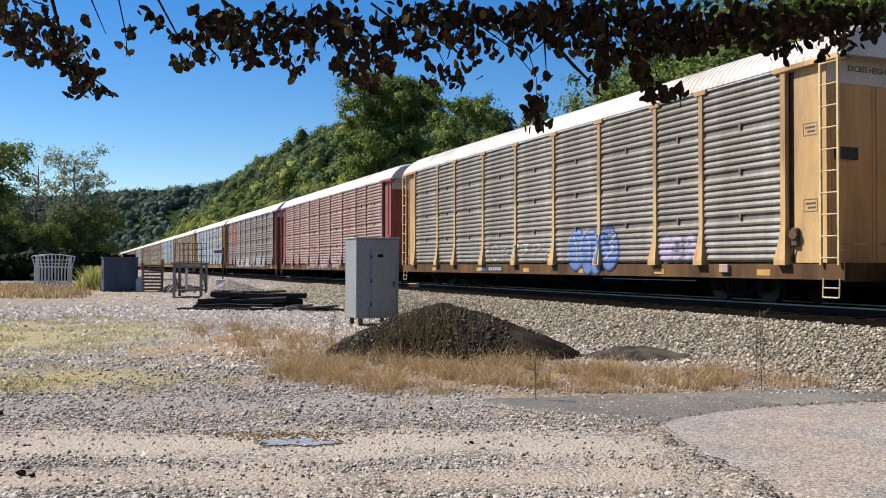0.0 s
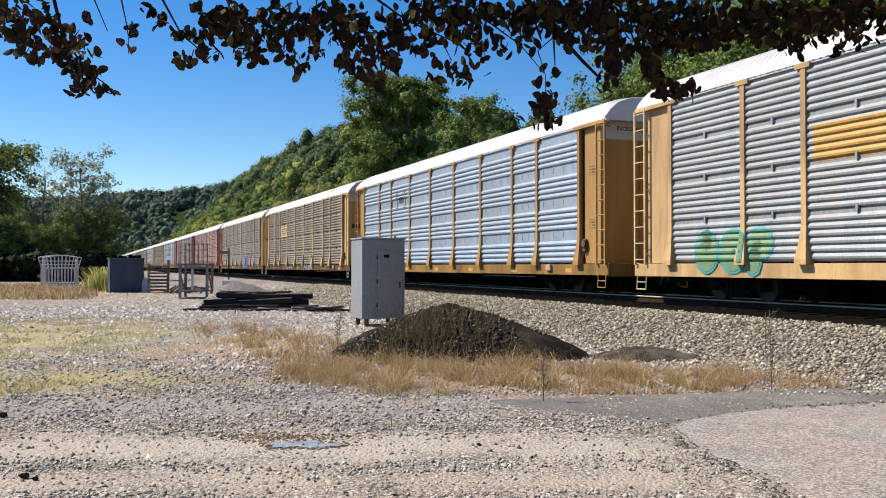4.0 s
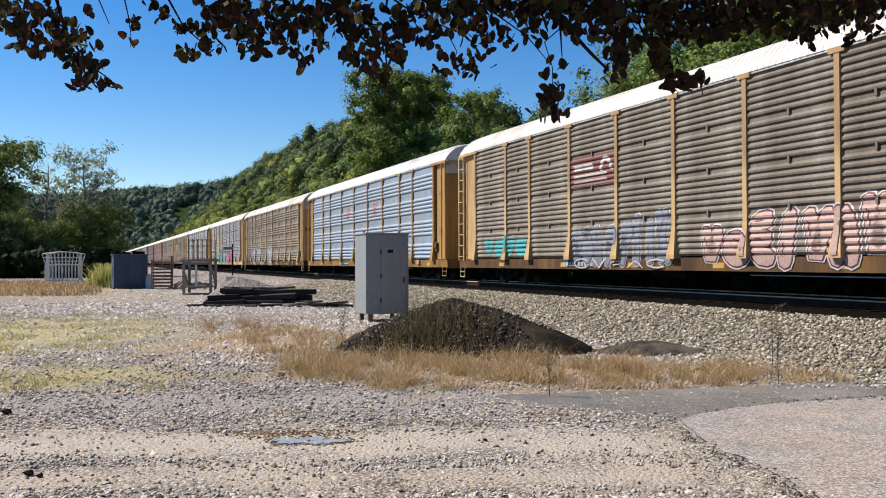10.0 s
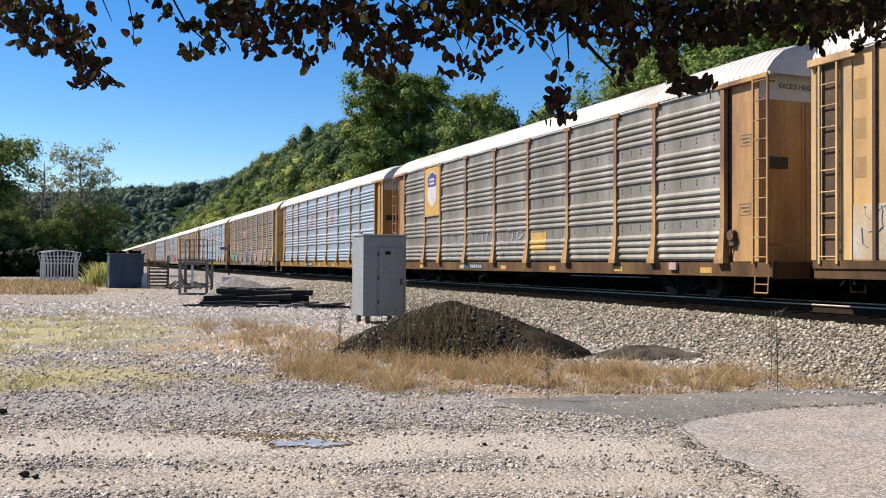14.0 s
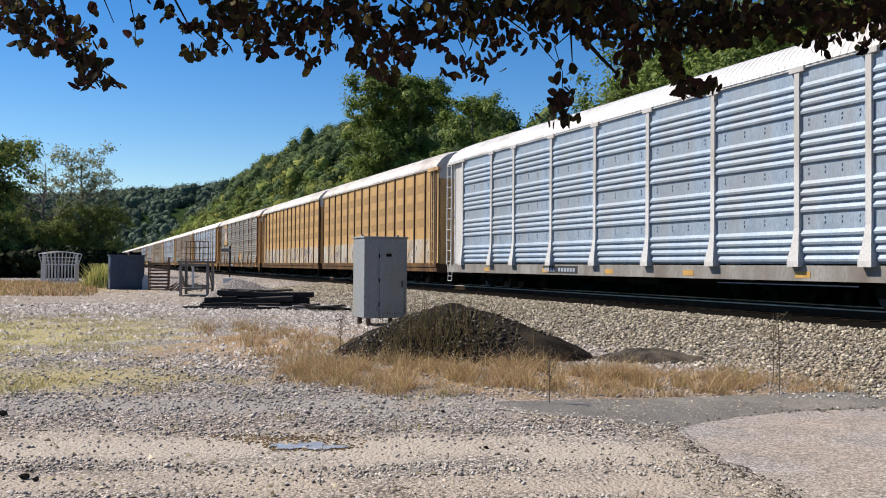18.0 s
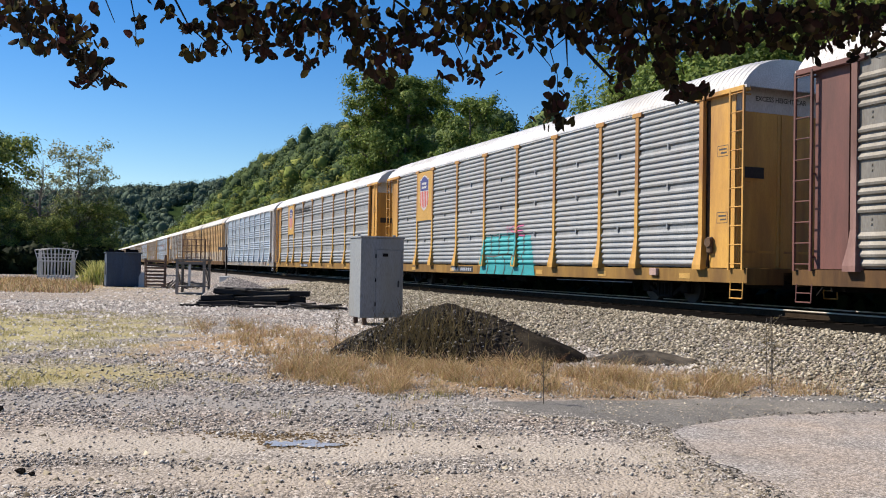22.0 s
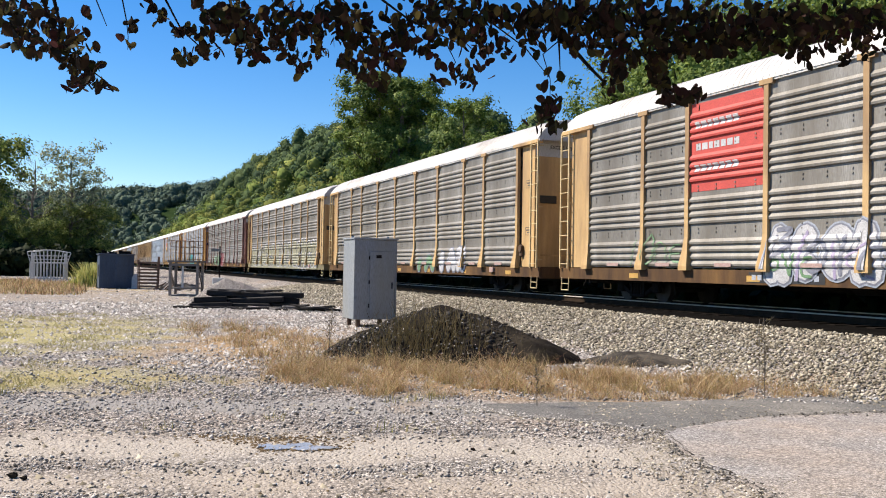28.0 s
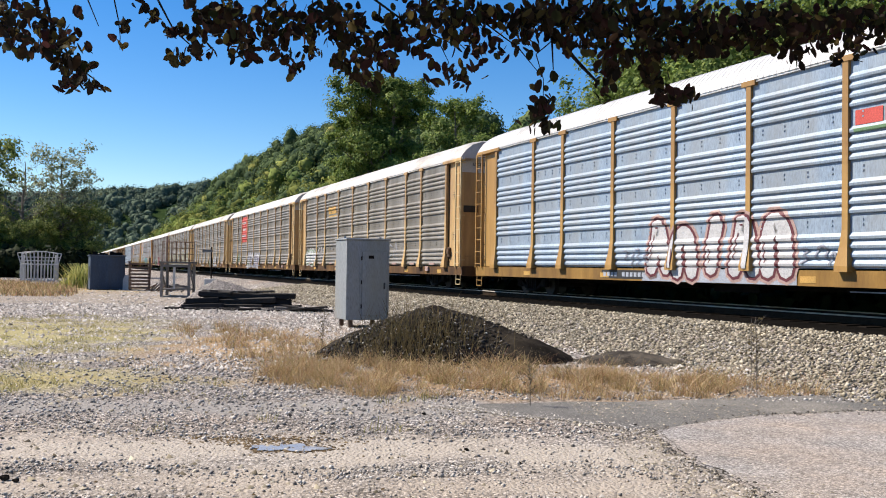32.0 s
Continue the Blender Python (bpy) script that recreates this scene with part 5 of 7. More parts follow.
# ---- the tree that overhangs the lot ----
# canopy shade is put into the near-black tones, sunlit leaves into the tan one
M_BEECH = islands("shaded_copper_leaves", [(0.016, 0.012, 0.010), (0.024, 0.019, 0.011), (0.05, 0.030, 0.018), (0.06, 0.024, 0.024), (0.028, 0.034, 0.013), (0.15, 0.105, 0.035)], 0.75, 0.35)
BOUGH_A = (
    (-2.25, 2.79, 0.10, 0.09, 70),
    (-2.11, 2.79, 0.12, 0.09, 80),
    (-2.21, 2.70, 0.07, 0.06, 30),
    (-2.09, 2.64, 0.07, 0.05, 24),
    (-2.13, 2.59, 0.04, 0.03, 8),
    (-2.20, 2.63, 0.03, 0.02, 4),
    (-1.98, 2.72, 0.07, 0.06, 40),
    (-1.93, 2.63, 0.08, 0.06, 45),
    (-1.99, 2.59, 0.03, 0.02, 8),
    (-1.88, 2.70, 0.05, 0.06, 14),
    (-1.84, 2.81, 0.03, 0.02, 5),
    (-1.79, 2.61, 0.02, 0.02, 3),
    (-1.90, 2.53, 0.05, 0.04, 16),
    (-1.85, 2.55, 0.05, 0.03, 14),
    (-1.87, 2.44, 0.06, 0.04, 28),
    (-1.79, 2.45, 0.05, 0.03, 16),
    (-1.76, 2.52, 0.03, 0.03, 8),
    (-1.71, 2.42, 0.03, 0.02, 4),
)
BOUGH_B = (
    (-1.65, 2.67, 0.02, 0.01, 2),
    (-1.60, 2.65, 0.02, 0.02, 2),
    (-1.60, 2.73, 0.02, 0.02, 4),
    (-1.62, 2.75, 0.03, 0.01, 3),
    (-1.52, 2.84, 0.03, 0.02, 6),
    (-1.45, 2.78, 0.03, 0.03, 8),
    (-1.33, 2.72, 0.05, 0.03, 14),
    (-1.32, 2.58, 0.05, 0.04, 12),
    (-1.36, 2.70, 0.02, 0.02, 4),
    (-1.23, 2.68, 0.05, 0.07, 26),
    (-1.20, 2.61, 0.05, 0.03, 14),
    (-1.16, 2.81, 0.09, 0.05, 40),
    (-1.28, 2.85, 0.04, 0.02, 6),
)
BOUGH_C = (
    (-1.08, 2.80, 0.12, 0.09, 90),
    (-1.13, 2.73, 0.07, 0.03, 20),
    (-1.05, 2.70, 0.06, 0.06, 30),
    (-0.99, 2.64, 0.06, 0.05, 30),
    (-0.94, 2.59, 0.04, 0.03, 12),
    (-0.90, 2.77, 0.10, 0.09, 80),
    (-0.86, 2.66, 0.04, 0.05, 14),
    (-0.80, 2.69, 0.06, 0.05, 26),
    (-0.76, 2.80, 0.10, 0.07, 60),
    (-0.76, 2.60, 0.05, 0.05, 14),
    (-0.73, 2.52, 0.04, 0.03, 7),
    (-0.66, 2.75, 0.06, 0.09, 36),
    (-0.64, 2.62, 0.04, 0.05, 16),
    (-0.59, 2.81, 0.09, 0.06, 40),
)
BOUGH_D = (
    (-0.47, 2.81, 0.10, 0.09, 80),
    (-0.47, 2.69, 0.08, 0.07, 50),
    (-0.51, 2.55, 0.04, 0.04, 10),
    (-0.44, 2.58, 0.07, 0.06, 34),
    (-0.38, 2.50, 0.07, 0.04, 26),
    (-0.34, 2.69, 0.09, 0.09, 50),
    (-0.31, 2.59, 0.06, 0.05, 24),
    (-0.33, 2.46, 0.03, 0.02, 10),
    (-0.26, 2.58, 0.06, 0.06, 24),
    (-0.24, 2.78, 0.07, 0.07, 36),
    (-0.19, 2.69, 0.06, 0.08, 26),
    (-0.10, 2.64, 0.03, 0.05, 10),
    (-0.15, 2.82, 0.04, 0.04, 14),
    (-0.07, 2.71, 0.05, 0.05, 20),
)
BOUGH_E = (
    (-0.01, 2.83, 0.13, 0.06, 110),
    (0.13, 2.81, 0.12, 0.07, 110),
    (0.12, 2.70, 0.09, 0.06, 60),
    (-0.04, 2.58, 0.02, 0.03, 3),
    (0.19, 2.64, 0.05, 0.06, 22),
    (0.05, 2.53, 0.04, 0.03, 8),
    (0.12, 2.50, 0.06, 0.05, 22),
    (-0.01, 2.48, 0.03, 0.02, 6),
    (0.27, 2.82, 0.09, 0.06, 60),
    (0.32, 2.66, 0.05, 0.05, 14),
    (0.45, 2.80, 0.10, 0.07, 100),
    (0.46, 2.70, 0.06, 0.05, 20),
    (0.53, 2.54, 0.02, 0.01, 2),
    (0.59, 2.51, 0.04, 0.01, 3),
    (0.52, 2.47, 0.03, 0.02, 3),
    (0.59, 2.42, 0.03, 0.03, 4),
    (0.54, 2.36, 0.06, 0.03, 30),
    (0.55, 2.28, 0.06, 0.04, 34),
)
BOUGH_F = (
    (0.59, 2.82, 0.12, 0.09, 150),
    (0.73, 2.81, 0.13, 0.09, 170),
    (0.68, 2.69, 0.06, 0.04, 24),
    (0.76, 2.66, 0.04, 0.04, 12),
    (0.88, 2.82, 0.12, 0.09, 140),
    (0.91, 2.66, 0.07, 0.09, 60),
    (0.89, 2.53, 0.06, 0.08, 46),
    (0.97, 2.61, 0.04, 0.06, 26),
    (0.82, 2.71, 0.04, 0.04, 14),
)
BOUGH_G = (
    (1.05, 2.80, 0.10, 0.10, 150),
    (1.08, 2.65, 0.06, 0.08, 70),
    (1.12, 2.51, 0.05, 0.06, 46),
    (1.15, 2.41, 0.03, 0.03, 14),
    (1.21, 2.45, 0.04, 0.03, 16),
    (1.25, 2.41, 0.06, 0.03, 28),
    (1.30, 2.45, 0.03, 0.02, 10),
    (1.21, 2.80, 0.12, 0.08, 110),
    (1.25, 2.67, 0.12, 0.05, 70),
    (1.37, 2.80, 0.12, 0.09, 140),
    (1.48, 2.74, 0.12, 0.07, 120),
    (1.40, 2.67, 0.07, 0.04, 30),
)
BOUGH_H = (
    (1.63, 2.82, 0.12, 0.08, 150),
    (1.80, 2.83, 0.12, 0.07, 130),
    (1.94, 2.81, 0.10, 0.07, 130),
    (2.12, 2.84, 0.10, 0.06, 120),
    (2.29, 2.81, 0.12, 0.09, 120),
    (1.66, 2.72, 0.07, 0.04, 26),
    (1.75, 2.69, 0.04, 0.03, 12),
    (1.81, 2.66, 0.03, 0.05, 12),
    (1.87, 2.68, 0.06, 0.05, 22),
    (2.00, 2.72, 0.06, 0.04, 18),
    (2.09, 2.64, 0.04, 0.02, 8),
    (2.15, 2.72, 0.04, 0.06, 16),
    (2.19, 2.65, 0.02, 0.04, 8),
)
TWIGS = (
    ((-2.02, 2.93, 0.02), (-1.96, 2.70, 0.014), (-1.87, 2.57, 0.01), (-1.79, 2.49, 0.007), (-1.72, 2.44, 0.005), (-1.69, 2.39, 0.003)),
    ((-1.82, 2.94, 0.008), (-1.73, 2.73, 0.004)),
    ((-1.67, 2.94, 0.008), (-1.63, 2.76, 0.006), (-1.62, 2.68, 0.004), (-1.62, 2.61, 0.003)),
    ((-1.47, 2.94, 0.012), (-1.35, 2.72, 0.008), (-1.26, 2.64, 0.006)),
    ((-0.33, 2.90, 0.012), (-0.19, 2.80, 0.01), (-0.07, 2.74, 0.008), (0.07, 2.68, 0.006)),
    ((0.00, 2.70, 0.006), (0.06, 2.58, 0.004), (0.03, 2.52, 0.003)),
    ((0.16, 2.87, 0.01), (0.24, 2.79, 0.008), (0.42, 2.66, 0.006), (0.52, 2.54, 0.004)),
    ((0.59, 2.70, 0.006), (0.51, 2.63, 0.005), (0.55, 2.50, 0.004), (0.55, 2.39, 0.004)),
    ((0.45, 2.90, 0.03), (0.65, 2.68, 0.022), (0.74, 2.58, 0.018), (0.84, 2.48, 0.012)),
    ((0.59, 2.73, 0.012), (0.60, 2.55, 0.005)),
    ((0.92, 2.91, 0.012), (0.99, 2.74, 0.01), (1.04, 2.62, 0.008), (1.11, 2.51, 0.006), (1.21, 2.45, 0.005)),
)


def hanging_leaves(clumps, seed, depth=4.6):
    """Oval folded leaves, eight corners each, drooping round each clump."""
    g = np.random.default_rng(seed)
    cs = []
    for x, z, rx, rz, n in clumps:
        n = int(n * (0.8 if n > 55 else 1.0))
        q = g.normal(size=(n, 2)) * 0.62
        dy = g.normal(size=n) * 0.28
        k = (depth + dy) / depth
        cs.append(np.stack([(x + q[:, 0] * rx) * k, depth + dy, 1.5 + (z + q[:, 1] * rz - 1.5) * k], 1))
    c = np.concatenate(cs)
    n = len(c)
    axis = np.stack([g.normal(size=n) * 0.7, g.normal(size=n) * 0.7, -np.abs(g.normal(size=n)) * 0.8 - 0.25], 1)
    axis /= np.linalg.norm(axis, axis=1)[:, None]
    side = np.cross(axis, g.normal(size=(n, 3)))
    side /= np.linalg.norm(side, axis=1)[:, None]
    nor = np.cross(axis, side)
    ln = g.uniform(0.021, 0.037, n)[:, None]
    wd = ln * g.uniform(0.52, 0.72, n)[:, None]
    lift = nor * wd * g.uniform(0.1, 0.5, n)[:, None]
    a, s = axis * ln, side * wd
    v = np.stack([c - a] + [c + a * u + s * w + lift * w for u, w in ((-0.72, 0.62), (-0.1, 1.0), (0.6, 0.78))] + [c + a] + [c + a * u - s * w + lift * w for u, w in ((0.6, 0.78), (-0.1, 1.0), (-0.72, 0.62))], 1)
    i = np.arange(n)[:, None] * 8
    f = np.concatenate([i + np.array([0, 1, 2, 3, 4]), i + np.array([0, 4, 5, 6, 7])])
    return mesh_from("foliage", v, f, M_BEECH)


def overhanging_tree():
    t = tagged(new("tree"), "copper-leaved tree whose boughs hang over the lot, shade put into its leaf colour", "tree")
    base = Vector((2.6, -2.4, 0))
    bm = bmesh.new()
    pts = [base, base + Vector((0.05, 0.05, 1.6)), base + Vector((-0.05, 0.15, 3.4)), base + Vector((0.1, 0.1, 6.0))]
    for a, b, r1, r2 in zip(pts, pts[1:], (0.34, 0.27, 0.22), (0.27, 0.22, 0.12)):
        rod(bm, a, b, r1, r2, 12)
    part("trunk", bm, M_BARK, t)
    limbs = (((0.5, 0.8, 4.4), (-0.6, 3.0, 3.9), (-1.9, 4.6, 3.15)), ((1.4, 1.2, 4.6), (0.6, 3.2, 3.75), (0.35, 4.6, 2.95)), ((2.2, 1.4, 4.5), (1.6, 3.3, 3.7), (1.1, 4.6, 2.95)),
             ((2.8, 1.2, 4.6), (2.5, 3.2, 3.6), (2.3, 4.6, 2.95)), ((0.2, 0.6, 5.0), (-0.8, 2.8, 4.3), (-0.8, 4.6, 3.1)))
    for limb in limbs:
        bm = bmesh.new()
        q = [pts[2]] + [Vector(v) for v in limb]
        for a, b, r1, r2 in zip(q, q[1:], (0.12, 0.07, 0.04), (0.07, 0.04, 0.02)):
            rod(bm, a, b, r1, r2, 8)
        part("limb", bm, M_TWIG, t)
    for twig in TWIGS:
        bm = bmesh.new()
        for (x0, z0, r0), (x1, z1, r1) in zip(twig, twig[1:]):
            rod(bm, (x0, 4.6, z0), (x1, 4.6, z1), r0 * 0.55, r1 * 0.5, 6)
        part("twig", bm, M_TWIG, t)
    for k, bough in enumerate((BOUGH_A, BOUGH_B, BOUGH_C, BOUGH_D, BOUGH_E, BOUGH_F, BOUGH_G, BOUGH_H)):
        ob = new("foliage", hanging_leaves(bough, 40 + k))
        ob.parent = t
    # the crown overhead, out of view, added to shade the hanging boughs
    n = 42000
    c = np.stack([rng.uniform(-4.2, 6.0, n), rng.uniform(-5.0, 5.6, n), rng.uniform(3.45, 6.5, n)], 1)
    c[:, 2] += 0.2 * np.abs(c[:, 1] - 4.5) * (c[:, 1] < 4.5) * 0.4 + 0.25 * np.maximum(0, c[:, 1] - 4.6)
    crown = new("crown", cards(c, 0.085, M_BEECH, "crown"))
    crown.parent = t


overhanging_tree()


# ---- the train: each car's own space has x forward, y towards the lot, z up from the rail ----
POSTS = (-11.85, -9.0, -7.05, -4.2, -1.4, 1.4, 4.2, 7.05, 9.0, 11.85)
Z_LOW, Z_EAVE = 0.97, 5.27


def panel_profile(ribbed):
    """Heights and bulge of the corrugated side sheets: four sheets, ribbed all over or with a plain riveted strip."""
    zs, ds = [], []
    h = (Z_EAVE - Z_LOW) / 4
    ribs, share = (6, 0.95) if ribbed else (4, 0.71)
    for k in range(4):
        z = Z_LOW + k * h
        rib = (h - 0.04) * share / ribs
        seam = 0.03 if ribbed else 0.018
        zs += [z, z + seam, z + seam + 0.002]
        ds += [-0.027, -0.027, 0.0] if ribbed else [0.0, 0.0, 0.0]
        for j in range(ribs):
            b = z + seam + 0.004 + j * rib
            zs += [b, b + rib * 0.14, b + rib * 0.42, b + rib * 0.86]
            ds += [0.0, 0.045, 0.052, 0.004] if ribbed else [0.0, 0.052, 0.060, 0.004]
        zs += [z + h - 0.004]
        ds += [0.004]
    zs.append(Z_EAVE)
    ds.append(0.0)
    return zs, ds


PROFILES = {False: panel_profile(False), True: panel_profile(True)}
Y_PANEL = 1.42
cache = {}


def shared(key, build, material):
    """One mesh for all the alike parts."""
    if key not in cache:
        bm = build()
        bmesh.ops.recalc_face_normals(bm, faces=bm.faces)
        me = bpy.data.meshes.new(key)
        bm.to_mesh(me)
        bm.free()
        me.materials.append(material)
        cache[key] = me
    return cache[key]


def add(name, key, build, material, parent, m=None, label=""):
    ob = paint(part(name, shared(key, build, material), None, parent, label), material)
    if m is not None:
        ob.matrix_basis = m
    return ob


def panel_mesh(width, ribbed):
    def build():
        bm = bmesh.new()
        w = width / 2 - 0.05
        pz, pd = PROFILES[ribbed]
        front = [[bm.verts.new((x, Y_PANEL + d, z)) for z, d in zip(pz, pd)] for x in (-w, w)]
        back = [[bm.verts.new((x, Y_PANEL - 0.03, z)) for z in (pz[0], pz[-1])] for x in (-w, w)]
        for i in range(len(pz) - 1):
            bm.faces.new((front[0][i], front[1][i], front[1][i + 1], front[0][i + 1]))
        bm.faces.new((back[0][0], back[0][1], back[1][1], back[1][0]))
        bm.faces.new((front[0][0], back[0][0], back[1][0], front[1][0]))
        bm.faces.new((front[0][-1], front[1][-1], back[1][1], back[0][1]))
        h = (Z_EAVE - Z_LOW) / 4
        for k in range(1, 4):
            if ribbed:      # a clip over each joint
                box(bm, -0.03, 0.03, Y_PANEL, Y_PANEL + 0.06, Z_LOW + k * h - 0.08, Z_LOW + k * h + 0.08)
            else:           # rivets in pairs along the plain strips
                for j in range(4):
                    x = -w + 2 * w * (j + 0.5) / 4
                    for dz in (-0.10, -0.20):
                        box(bm, x - 0.018, x + 0.018, Y_PANEL, Y_PANEL + 0.024, Z_LOW + k * h + dz, Z_LOW + k * h + dz + 0.034)
        return bm
    return build


def post_mesh():
    """A side post: slim above, its foot flaring outwards over the sill."""
    bm = bmesh.new()
    box(bm, -0.075, 0.075, 1.38, 1.50, 1.75, 5.27)
    rows = [(0.075, 1.50, 1.75), (0.105, 1.54, 1.4), (0.17, 1.61, 1.02), (0.17, 1.61, 0.90)]
    rings = []
    for w, y, z in rows:
        rings.append([bm.verts.new(c) for c in ((-w, 1.38, z), (w, 1.38, z), (w, y, z), (-w, y, z))])
    for a, b in zip(rings, rings[1:]):
        for i in range(4):
            j = (i + 1) % 4
            bm.faces.new((a[i], a[j], b[j], b[i]))
    bm.faces.new(rings[-1])
    box(bm, -0.22, 0.22, 1.36, 1.515, 5.18, 5.30)
    return bm


ROOF_ARC = [(1.50, 5.30), (1.47, 5.40), (1.27, 5.68), (1.0, 5.92), (0.64, 6.06), (0.3, 6.12), (0, 6.14)]
ROOF_ARC = ROOF_ARC + [(-y, z) for y, z in reversed(ROOF_ARC[:-1])]


def roof_mesh(length=26.8, rib=0.20, depth=0.013):
    def build():
        bm = bmesh.new()
        n = int(length / rib)
        xs = []
        for i in range(n):
            x = -length / 2 + i * length / n
            r = length / n
            xs += [(x, 0), (x + r * 0.55, 0), (x + r * 0.65, depth), (x + r * 0.9, depth)]
        xs.append((length / 2, 0))
        rings = []
        for x, d in xs:
            taper = 1 - 0.10 * max(0, (abs(x) - length / 2 + 1.1) / 1.1) ** 2
            rings.append([bm.verts.new((x, y * (1 + d / 1.5), 5.30 + (z - 5.30) * taper + d * (z > 5.4))) for y, z in ROOF_ARC])
        for a, b in zip(rings, rings[1:]):
            for i in range(len(ROOF_ARC) - 1):
                bm.faces.new((a[i], b[i], b[i + 1], a[i + 1]))
        for r in (rings[0], rings[-1]):
            bm.faces.new(r)
        return bm
    return build


def ladder_mesh():
    bm = bmesh.new()
    for x in (-0.24, 0.24):
        box(bm, x - 0.026, x + 0.026, 1.49, 1.54, 0.90, 5.25)
    for i in range(10):
        z = 1.05 + i * 0.455
        rod(bm, (-0.24, 1.52, z), (0.24, 1.52, z), 0.016, seg=6)
    for z in (1.2, 3.0, 5.1):
        box(bm, -0.24, -0.20, 1.30, 1.49, z - 0.02, z + 0.02)
    return bm


def stirrup_mesh():
    bm = bmesh.new()
    for x in (-0.22, 0.22):
        rod(bm, (x, 1.46, 0.62), (x, 1.48, 0.22), 0.016, seg=6)
    rod(bm, (-0.22, 1.48, 0.22), (0.22, 1.48, 0.22), 0.018, seg=6)
    rod(bm, (-0.22, 1.47, 0.42), (0.22, 1.47, 0.42), 0.014, seg=6)
    return bm


def corner_mesh():
    """The flat wall between the last post and the end, with a slot beside the post."""
    return boxes((0.16, 1.08, 1.28, 1.38, 0.95, 5.2))


def slot_mesh():
    return boxes((0.0, 0.17, 1.28, 1.345, 0.95, 5.2))


def beam_mesh():
    """The deep beam along the eave at each end."""
    return boxes((-0.35, 1.52, 1.30, 1.53, 5.19, 5.31), bevel=0.01)


def end_door_mesh():
    """One leaf of the end door."""
    return boxes((-0.03, 0.03, 0.01, 1.32, 0.95, 4.78), bevel=0.008)


def end_gable_mesh():
    return boxes((-0.03, 0.035, -1.36, 1.36, 4.78, 5.55))


def buffer_beam_mesh():
    return boxes((0.0, 0.12, -1.4, 1.4, 0.55, 0.95), bevel=0.01)


def side_frame_mesh():
    """Cast bogie side frame with its two journal boxes and spring nest."""
    bm = bmesh.new()
    box(bm, -1.05, 1.05, 0.94, 1.06, 0.52, 0.64, 0.02)
    for s in (-1, 1):
        box(bm, s * 0.86 - 0.16, s * 0.86 + 0.16, 0.93, 1.08, 0.26, 0.56, 0.03)
        m = [bm.verts.new(c) for c in ((s * 0.72, 0.95, 0.34), (s * 0.30, 0.95, 0.14), (s * 0.30, 0.95, 0.24), (s * 0.72, 0.95, 0.46),
                                       (s * 0.72, 1.05, 0.34), (s * 0.30, 1.05, 0.14), (s * 0.30, 1.05, 0.24), (s * 0.72, 1.05, 0.46))]
        for f in ((0, 1, 2, 3), (4, 5, 6, 7), (0, 1, 5, 4), (3, 2, 6, 7), (1, 2, 6, 5), (0, 3, 7, 4)):
            bm.faces.new([m[k] for k in f])
        box(bm, s * 0.30 - 0.05, s * 0.30 + 0.05, 0.93, 1.07, 0.14, 0.55)
    box(bm, -0.32, 0.32, 0.92, 1.08, 0.12, 0.20, 0.02)
    for x in (-0.17, 0, 0.17):
        rod(bm, (x, 1.0, 0.2), (x, 1.0, 0.5), 0.065, seg=8)
    return bm


def wheelset_mesh():
    bm = bmesh.new()
    rod(bm, (0, -0.95, 0), (0, 0.95, 0), 0.075, seg=10)
    for s in (-1, 1):
        rod(bm, (0, s * 0.69, 0), (0, s * 0.81, 0), 0.36, seg=28)
        rod(bm, (0, s * 0.665, 0), (0, s * 0.69, 0), 0.39, seg=28)
        rod(bm, (0, s * 0.80, 0), (0, s * 0.83, 0), 0.13, 0.10, seg=14)
    return bm


def under_mesh(half):
    def build():
        bm = boxes((-half, half, -0.35, 0.35, 0.45, 0.85), (-half + 0.2, half - 0.2, -1.36, 1.36, 0.83, 0.93))
        for i in range(13):
            x = -half + 1.5 + i * (2 * half - 3) / 12
            box(bm, x - 0.06, x + 0.06, -1.36, 1.36, 0.62, 0.84)
        box(bm, -1.2, 0.4, 0.5, 0.95, 0.38, 0.78)
        rod(bm, (1.2, 0.7, 0.6), (2.3, 0.7, 0.6), 0.17, seg=12)
        rod(bm, (-6, 0.9, 0.55), (6, 0.9, 0.55), 0.02, seg=6)
        return bm
    return build


def coupler_mesh():
    bm = boxes((0, 0.55, -0.09, 0.09, 0.70, 0.88))
    box(bm, 0.48, 0.70, -0.16, 0.14, 0.64, 0.94, 0.04)
    rod(bm, (0.1, 0.32, 0.74), (0.55, 0.25, 0.34), 0.03, seg=6)
    return bm


WHEELS = []


def bogie(car, x):
    b = new("bogie")
    b.parent = car
    b.location = (x, 0, 0)
    add("side_frame", "side_frame", side_frame_mesh, M_IRON, b)
    add("side_frame", "side_frame", side_frame_mesh, M_IRON, b, pose(0, 0, 0, 0, 0, 180))
    add("bolster", "bolster", lambda: boxes((-0.2, 0.2, -1.0, 1.0, 0.36, 0.56)), M_IRON, b)
    for dx in (-0.86, 0.86):
        WHEELS.append((add("wheelset", "wheelset", wheelset_mesh, M_WHEEL, b, pose(dx, 0, 0.36)), dx))


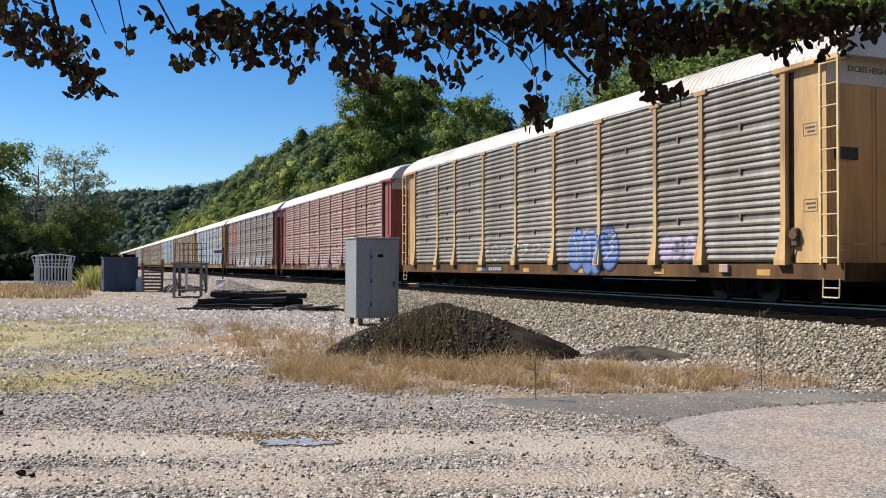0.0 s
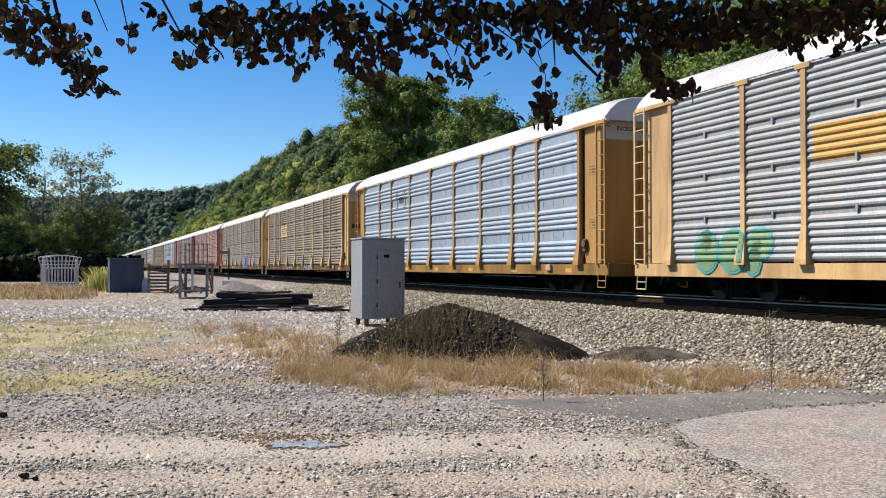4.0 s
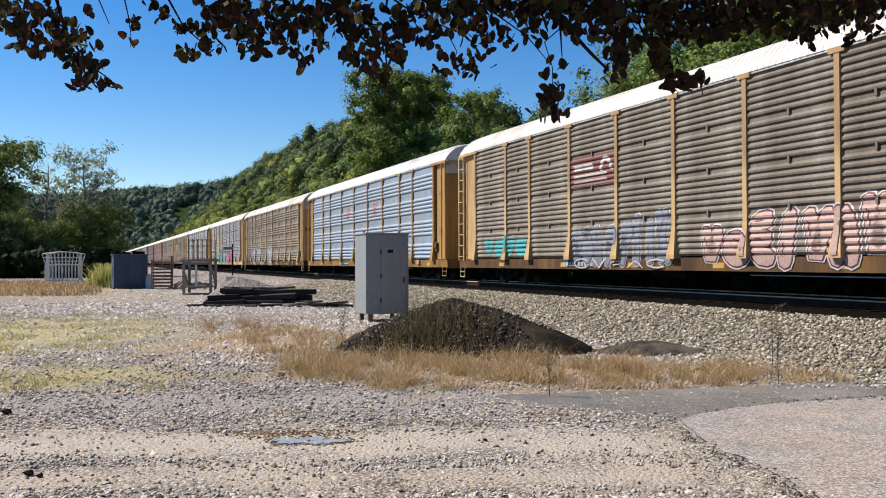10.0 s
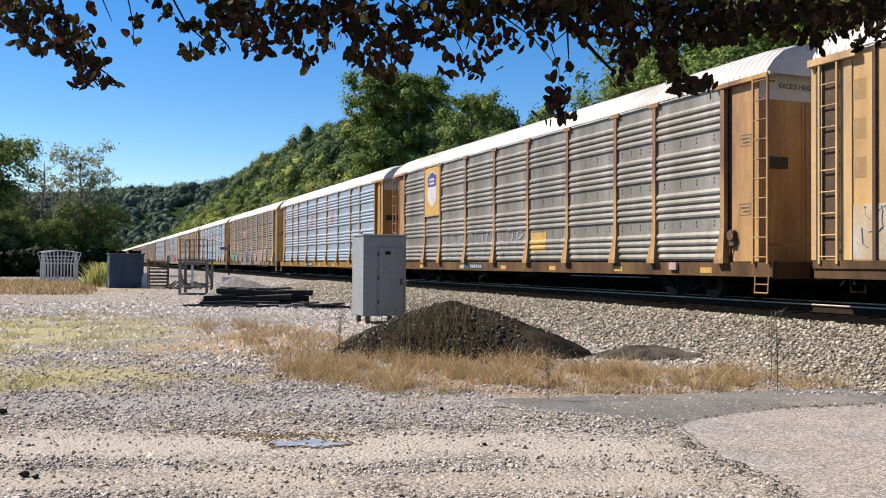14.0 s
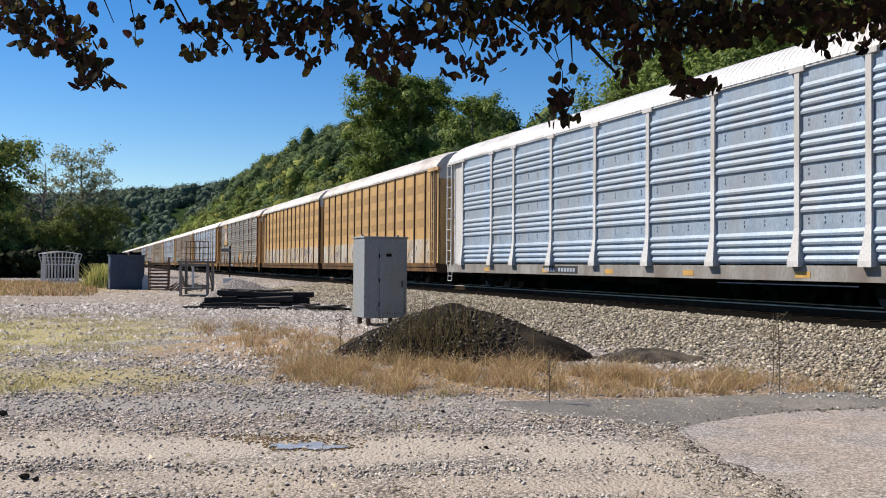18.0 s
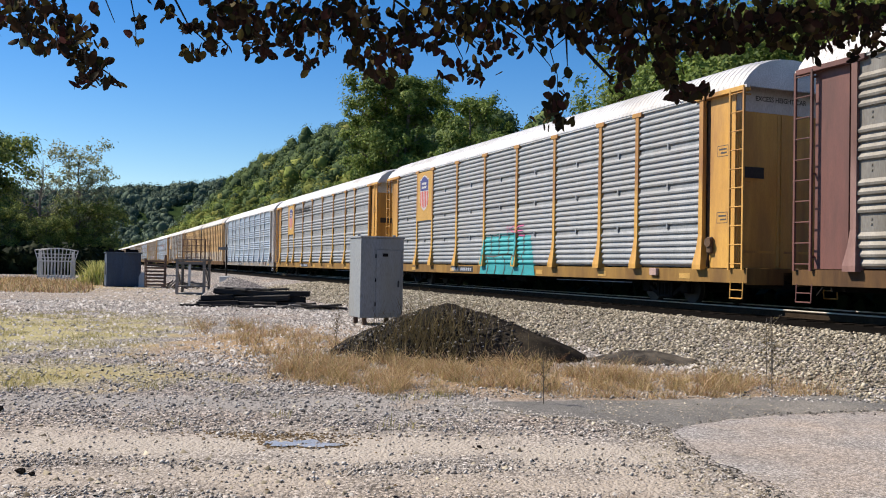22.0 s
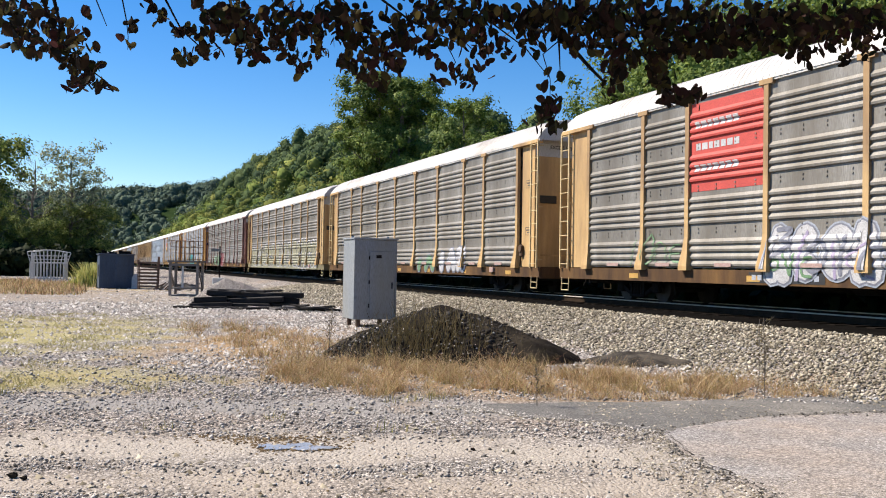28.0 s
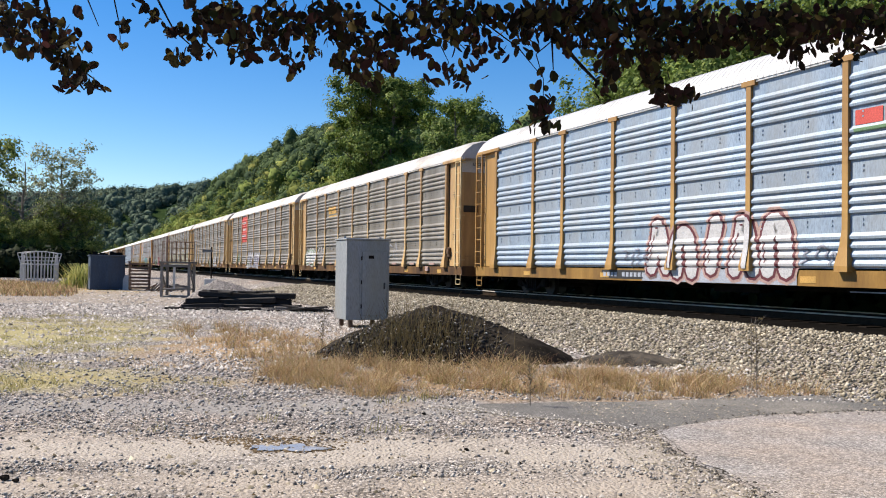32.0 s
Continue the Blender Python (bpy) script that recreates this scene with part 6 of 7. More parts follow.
def wrap(me, material, name, parent, y0=0.006):
    PROFILE_Z, PROFILE_D = PROFILES[bool(parent.get("ribbed"))]
    """Flat paint outlines in x and z laid onto the corrugated side."""
    bm = bmesh.new()
    bm.from_mesh(me)
    bpy.data.meshes.remove(me)
    zs = [v.co.z for v in bm.verts]
    lo, hi = min(zs), max(zs)
    for z in (*PROFILE_Z, 0.955):
        if lo + 0.002 < z < hi - 0.002:
            bmesh.ops.bisect_plane(bm, geom=bm.verts[:] + bm.edges[:] + bm.faces[:], plane_co=(0, 0, z), plane_no=(0, 0, 1))
    for v in bm.verts:
        v.co.y = Y_PANEL + y0 + float(np.interp(v.co.z, PROFILE_Z, PROFILE_D, left=0.05, right=0.0))
    bmesh.ops.recalc_face_normals(bm, faces=bm.faces)
    bm.normal_update()
    if bm.faces and sum(f.normal.y for f in bm.faces) < 0:
        bmesh.ops.reverse_faces(bm, faces=bm.faces)
    return part(name, bm, material, parent)


def text_mesh(text, size, fat=0.0, shear=0.0, wide=1.0):
    cu = bpy.data.curves.new("text", "FONT")
    cu.body, cu.size, cu.offset, cu.shear, cu.align_x = text, size, fat, shear, "CENTER"
    cu.resolution_u = 3
    ob = bpy.data.objects.new("text", cu)
    me = bpy.data.meshes.new_from_object(ob)
    bpy.data.objects.remove(ob)
    # written to be read from the lot: forward is to the reader's left
    me.transform(Matrix(((-wide, 0, 0, 0), (0, 0, 0, 0), (0, 1, 0, 0), (0, 0, 0, 1))))
    return me


def plate_mesh(points):
    me = bpy.data.meshes.new("plate")
    me.from_pydata([(x, 0, z) for x, z in points], [], [tuple(range(len(points)))])
    return me


def lettering(car, text, x, z, size, material, name="lettering", fat=0.0, shear=0.0, wide=1.0, y0=0.006):
    me = text_mesh(text, size, fat, shear, wide)
    me.transform(Matrix.Translation((x, 0, z)))
    return wrap(me, material, name, car, y0)


def patch(car, points, material, name, y0=0.006):
    return wrap(plate_mesh(points), material, name, car, y0)


def rect(x0, x1, z0, z1):
    return [(x0, z0), (x1, z0), (x1, z1), (x0, z1)]


def marks(car, x, material_plate, material_bar, z0=0.64, z1=0.88):
    """The dark plate of reporting marks on the sill, as bars."""
    bm = boxes((x - 1.15, x + 1.15, 1.461, 1.466, z0, z1))
    plate = part("marks_plate", bm, material_plate, car, "dark plate with pale lettering bars")
    for k in (0, 1, 2, 3, 5, 6, 7, 8, 9, 10):
        a = x + 0.98 - k * 0.19
        add("lettering_bar", "lettering_bar", lambda: boxes((-0.065, 0.065, 1.466, 1.469, z0 + 0.06, z1 - 0.06)), material_bar, plate, pose(a, 0, 0))


def autorack(sheet_mat, trim, roof_mat, label, sill=None, unit=False, ribbed=False):
    """A covered car carrier; trim is its frame's paint."""
    car = tagged(new("autorack_car"), label, "freight car", "cars of the train")
    car["ribbed"] = ribbed
    half = 10.45 if unit else 13.55
    posts = POSTS
    post_paint = {M_OXIDE: M_ROSE_BROWN, M_CRIMSON: M_PINK_POST}.get(trim, trim)
    rungs = M_LADDER if trim == M_YELLOW_OLD else trim
    if unit:
        posts = tuple(-10.35 + i * 20.7 / 14 for i in range(15))
    add("underframe", f"underframe{unit}", under_mesh(half), M_IRON, car)
    turned = pose(0, 0, 0, 0, 0, 180)
    for m in (None, turned):
        add("side_sill", f"side_sill{unit}", lambda: boxes((-half, half, 1.38, 1.46, 0.59, 0.93)), sill or (M_SILL_RUST if unit else trim), car, m)
        add("eave_rail", f"eave_rail{unit}", lambda: boxes((-half + 0.05, half - 0.05, 1.38, 1.485, 5.25, 5.32)), roof_mat, car, m)
        if unit:
            add("base_strip", "base_strip", lambda: boxes((-half, half, 1.40, 1.50, 0.80, 0.97)), M_SILL_RUST, car, m)
        for a, b in zip(posts, posts[1:]):
            w = round(b - a, 2)
            mid = pose((a + b) / 2, 0, 0) if m is None else pose(-(a + b) / 2, 0, 0, 0, 0, 180)
            if unit:
                panel = add("side_panel", f"flat_panel{w}", lambda: flat_panel(w), sheet_mat, car, mid)
                if m is None:
                    for z in (2.65, 3.45, 4.25):
                        add("pierced_strip", "pierced_strip", lambda: boxes((-0.5, 0.5, 1.40, 1.414, 0, 0.42)), M_PIERCED, panel, pose(0, 0, z), "darker pierced strip")
            else:
                add("side_panel", f"side_panel{w}{ribbed}", panel_mesh(w, ribbed), sheet_mat, car, mid)
        for x in posts:
            mm = pose(x, 0, 0) if m is None else pose(-x, 0, 0, 0, 0, 180)
            add("side_post", f"side_post{unit}", (lambda: boxes((-0.04, 0.04, 1.38, 1.47, 0.93, 5.27))) if unit else post_mesh, post_paint, car, mm)
    add("roof", f"roof{unit}", roof_mesh(20.9 if unit else 26.8), roof_mat, car)
    for s in (1, -1):
        end = half + 0.02
        turn = 0 if s > 0 else 180
        x_end = s * (12.98 if not unit else half - 0.06)
        end_paint = M_YELLOW_OLD if unit else trim
        for key, flip_y in (("a", 1), ("b", -1)):
            door = add("end_door", f"end_door_{key}", (lambda q=flip_y: moved(end_door_mesh(), Matrix.Diagonal((1, q, 1, 1)))), end_paint, car, pose(x_end, 0, 0, 0, 0, turn))
            add("edge_strip", "door_edge", lambda: boxes((0.025, 0.05, -0.045, 0.045, 1.0, 4.74), bevel=0.006), end_paint, door, pose(0, flip_y * 0.06, 0))
            add("edge_strip", "door_edge", lambda: boxes((0.025, 0.05, -0.045, 0.045, 1.0, 4.74), bevel=0.006), end_paint, door, pose(0, flip_y * 1.22, 0))
            add("crossbar", "door_bar", lambda: boxes((0.025, 0.045, -0.5, 0.5, -0.03, 0.03)), end_paint, door, pose(0, flip_y * 0.64, 1.35))
        gable = add("end_gable", "end_gable", end_gable_mesh, M_WHITE_PAINT, car, pose(x_end, 0, 0, 0, 0, turn), "white band above the end door")
        add("end_sill", "end_sill", buffer_beam_mesh, sill or trim, car, pose(s * (half - 0.12), 0, 0, 0, 0, turn))
        add("coupler", "coupler", coupler_mesh, M_IRON, car, pose(s * (half - 0.05), 0, 0, 0, 0, turn))
        if not unit and s < 0:
            me = text_mesh("EXCESS HEIGHT CAR", 0.17, 0.004)
            me.transform(Matrix.Translation((0, 0, 5.06)))
            words = part("lettering", me, None, gable)
            words.data.materials.append(P_STENCIL)
            words.matrix_basis = pose(0.042, 0, 0, 0, 0, -90)
        if not unit:
            for side in (1, -1):
                flip = pose(0, 0, 0) if side > 0 else Matrix.Diagonal((1, -1, 1, 1))
                mirror = Matrix.Diagonal((s, 1, 1, 1))
                # the slot's dark brown is the shade beside the post, put into colour
                for kind_name, builder, mat in (("corner_wall", corner_mesh, trim), ("corner_slot", slot_mesh, M_RUST_SHADE), ("eave_beam", beam_mesh, trim)):
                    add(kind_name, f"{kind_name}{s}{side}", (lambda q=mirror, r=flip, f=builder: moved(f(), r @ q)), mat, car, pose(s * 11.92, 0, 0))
                add("ladder", f"ladder{side}", (lambda r=flip: moved(ladder_mesh(), r)), rungs, car, pose(s * 13.21, 0, 0))
                add("step", f"step{side}", (lambda r=flip: moved(stirrup_mesh(), r)), rungs, car, pose(s * 13.2, 0, 0))
        bogie(car, s * (half - 3.75))
    return car


def moved(bm, m):
    bm.transform(m)
    bmesh.ops.recalc_face_normals(bm, faces=bm.faces)
    return bm


def flat_panel(w):
    """A smooth panel."""
    bm = boxes((-w / 2, w / 2, 1.36, 1.41, 0.95, 5.27))
    return bm


# dark rust of posts and brake gear; painted shade in corner slots and ladder bays
M_RUST_SHADE = surface("dark_rust_and_shade", (0.06, 0.035, 0.02), (0.10, 0.06, 0.035), 3, 0.9, 0, 0.2, 40)
M_PIERCED = surface("pierced_sheet", (0.25, 0.155, 0.062), (0.34, 0.22, 0.092), 3, 0.7, 0, 0.2, 60)
M_RUST_POST = surface("rust_orange_paint", (0.36, 0.20, 0.075), (0.46, 0.28, 0.11), 2.0, 0.6, 0.0, 0.08, 50, STREAK, (0.13, 0.065, 0.04), 0.4, 0.06, grit=0.2)
P_DIM = plain_paint("dull_silver_spray", (0.34, 0.36, 0.40))
P_PALE = plain_paint("pale_olive_spray", (0.46, 0.46, 0.38))
M_LADDER = surface("cream_ladder_paint", (0.50, 0.38, 0.19), (0.62, 0.50, 0.29), 3, 0.6, 0, 0.05, 40, dirt=(0.3, 0.18, 0.08), dirt_amount=0.25)
M_BAND = surface("pale_sprayed_band", (0.30, 0.27, 0.22), (0.46, 0.44, 0.40), 1.8, 0.7, 0.0, 0.06, 40, (1, 1, 0.5), (0.36, 0.235, 0.10), 0.45)
CARS = []
KINDS = {
    "dull": (M_DULL, M_YELLOW_OLD, M_ROOF_DIRTY, "weathered grey corrugated autorack car with faded yellow posts", M_SILL_RUST),
    "brown": (M_BROWN, M_YELLOW_OLD, M_ROOF_DIRTY, "soiled brown corrugated autorack car with faded yellow posts", M_SILL_RUST),
    "clean": (M_CLEAN, M_YELLOW, M_ROOF, "silvery blue corrugated autorack car with yellow posts", M_SILL_YELLOW),
    "white": (M_WHITE_SHEET, M_YELLOW_OLD, M_ROOF, "whitish corrugated autorack car with bright graffiti", None),
    "allwhite": (M_CLEAN, M_WHITE_PAINT, M_ROOF, "silvery autorack car with white posts and white ladders", M_SILL_GREY),
    "red": (M_RUSTY, M_CRIMSON, M_ROOF, "grey rust-tinged autorack car with faded crimson posts and ends", M_SILL_RUST),
    "greyred": (M_DULL, M_OXIDE, M_ROOF, "grey autorack car with oxide red ends and a small red sign", M_SILL_RUST),
    "oxide": (M_DULL, M_OXIDE, M_ROOF_DIRTY, "soiled grey autorack car with oxide red posts and graffiti", M_SILL_RUST),
    "rustybrown": (M_DULL, M_RUST_POST, M_ROOF_DIRTY, "soiled brown autorack car with orange posts and a shield sign", M_SILL_RUST),
    "orange": (M_WHITE_SHEET, M_ORANGE, M_ROOF, "bright silver autorack car with orange-yellow posts and a shield sign", M_SILL_YELLOW),
    "olive": (M_DULL, M_YELLOW_OLD, M_ROOF_DIRTY, "grey autorack car covered with long olive graffiti", M_SILL_OLIVE),
    "unit": (M_UNIT, M_RUST_SHADE, M_ROOF_DIRTY, "orange flat-sided car carrier unit with a pale sprayed band", None),
}
# kinds from the head of the train backwards; a star marks sheets ribbed all over
ORDER = ["dull", "brown", "dull", "red", "clean", "brown", "dull", "clean", "brown", "clean", "greyred", "red*",
         "dull*", "brown*", "clean", "white*", "brown", "clean", "brown*", "clean", "rustybrown",
         "unit", "unit", "allwhite", "orange", "orange*", "oxide", "olive", "dull", "dull", "dull", "clean"]


FORMS = {
    "arch": [[(0, 0), (0, 0.7), (0.5, 1.05), (1, 0.7), (1, 0)]],
    "hook": [[(1, 0.8), (0.55, 1), (0, 0.72), (0, 0.28), (0.5, 0), (1, 0.18)]],
    "stem": [[(0.42, 0), (0.4, 0.5), (0.6, 1)]],
    "loop": [[(0.5, 1), (0.05, 0.75), (0.05, 0.25), (0.5, 0), (0.95, 0.25), (0.95, 0.75), (0.5, 1)]],
    "fall": [[(0, 1), (0.35, 0.45), (0.5, 0), (0.65, 0.45), (1, 1)]],
    "bolt": [[(0.1, 0.95), (1, 1), (0.2, 0.5), (0.95, 0.45), (0.1, 0)]],
    "fork": [[(0.1, 1), (0.1, 0)], [(1, 1), (0.2, 0.5), (1, 0)]],
    "flag": [[(0.1, 0), (0.1, 0.95), (0.8, 1), (0.95, 0.7), (0.3, 0.5)]],
    "legs": [[(0, 0), (0.4, 1)], [(0.4, 1), (0.6, 1), (1, 0)]],
    "step": [[(0.9, 1), (0.1, 0.95), (0.1, 0.05), (1, 0)], [(0.1, 0.5), (0.8, 0.5)]],
}


def ribbon(points, r):
    """A sprayed stroke as a run of quads with rounded ends."""
    pts = [Vector(q) for q in points]
    for _ in range(2):                  # cut the corners
        pts = [pts[0]] + [q for a, b in zip(pts, pts[1:]) for q in (a.lerp(b, 0.25), a.lerp(b, 0.75))] + [pts[-1]]
    out, last = [], None
    for k, q in enumerate(pts):
        d = (pts[min(k + 1, len(pts) - 1)] - pts[max(k - 1, 0)])
        d = d.normalized() if d.length > 1e-6 else Vector((1, 0))
        n = Vector((-d.y, d.x)) * r
        if last:
            out.append([last[0], last[1], q - n, q + n])
        else:
            out.append([q + n] + [q + n * math.cos(c) - d * r * math.sin(c) for c in (0.8, 1.57, 2.34)] + [q - n])
        last = (q + n, q - n)
        if k == len(pts) - 1:
            out.append([q - n] + [q - n * math.cos(c) + d * r * math.sin(c) for c in (0.8, 1.57, 2.34)] + [q + n])
    return out


def post_front(z):
    return float(np.interp(z, (0.97, 1.02, 1.4, 1.75), (1.61, 1.61, 1.54, 1.50)))


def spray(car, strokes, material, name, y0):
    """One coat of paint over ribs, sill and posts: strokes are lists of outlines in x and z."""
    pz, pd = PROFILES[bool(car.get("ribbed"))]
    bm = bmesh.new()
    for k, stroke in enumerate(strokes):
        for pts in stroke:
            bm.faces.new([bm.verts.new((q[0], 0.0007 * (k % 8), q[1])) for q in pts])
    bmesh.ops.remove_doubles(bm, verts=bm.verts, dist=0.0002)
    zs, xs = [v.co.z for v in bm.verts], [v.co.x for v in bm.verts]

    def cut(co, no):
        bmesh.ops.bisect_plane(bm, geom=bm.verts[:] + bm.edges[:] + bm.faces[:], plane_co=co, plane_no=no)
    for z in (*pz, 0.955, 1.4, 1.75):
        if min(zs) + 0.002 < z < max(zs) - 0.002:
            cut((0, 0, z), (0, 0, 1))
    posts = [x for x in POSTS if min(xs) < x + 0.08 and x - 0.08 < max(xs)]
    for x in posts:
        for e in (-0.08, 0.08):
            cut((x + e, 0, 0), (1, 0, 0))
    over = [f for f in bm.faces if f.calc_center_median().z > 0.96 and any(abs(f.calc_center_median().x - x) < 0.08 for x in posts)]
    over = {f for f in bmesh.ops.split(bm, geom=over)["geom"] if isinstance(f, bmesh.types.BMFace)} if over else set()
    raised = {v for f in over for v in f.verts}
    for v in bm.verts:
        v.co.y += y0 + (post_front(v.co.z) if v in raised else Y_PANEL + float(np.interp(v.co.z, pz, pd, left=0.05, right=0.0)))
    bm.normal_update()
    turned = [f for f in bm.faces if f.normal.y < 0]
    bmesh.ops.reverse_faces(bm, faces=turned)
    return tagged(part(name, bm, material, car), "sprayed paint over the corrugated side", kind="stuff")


def bubbles(car, x0, x1, z0, z1, fill, edge, seed, count=None, inner=True, line=0.065, glow=None, forms=None, fat=0.24):
    """Sprayed throw-up: fat rounded strokes with an outline, a halo where given and thin inner lines."""
    r = random.Random(seed)
    n = len(forms) if forms else count or max(2, int((x0 - x1) / 0.85))
    step = (x0 - x1) / n
    rad = min(fat * step, 0.22 * (z1 - z0), 0.27)
    halo, dark, body, fine = [], [], [], []
    for k in range(n):
        form = FORMS[forms[k] if forms else r.choice(sorted(FORMS))]
        w, h = step * r.uniform(0.9, 1.08) - 2 * rad, (z1 - z0) * r.uniform(0.9 if forms else 0.82, 1.0) - 2 * rad
        xa, za, lean = x0 - step * k - rad, z0 + rad + r.uniform(0, 0.08) * (z1 - z0), r.uniform(-0.1, 0.12)
        for line_pts in form:
            q = [(xa - u * max(w, 0.05) - lean * v * h, za + v * h) for u, v in line_pts]
            halo.append(ribbon(q, rad + line * 2.0))
            dark.append(ribbon(q, rad + line))
            body.append(ribbon(q, rad))
            if inner:
                a, b = Vector(q[0]), Vector(q[1])
                fine.append(ribbon([a.lerp(b, 0.2) + Vector((rad * 0.45, 0)), a.lerp(b, 0.8) + Vector((rad * 0.45, 0))], 0.02))
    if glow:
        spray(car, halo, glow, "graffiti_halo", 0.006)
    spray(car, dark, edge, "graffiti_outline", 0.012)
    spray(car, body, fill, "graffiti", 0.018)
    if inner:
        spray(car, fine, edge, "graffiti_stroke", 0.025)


def tag(car, x0, x1, z0, z1, colour, seed, count=14, r=0.022):
    """Thin sprayed scrawl in a row."""
    g = random.Random(seed)
    n = max(2, count // 4)
    step, strokes = (x0 - x1) / n, []
    for k in range(n):
        h = (z1 - z0) * g.uniform(0.45, 0.95)
        za, xa, lean = z0 + g.uniform(0, 1) * (z1 - z0 - h), x0 - step * (k + g.uniform(0, 0.2)), g.uniform(-0.15, 0.25)
        for line_pts in FORMS[g.choice(sorted(FORMS))]:
            strokes.append(ribbon([(xa - u * step * 0.75 - lean * v * h, za + v * h) for u, v in line_pts], r * g.uniform(0.8, 1.3)))
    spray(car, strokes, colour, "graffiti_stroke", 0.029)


def bars(car, x0, x1, rows, material, h, name="lettering_bar", gap=0.08, words=(0.6, 0.4)):
    """Writing that cannot be made out, as plain bars."""
    for z in rows:
        x = x0
        for w in words:
            e = x - (x0 - x1) * w + gap
            patch(car, rect(e, x, z, z + h), material, name, 0.012)
            x = e - gap


def flat_patch(car, points, material, name, y0):
    """A thin plate screwed over the ribs."""
    me = plate_mesh([(x, z) for x, z in points])
    me.transform(Matrix.Translation((0, Y_PANEL + 0.058 + y0, 0)))
    me.materials.append(material)
    return part(name, me, None, car)


def shield(car, x, z0, z1, sign=True, stripes=True):
    """A yellow sheet with a shield in blue, white and red, without words."""
    flat_patch(car, rect(7.12, 8.93, z0, z1), P_SIGN_YELLOW if sign else M_ORANGE, "sign_sheet", 0.02)
    cz, w = z1 - 0.95, 0.52
    outline = [(-1, 0.75), (-0.75, 0.72), (-0.45, 0.86), (0, 0.95), (0.45, 0.86), (0.75, 0.72), (1, 0.75), (0.9, 0.3), (1, -0.3), (0.8, -0.7), (0.35, -0.92), (0, -1.02), (-0.35, -0.92), (-0.8, -0.7), (-1, -0.3), (-0.9, 0.3)]
    flat_patch(car, [(x + a * w * 1.1, cz + b * 0.84) for a, b in outline], P_WHITE, "shield", 0.026)
    top = [(-1, 0.75), (-0.75, 0.72), (-0.45, 0.86), (0, 0.95), (0.45, 0.86), (0.75, 0.72), (1, 0.75), (0.92, 0.1), (-0.92, 0.1)]
    flat_patch(car, [(x + a * w, cz + b * 0.78) for a, b in top], P_SHIELD_BLUE, "shield_band", 0.032)
    for z in (0.28, 0.5):
        flat_patch(car, rect(x - 0.3, x + 0.3, cz + z * 0.78 - 0.04, cz + z * 0.78 + 0.06), P_WHITE, "lettering_bar", 0.038)
    if stripes:
        for k in range(5):
            a = -0.8 + 0.4 * k
            lo = -0.72 - 0.2 * (1 - abs(a))
            flat_patch(car, rect(x + (a - 0.11) * w, x + (a + 0.11) * w, cz + lo * 0.8, cz + 0.06 * 0.8), P_SIGN_RED, "shield_stripe", 0.032)


def reflectors(car, material=None):
    for x in (-11.2, -7.2, -3.2, 0.6, 4.6, 9.4):
        add("reflector", "reflector", lambda: boxes((-0.22, 0.22, 1.46, 1.468, 0.66, 0.80)), material or P_SIGN_YELLOW, car, pose(x, 0, 0))
    add("bracket", "bracket", lambda: boxes((-0.16, 0.16, 1.44, 1.54, 0.72, 0.92), bevel=0.01), P_ROSE, car, pose(-9.9, 0, 0), "pale bracket on the sill")


def handbrake(car, trim):
    b = add("brake_gear", "brake_gear", lambda: rod(rod(boxes((-0.10, 0.10, 1.38, 1.48, 1.3, 1.72), bevel=0.03), (0, 1.48, 1.58), (0, 1.51, 1.58), 0.12, seg=14), (0.05, 1.44, 1.3), (0.12, 1.42, 0.97), 0.02, seg=6), M_RUST_SHADE, car, pose(-12.15, 0, 0), "dark brake gear beside the end post")


def stencil_mesh():
    """A thin painted frame in one piece."""
    bm = bmesh.new()
    rings = [[bm.verts.new((sx * w, 1.384, 0.1375 + sz * h)) for sx, sz in ((-1, -1), (1, -1), (1, 1), (-1, 1))] for w, h in ((0.2, 0.1375), (0.185, 0.1225))]
    for k in range(4):
        j = (k + 1) % 4
        bm.faces.new((rings[0][k], rings[0][j], rings[1][j], rings[1][k]))
    return bm


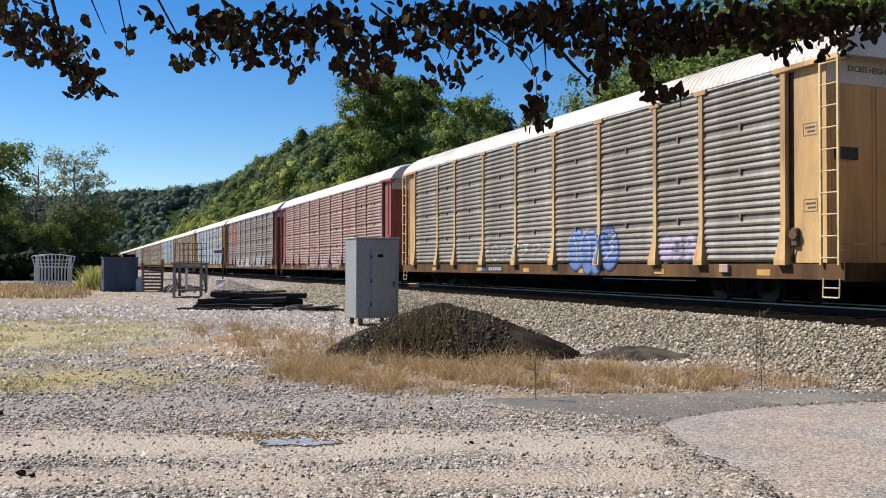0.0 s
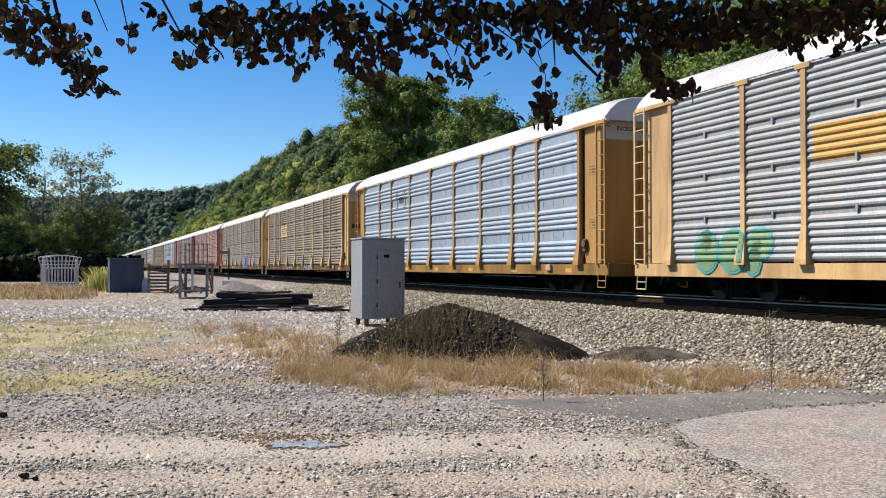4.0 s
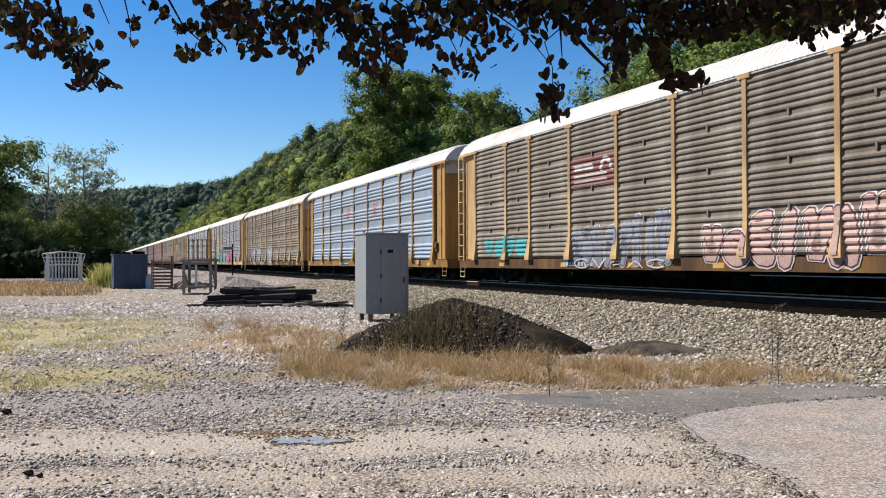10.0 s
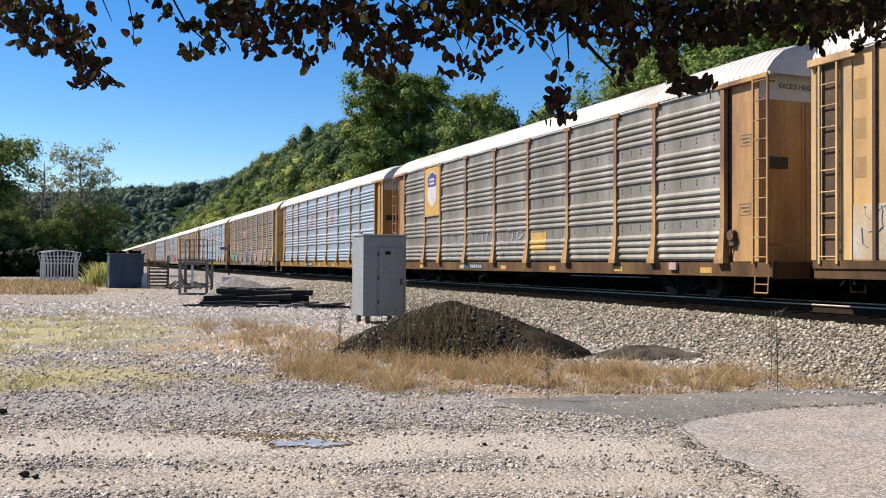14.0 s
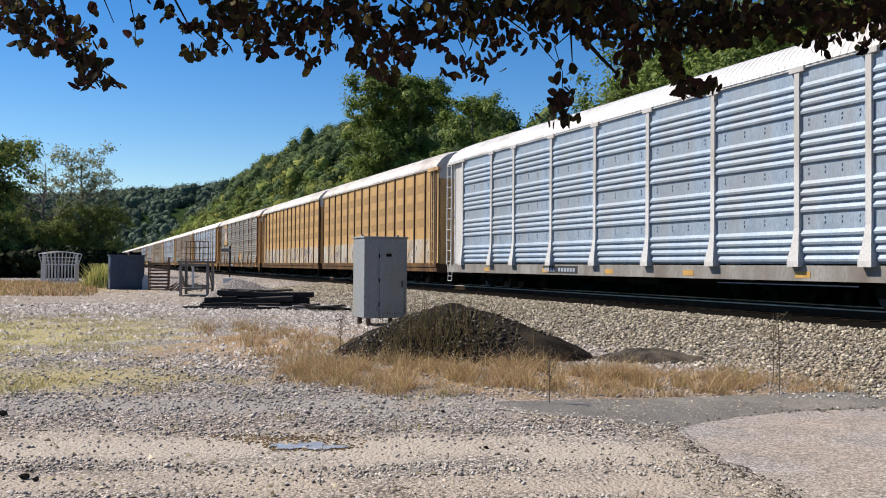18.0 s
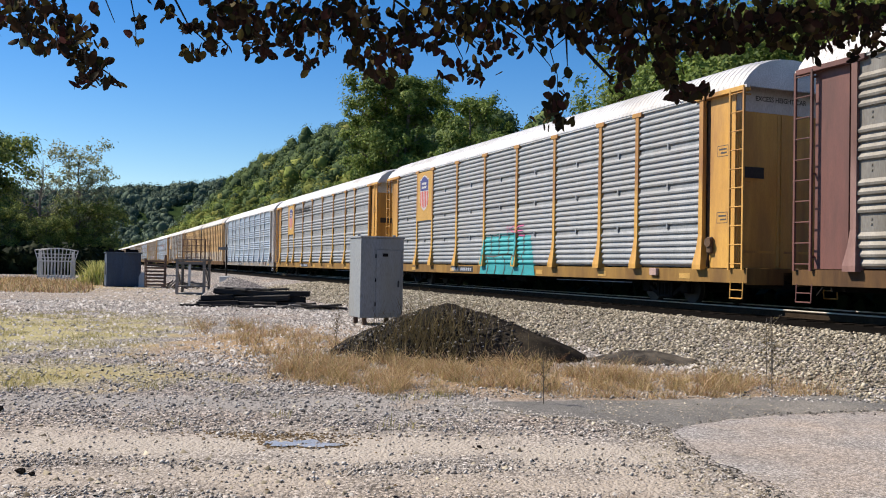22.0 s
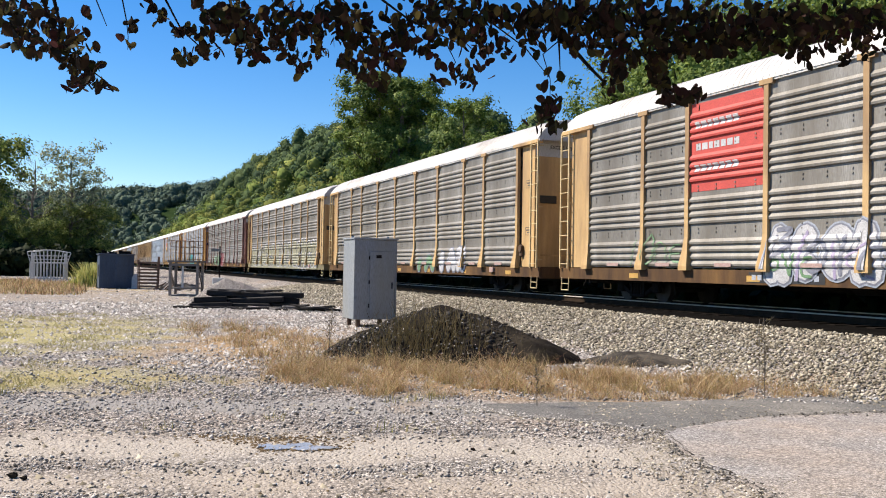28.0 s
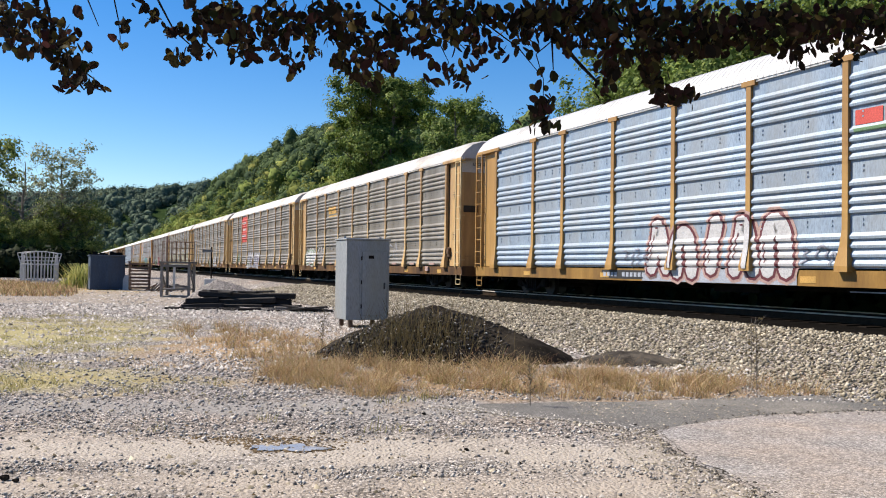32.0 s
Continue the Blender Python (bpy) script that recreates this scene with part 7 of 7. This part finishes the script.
def decorate(i, car):
    """Signs and graffiti that tell the cars apart."""
    if i == 10:
        patch(car, rect(7.2, 8.8, 3.0, 4.9), P_SIGN_RED, "sign_sheet")
        bubbles(car, 6.5, -2, 0.7, 1.6, P_WHITE, P_SLATE, 3)
        bubbles(car, -3, -9, 0.7, 1.6, P_SILVER, P_SLATE, 4)
    elif i == 11:
        bubbles(car, 4, -4, 0.7, 1.5, P_ROSE, P_SLATE, 31)
    elif i == 12:
        bubbles(car, -2.3, -5.2, 0.64, 2.0, P_BLUE, P_SHIELD_BLUE, 5, forms=("hook", "arch", "loop"), fat=0.3)
        tag(car, -2.3, -5.2, 0.9, 1.9, P_WHITE, 6, 16)
        bubbles(car, -7.2, -8.9, 0.98, 1.75, P_PURPLE, P_SLATE, 7, 3)
        tag(car, 4.2, -1.4, 0.98, 1.7, P_WHITE, 8, 30)
    elif i == 13:
        patch(car, rect(4.3, 6.95, 3.15, 4.05), P_FADED_YELLOW, "sign_sheet")
        for x0, x1, z0, z1 in ((6.3, 5.4, 3.40, 3.50), (6.3, 6.18, 3.4, 3.85), (6.3, 5.4, 3.76, 3.86), (5.3, 5.18, 3.4, 3.86), (4.75, 4.62, 3.4, 3.86)):
            patch(car, rect(x1, x0, z0, z1), P_STENCIL, "emblem", 0.012)
        bubbles(car, 0.9, -3.9, 0.98, 1.7, M_BROWN, P_CREAM, 9, 5, False, 0.04)
        bubbles(car, -1.4, -4.0, 0.62, 0.9, P_SLATE, P_CREAM, 19, 4, False, 0.04)
    elif i == 14:
        for x0, x1, z0, z1 in ((6.2, 6.1, 3.75, 4.55), (4.95, 4.85, 3.75, 4.55), (6.1, 5.95, 3.75, 3.82), (6.1, 5.95, 4.48, 4.55), (5.1, 4.95, 3.75, 3.82), (5.1, 4.95, 4.48, 4.55)):
            patch(car, rect(x1, x0, z0, z1), P_STENCIL, "emblem", 0.012)
        bars(car, 5.9, 5.1, (4.0,), P_STENCIL, 0.3, "emblem", 0.05, (0.34, 0.33, 0.33))
    elif i == 15:
        patch(car, rect(4.5, 6.8, 3.1, 3.9), P_SIGN_YELLOW, "sign_sheet")
        bubbles(car, 10.8, 8.0, 0.66, 1.8, P_GREEN, P_TEAL, 12)
        bubbles(car, 4.4, 0.2, 0.64, 2.0, P_TEAL, P_WHITE, 10)
        tag(car, 4.5, -2.6, 1.8, 2.6, P_STENCIL, 13, 40)
        bubbles(car, 0.2, -2.4, 0.64, 1.9, P_SILVER, P_BLUE, 14)
        bubbles(car, -2.4, -7.0, 0.62, 2.1, P_PINK, P_ROSE, 11)
    elif i == 16:
        bars(car, 5.9, 4.5, (3.62, 3.88), P_STENCIL, 0.17)
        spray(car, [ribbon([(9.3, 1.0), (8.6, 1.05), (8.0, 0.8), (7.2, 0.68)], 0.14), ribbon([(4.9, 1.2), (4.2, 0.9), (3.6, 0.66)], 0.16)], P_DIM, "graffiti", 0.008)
        lettering(car, "MDK", 6.72, 1.0, 1.72, P_LIME, "graffiti_halo", 0.17, 0.04, 1.27, 0.006)
        lettering(car, "MDK", 6.72, 1.0, 1.72, P_STENCIL, "graffiti_outline", 0.14, 0.04, 1.27, 0.011)
        lettering(car, "MDK", 6.72, 1.0, 1.72, P_SILVER, "graffiti", 0.035, 0.04, 1.27, 0.016)
        bubbles(car, 4.05, 3.45, 0.66, 2.15, P_SILVER, P_STENCIL, 16, forms=("stem",), inner=False, glow=P_LIME)
        tag(car, 11.6, 9.2, 1.0, 1.95, P_STENCIL, 15, 20, 0.03)
        tag(car, 2.8, 1.6, 1.5, 2.1, P_PURPLE, 17, 12)
        bubbles(car, 1.25, -1.25, 0.64, 2.2, P_SILVER, P_STENCIL, 46, forms=("fall", "step", "arch"), glow=P_LIME)
        tag(car, -1.6, -3.9, 1.0, 1.9, P_SILVER, 47, 16, 0.03)
        bubbles(car, -4.4, -6.9, 1.0, 1.95, M_BROWN, P_WHITE, 48, 4, True, 0.04)
        tag(car, -9.2, -11.6, 1.0, 2.05, P_SILVER, 18, 18)
    elif i in (17, 19):
        for x in (2.75, -2.75):
            oval = [(math.copysign(abs(math.cos(q * 0.314)) ** 0.6, math.cos(q * 0.314)), math.copysign(abs(math.sin(q * 0.314)) ** 0.6, math.sin(q * 0.314))) for q in range(20)]
            patch(car, [(x + 0.31 * a, 3.8 + 0.42 * b) for a, b in oval], P_SIGN_RED, "emblem", 0.006)
            patch(car, [(x + 0.25 * a, 3.8 + 0.36 * b) for a, b in oval], sheet_mat, "emblem", 0.010)
            for dz in (-0.2, 0.0, 0.2):
                patch(car, rect(x - 0.17, x + 0.17, 3.74 + dz, 3.86 + dz), P_SIGN_RED, "lettering_bar", 0.014)
    elif i == 18:
        patch(car, rect(1.48, 4.12, 3.2, 4.15), P_SIGN_BROWN, "sign_sheet")
        bars(car, 3.9, 1.9, (3.32, 3.5), P_WHITE, 0.07, "emblem", 0.0, (1.0,))
        bars(car, 3.9, 2.7, (3.72,), P_WHITE, 0.18, "lettering_bar", 0.04, (0.5, 0.5))
        arc = [(2.0 + 0.36 * math.cos(a * 0.35), 3.6 + 0.45 * math.sin(a * 0.35)) for a in range(0, 10)] + [(2.0 + 0.22 * math.cos(a * 0.35), 3.6 + 0.3 * math.sin(a * 0.35)) for a in range(9, -1, -1)]
        patch(car, arc, P_WHITE, "emblem", 0.012)
        bubbles(car, 11.0, 7.3, 0.98, 1.75, P_TEAL, M_BROWN, 20, 4, False)
        bubbles(car, 4.1, 1.45, 0.66, 1.95, P_SLATE, P_STENCIL, 21, 4, True, 0.03, P_WHITE)
        bubbles(car, 1.3, -1.3, 0.66, 2.15, P_SLATE, P_STENCIL, 51, 4, True, 0.03, P_WHITE)
        tag(car, 4.0, -1.2, 0.62, 0.95, P_WHITE, 52, 20)
        bubbles(car, -2.5, -4.3, 0.66, 1.75, P_ROSE, P_MAROON, 22, 2, True, 0.04, P_WHITE)
        bubbles(car, -4.3, -9.3, 0.66, 2.15, P_ROSE, P_MAROON, 53, 6, True, 0.04, P_WHITE)
    elif i == 20:
        shield(car, 8.0, 3.0, 5.2, True, False)
        tag(car, 6.5, -1, 1.0, 2.2, P_SILVER, 23, 40)
        patch(car, rect(-2.7, -1.6, 1.3, 1.95), P_SIGN_YELLOW, "paint_patch")
    elif i in (21, 22):
        me = boxes((-10.3, 10.3, 1.412, 1.418, 1.0, 2.1))
        band = part("pale_band", me, M_BAND, car, "pale sprayed band along the lower side")
        x = 10.0 if i == 21 else -10.0
        add("ladder", "ladder1", ladder_mesh, M_YELLOW_OLD, car, pose(x, 0, 0))
        add("corner_wall", "unit_corner", lambda: boxes((-0.55, 0.55, 1.40, 1.44, 0.98, 5.25)), M_YELLOW_OLD, car, pose(x, 0, 0))
        # thin dark plate, painted as the shade behind the rungs
        add("ladder_bay", "ladder_bay", lambda: boxes((-0.24, 0.24, 1.44, 1.446, 1.0, 5.2)), M_RUST_SHADE, car, pose(x, 0, 0), "dark plate standing in for the shade behind the ladder")
        add("eave_beam", "unit_beam", lambda: boxes((-0.75, 0.55, 1.40, 1.56, 5.12, 5.28), bevel=0.01), M_YELLOW_OLD, car, pose(x, 0, 0))
        r = random.Random(i)
        bm = bmesh.new()
        for _ in range(90):             # looping scribbles, each a run of short strokes
            x, z, q = r.uniform(-9.4, 9.2), r.uniform(1.15, 1.95), r.uniform(0, 6.3)
            for _ in range(r.randint(3, 8)):
                nx, nz = x + 0.13 * math.cos(q), min(max(z + 0.16 * math.sin(q), 1.03), 2.05)
                rod(bm, (x, 1.4185, z), (nx, 1.4185, nz), r.uniform(0.008, 0.02), seg=4)
                x, z, q = nx, nz, q + r.uniform(-1.6, 1.6)
        tagged(part("graffiti", bm, P_SLATE, band), "dark scribbles over the pale band", kind="stuff")
    elif i == 24:
        shield(car, 8.05, 3.05, 5.2)
        lettering(car, "BUILDING", 5.65, 4.5, 0.66, P_STENCIL, "lettering", 0.016, 0, 1.02, 0.014)
        lettering(car, "AMERICA", 2.7, 4.5, 0.66, P_STENCIL, "lettering", 0.016, 0, 1.02, 0.014)
    elif i == 25:
        shield(car, 8.05, 2.95, 5.2)
        bars(car, 8.8, 7.3, (3.3,), P_SHIELD_BLUE, 0.1)
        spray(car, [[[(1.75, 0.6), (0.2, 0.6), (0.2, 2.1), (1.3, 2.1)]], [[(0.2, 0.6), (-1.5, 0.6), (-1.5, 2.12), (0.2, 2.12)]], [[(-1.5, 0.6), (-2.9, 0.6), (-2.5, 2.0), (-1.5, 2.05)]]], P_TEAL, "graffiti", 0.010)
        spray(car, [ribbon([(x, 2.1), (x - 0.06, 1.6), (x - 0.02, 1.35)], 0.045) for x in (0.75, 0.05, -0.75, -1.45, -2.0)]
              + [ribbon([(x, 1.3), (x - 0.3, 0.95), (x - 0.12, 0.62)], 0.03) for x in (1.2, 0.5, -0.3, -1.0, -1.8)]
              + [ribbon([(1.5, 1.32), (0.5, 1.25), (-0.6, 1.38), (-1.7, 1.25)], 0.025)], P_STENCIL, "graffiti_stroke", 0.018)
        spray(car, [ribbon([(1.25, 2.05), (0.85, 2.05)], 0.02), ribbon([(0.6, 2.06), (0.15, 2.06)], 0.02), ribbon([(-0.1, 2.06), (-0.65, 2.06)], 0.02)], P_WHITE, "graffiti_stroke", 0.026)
        tag(car, -0.5, -2.2, 2.0, 2.4, P_PINK, 25, 10)
    elif i == 26:
        bars(car, 6.3, 4.8, (3.65, 3.95), P_STENCIL, 0.17)
        bubbles(car, 7.0, 3.0, 0.66, 1.8, P_GREEN, M_DULL, 26, 5, False)
        tag(car, 7.0, 1.0, 1.0, 1.95, P_WHITE, 27, 40)
        bubbles(car, 3.0, -0.3, 0.60, 2.15, P_RED, P_WHITE, 28, forms=("stem", "arch", "arch", "stem"), fat=0.3)
        tag(car, -0.3, -9, 0.98, 2.0, P_WHITE, 29, 50)
    elif i == 27:
        bars(car, 6.3, 4.9, (3.6, 3.85, 4.1), P_STENCIL, 0.14)
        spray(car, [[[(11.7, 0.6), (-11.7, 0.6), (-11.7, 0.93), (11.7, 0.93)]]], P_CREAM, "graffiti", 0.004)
        tag(car, 8.6, 5.6, 1.55, 2.05, P_WHITE, 54, 12, 0.05)
        bubbles(car, 11.7, 1.6, 0.72, 2.4, P_CREAM, P_STENCIL, 30, None, True, 0.075, P_WHITE, ("flag", "arch", "stem", "loop", "hook", "hook", "bolt"), 0.2)
        tag(car, 1.9, 0.3, 0.7, 1.6, P_STENCIL, 32, 12)
        bubbles(car, 1.2, -11.6, 0.72, 2.6, P_CREAM, P_STENCIL, 33, 9, True, 0.085, P_WHITE, None, 0.19)
    elif i == 28:
        bubbles(car, -1.6, -4.0, 0.66, 1.4, P_GREEN, P_SLATE, 34)
        bubbles(car, -4.4, -7.3, 0.64, 1.7, P_WHITE, P_SLATE, 35)
        tag(car, 6.5, 2, 3.7, 4.2, P_STENCIL, 36, 8)
    elif i == 29:
        patch(car, rect(4.3, 6.95, 2.9, 5.15), P_SIGN_RED, "sign_sheet")
        bars(car, 6.75, 5.1, (4.5, 3.95, 3.4), P_WHITE, 0.17, "lettering_bar", 0.05, (0.14, 0.16, 0.12, 0.15, 0.14, 0.15, 0.14))
        tag(car, 9.8, 7.2, 0.98, 1.9, P_GREEN, 37, 16)
        bubbles(car, 4.2, -1.5, 0.62, 2.0, P_WHITE, P_SLATE, 38, 7, True, 0.04, P_SILVER, fat=0.28)
        tag(car, 4.0, -1.6, 0.7, 1.9, P_SLATE, 55, 28, 0.045)
        tag(car, 3.8, -1.9, 0.7, 1.8, P_PURPLE, 56, 16, 0.03)
        tag(car, 4.1, 2.8, 0.75, 1.3, P_GREEN, 57, 12, 0.03)
        bubbles(car, -4.5, -6.8, 1.0, 1.85, M_DULL, P_WHITE, 39, 3, False, 0.035)
    elif i == 30:
        bars(car, 6.4, 4.7, (4.0,), P_SIGN_YELLOW, 0.42, "emblem", 0.08, (0.34, 0.33, 0.33))
        patch(car, rect(4.7, 6.4, 3.82, 3.9), P_SIGN_YELLOW, "emblem")
        bubbles(car, 11.7, 9.1, 0.95, 1.95, P_WHITE, P_GREEN, 40, 4, False, 0.07, P_WHITE)
        tag(car, 9.0, 7.1, 0.98, 2.2, P_WHITE, 41, 30)
        tag(car, -2, -6, 1.0, 2.1, P_SILVER, 42, 26)
    elif i == 31:
        tag(car, 3.6, 2.4, 0.98, 1.5, P_SLATE, 43, 16)
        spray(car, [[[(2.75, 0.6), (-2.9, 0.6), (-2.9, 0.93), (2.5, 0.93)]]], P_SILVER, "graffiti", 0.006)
        bubbles(car, 2.5, -2.9, 0.66, 2.2, P_WHITE, P_MAROON, 44, None, True, 0.075, P_ROSE, ("legs", "arch", "stem", "legs", "arch"), 0.2)
        tag(car, -3, -4.1, 0.98, 1.5, P_SLATE, 45, 14)
        bars(car, -4.4, -6.8, (3.85,), P_SIGN_RED, 0.3, "emblem", 0.06, (0.3, 0.25, 0.25, 0.2))
        bars(car, -4.4, -6.8, (3.7,), P_GREEN, 0.08, "emblem", 0.0, (1.0,))


# slack in the couplers: metres by which a car stands ahead of an even spacing
SLACK_CAR = (11, 12, 13, 14, 16, 18, 19, 20, 22, 23, 24, 25, 26, 27, 29, 31)
SLACK = (-0.2, -0.36, -0.14, -0.05, -0.04, 0.0, 0.11, 0.0, 0.0, -0.03, 0.35, 0.30, 0.24, 0.20, 0.18, 0.35)
front = (1.485 + 12) * PITCH          # the head's place along the track at the start
for i, kind in enumerate(ORDER):
    unit, ribbed, kind = kind == "unit", kind.endswith("*"), kind.rstrip("*")
    length = 22.0 if unit else PITCH
    sheet_mat, trim, roof_mat, label, sill = KINDS[kind]
    car = autorack(sheet_mat, trim, roof_mat, label, sill, unit, ribbed)
    if not unit:
        reflectors(car)
        if i > 8:
            handbrake(car, trim)
            marks(car, 3.6 if i != 14 else 6.0, M_BLACK, P_SILVER)
        for z in (2.05, 3.7):           # small framed stencils on the end walls
            frame_mark = add("stencil", "stencil", stencil_mesh, P_STENCIL, car, pose(-12.55, 0, z))
            for x0, x1, zb in ((-0.14, 0.14, 0.16), (-0.14, 0.08, 0.07)):
                add("lettering_bar", f"stencil_bar{x1}", lambda: boxes((x0, x1, 1.38, 1.384, zb, zb + 0.04)), P_STENCIL, frame_mark)
        add("brake_pipe", "brake_pipe", lambda: rod(bmesh.new(), (-8.6, 1.33, 0.50), (-4.2, 1.33, 0.50), 0.013, seg=6), P_SILVER, car, None, "thin bare pipe under the sill")
        if i in (28, 29, 30):
            for a, b in zip(POSTS, POSTS[1:]):
                add("reflector", "pink_reflector", lambda: boxes((-0.3, 0.3, 1.50, 1.51, 1.0, 1.09)), P_ROSE, car, pose((a + b) / 2, 0, 0))
        if i > 8 and i % 3 != 2 or i == 20:
            add("end_slot", "end_slot", lambda: boxes((-13.06, -13.04, 0.55, 1.2, 3.15, 3.42)), M_BLACK, car, None, "dark slot in the end door")
    decorate(i, car)
    CARS.append((car, front - length / 2 + float(np.interp(i, SLACK_CAR, SLACK))))
    front -= length


def motions():
    for car, s in CARS:
        walk(car, [(t, track_pose(s + run(t))) for t in range(0, 33, 2)])
    # the wheels roll on the rail: under a quarter turn from row to row
    turns = [(k / FPS, Matrix.Rotation(run(k / FPS) / 0.36, 4, "Y")) for k in range(32 * FPS + 1)]
    for wheels, dx in WHEELS[48:]:
        walk(wheels, [(t, Matrix.Translation((dx, 0, 0.36)) @ m) for t, m in turns])


motions()
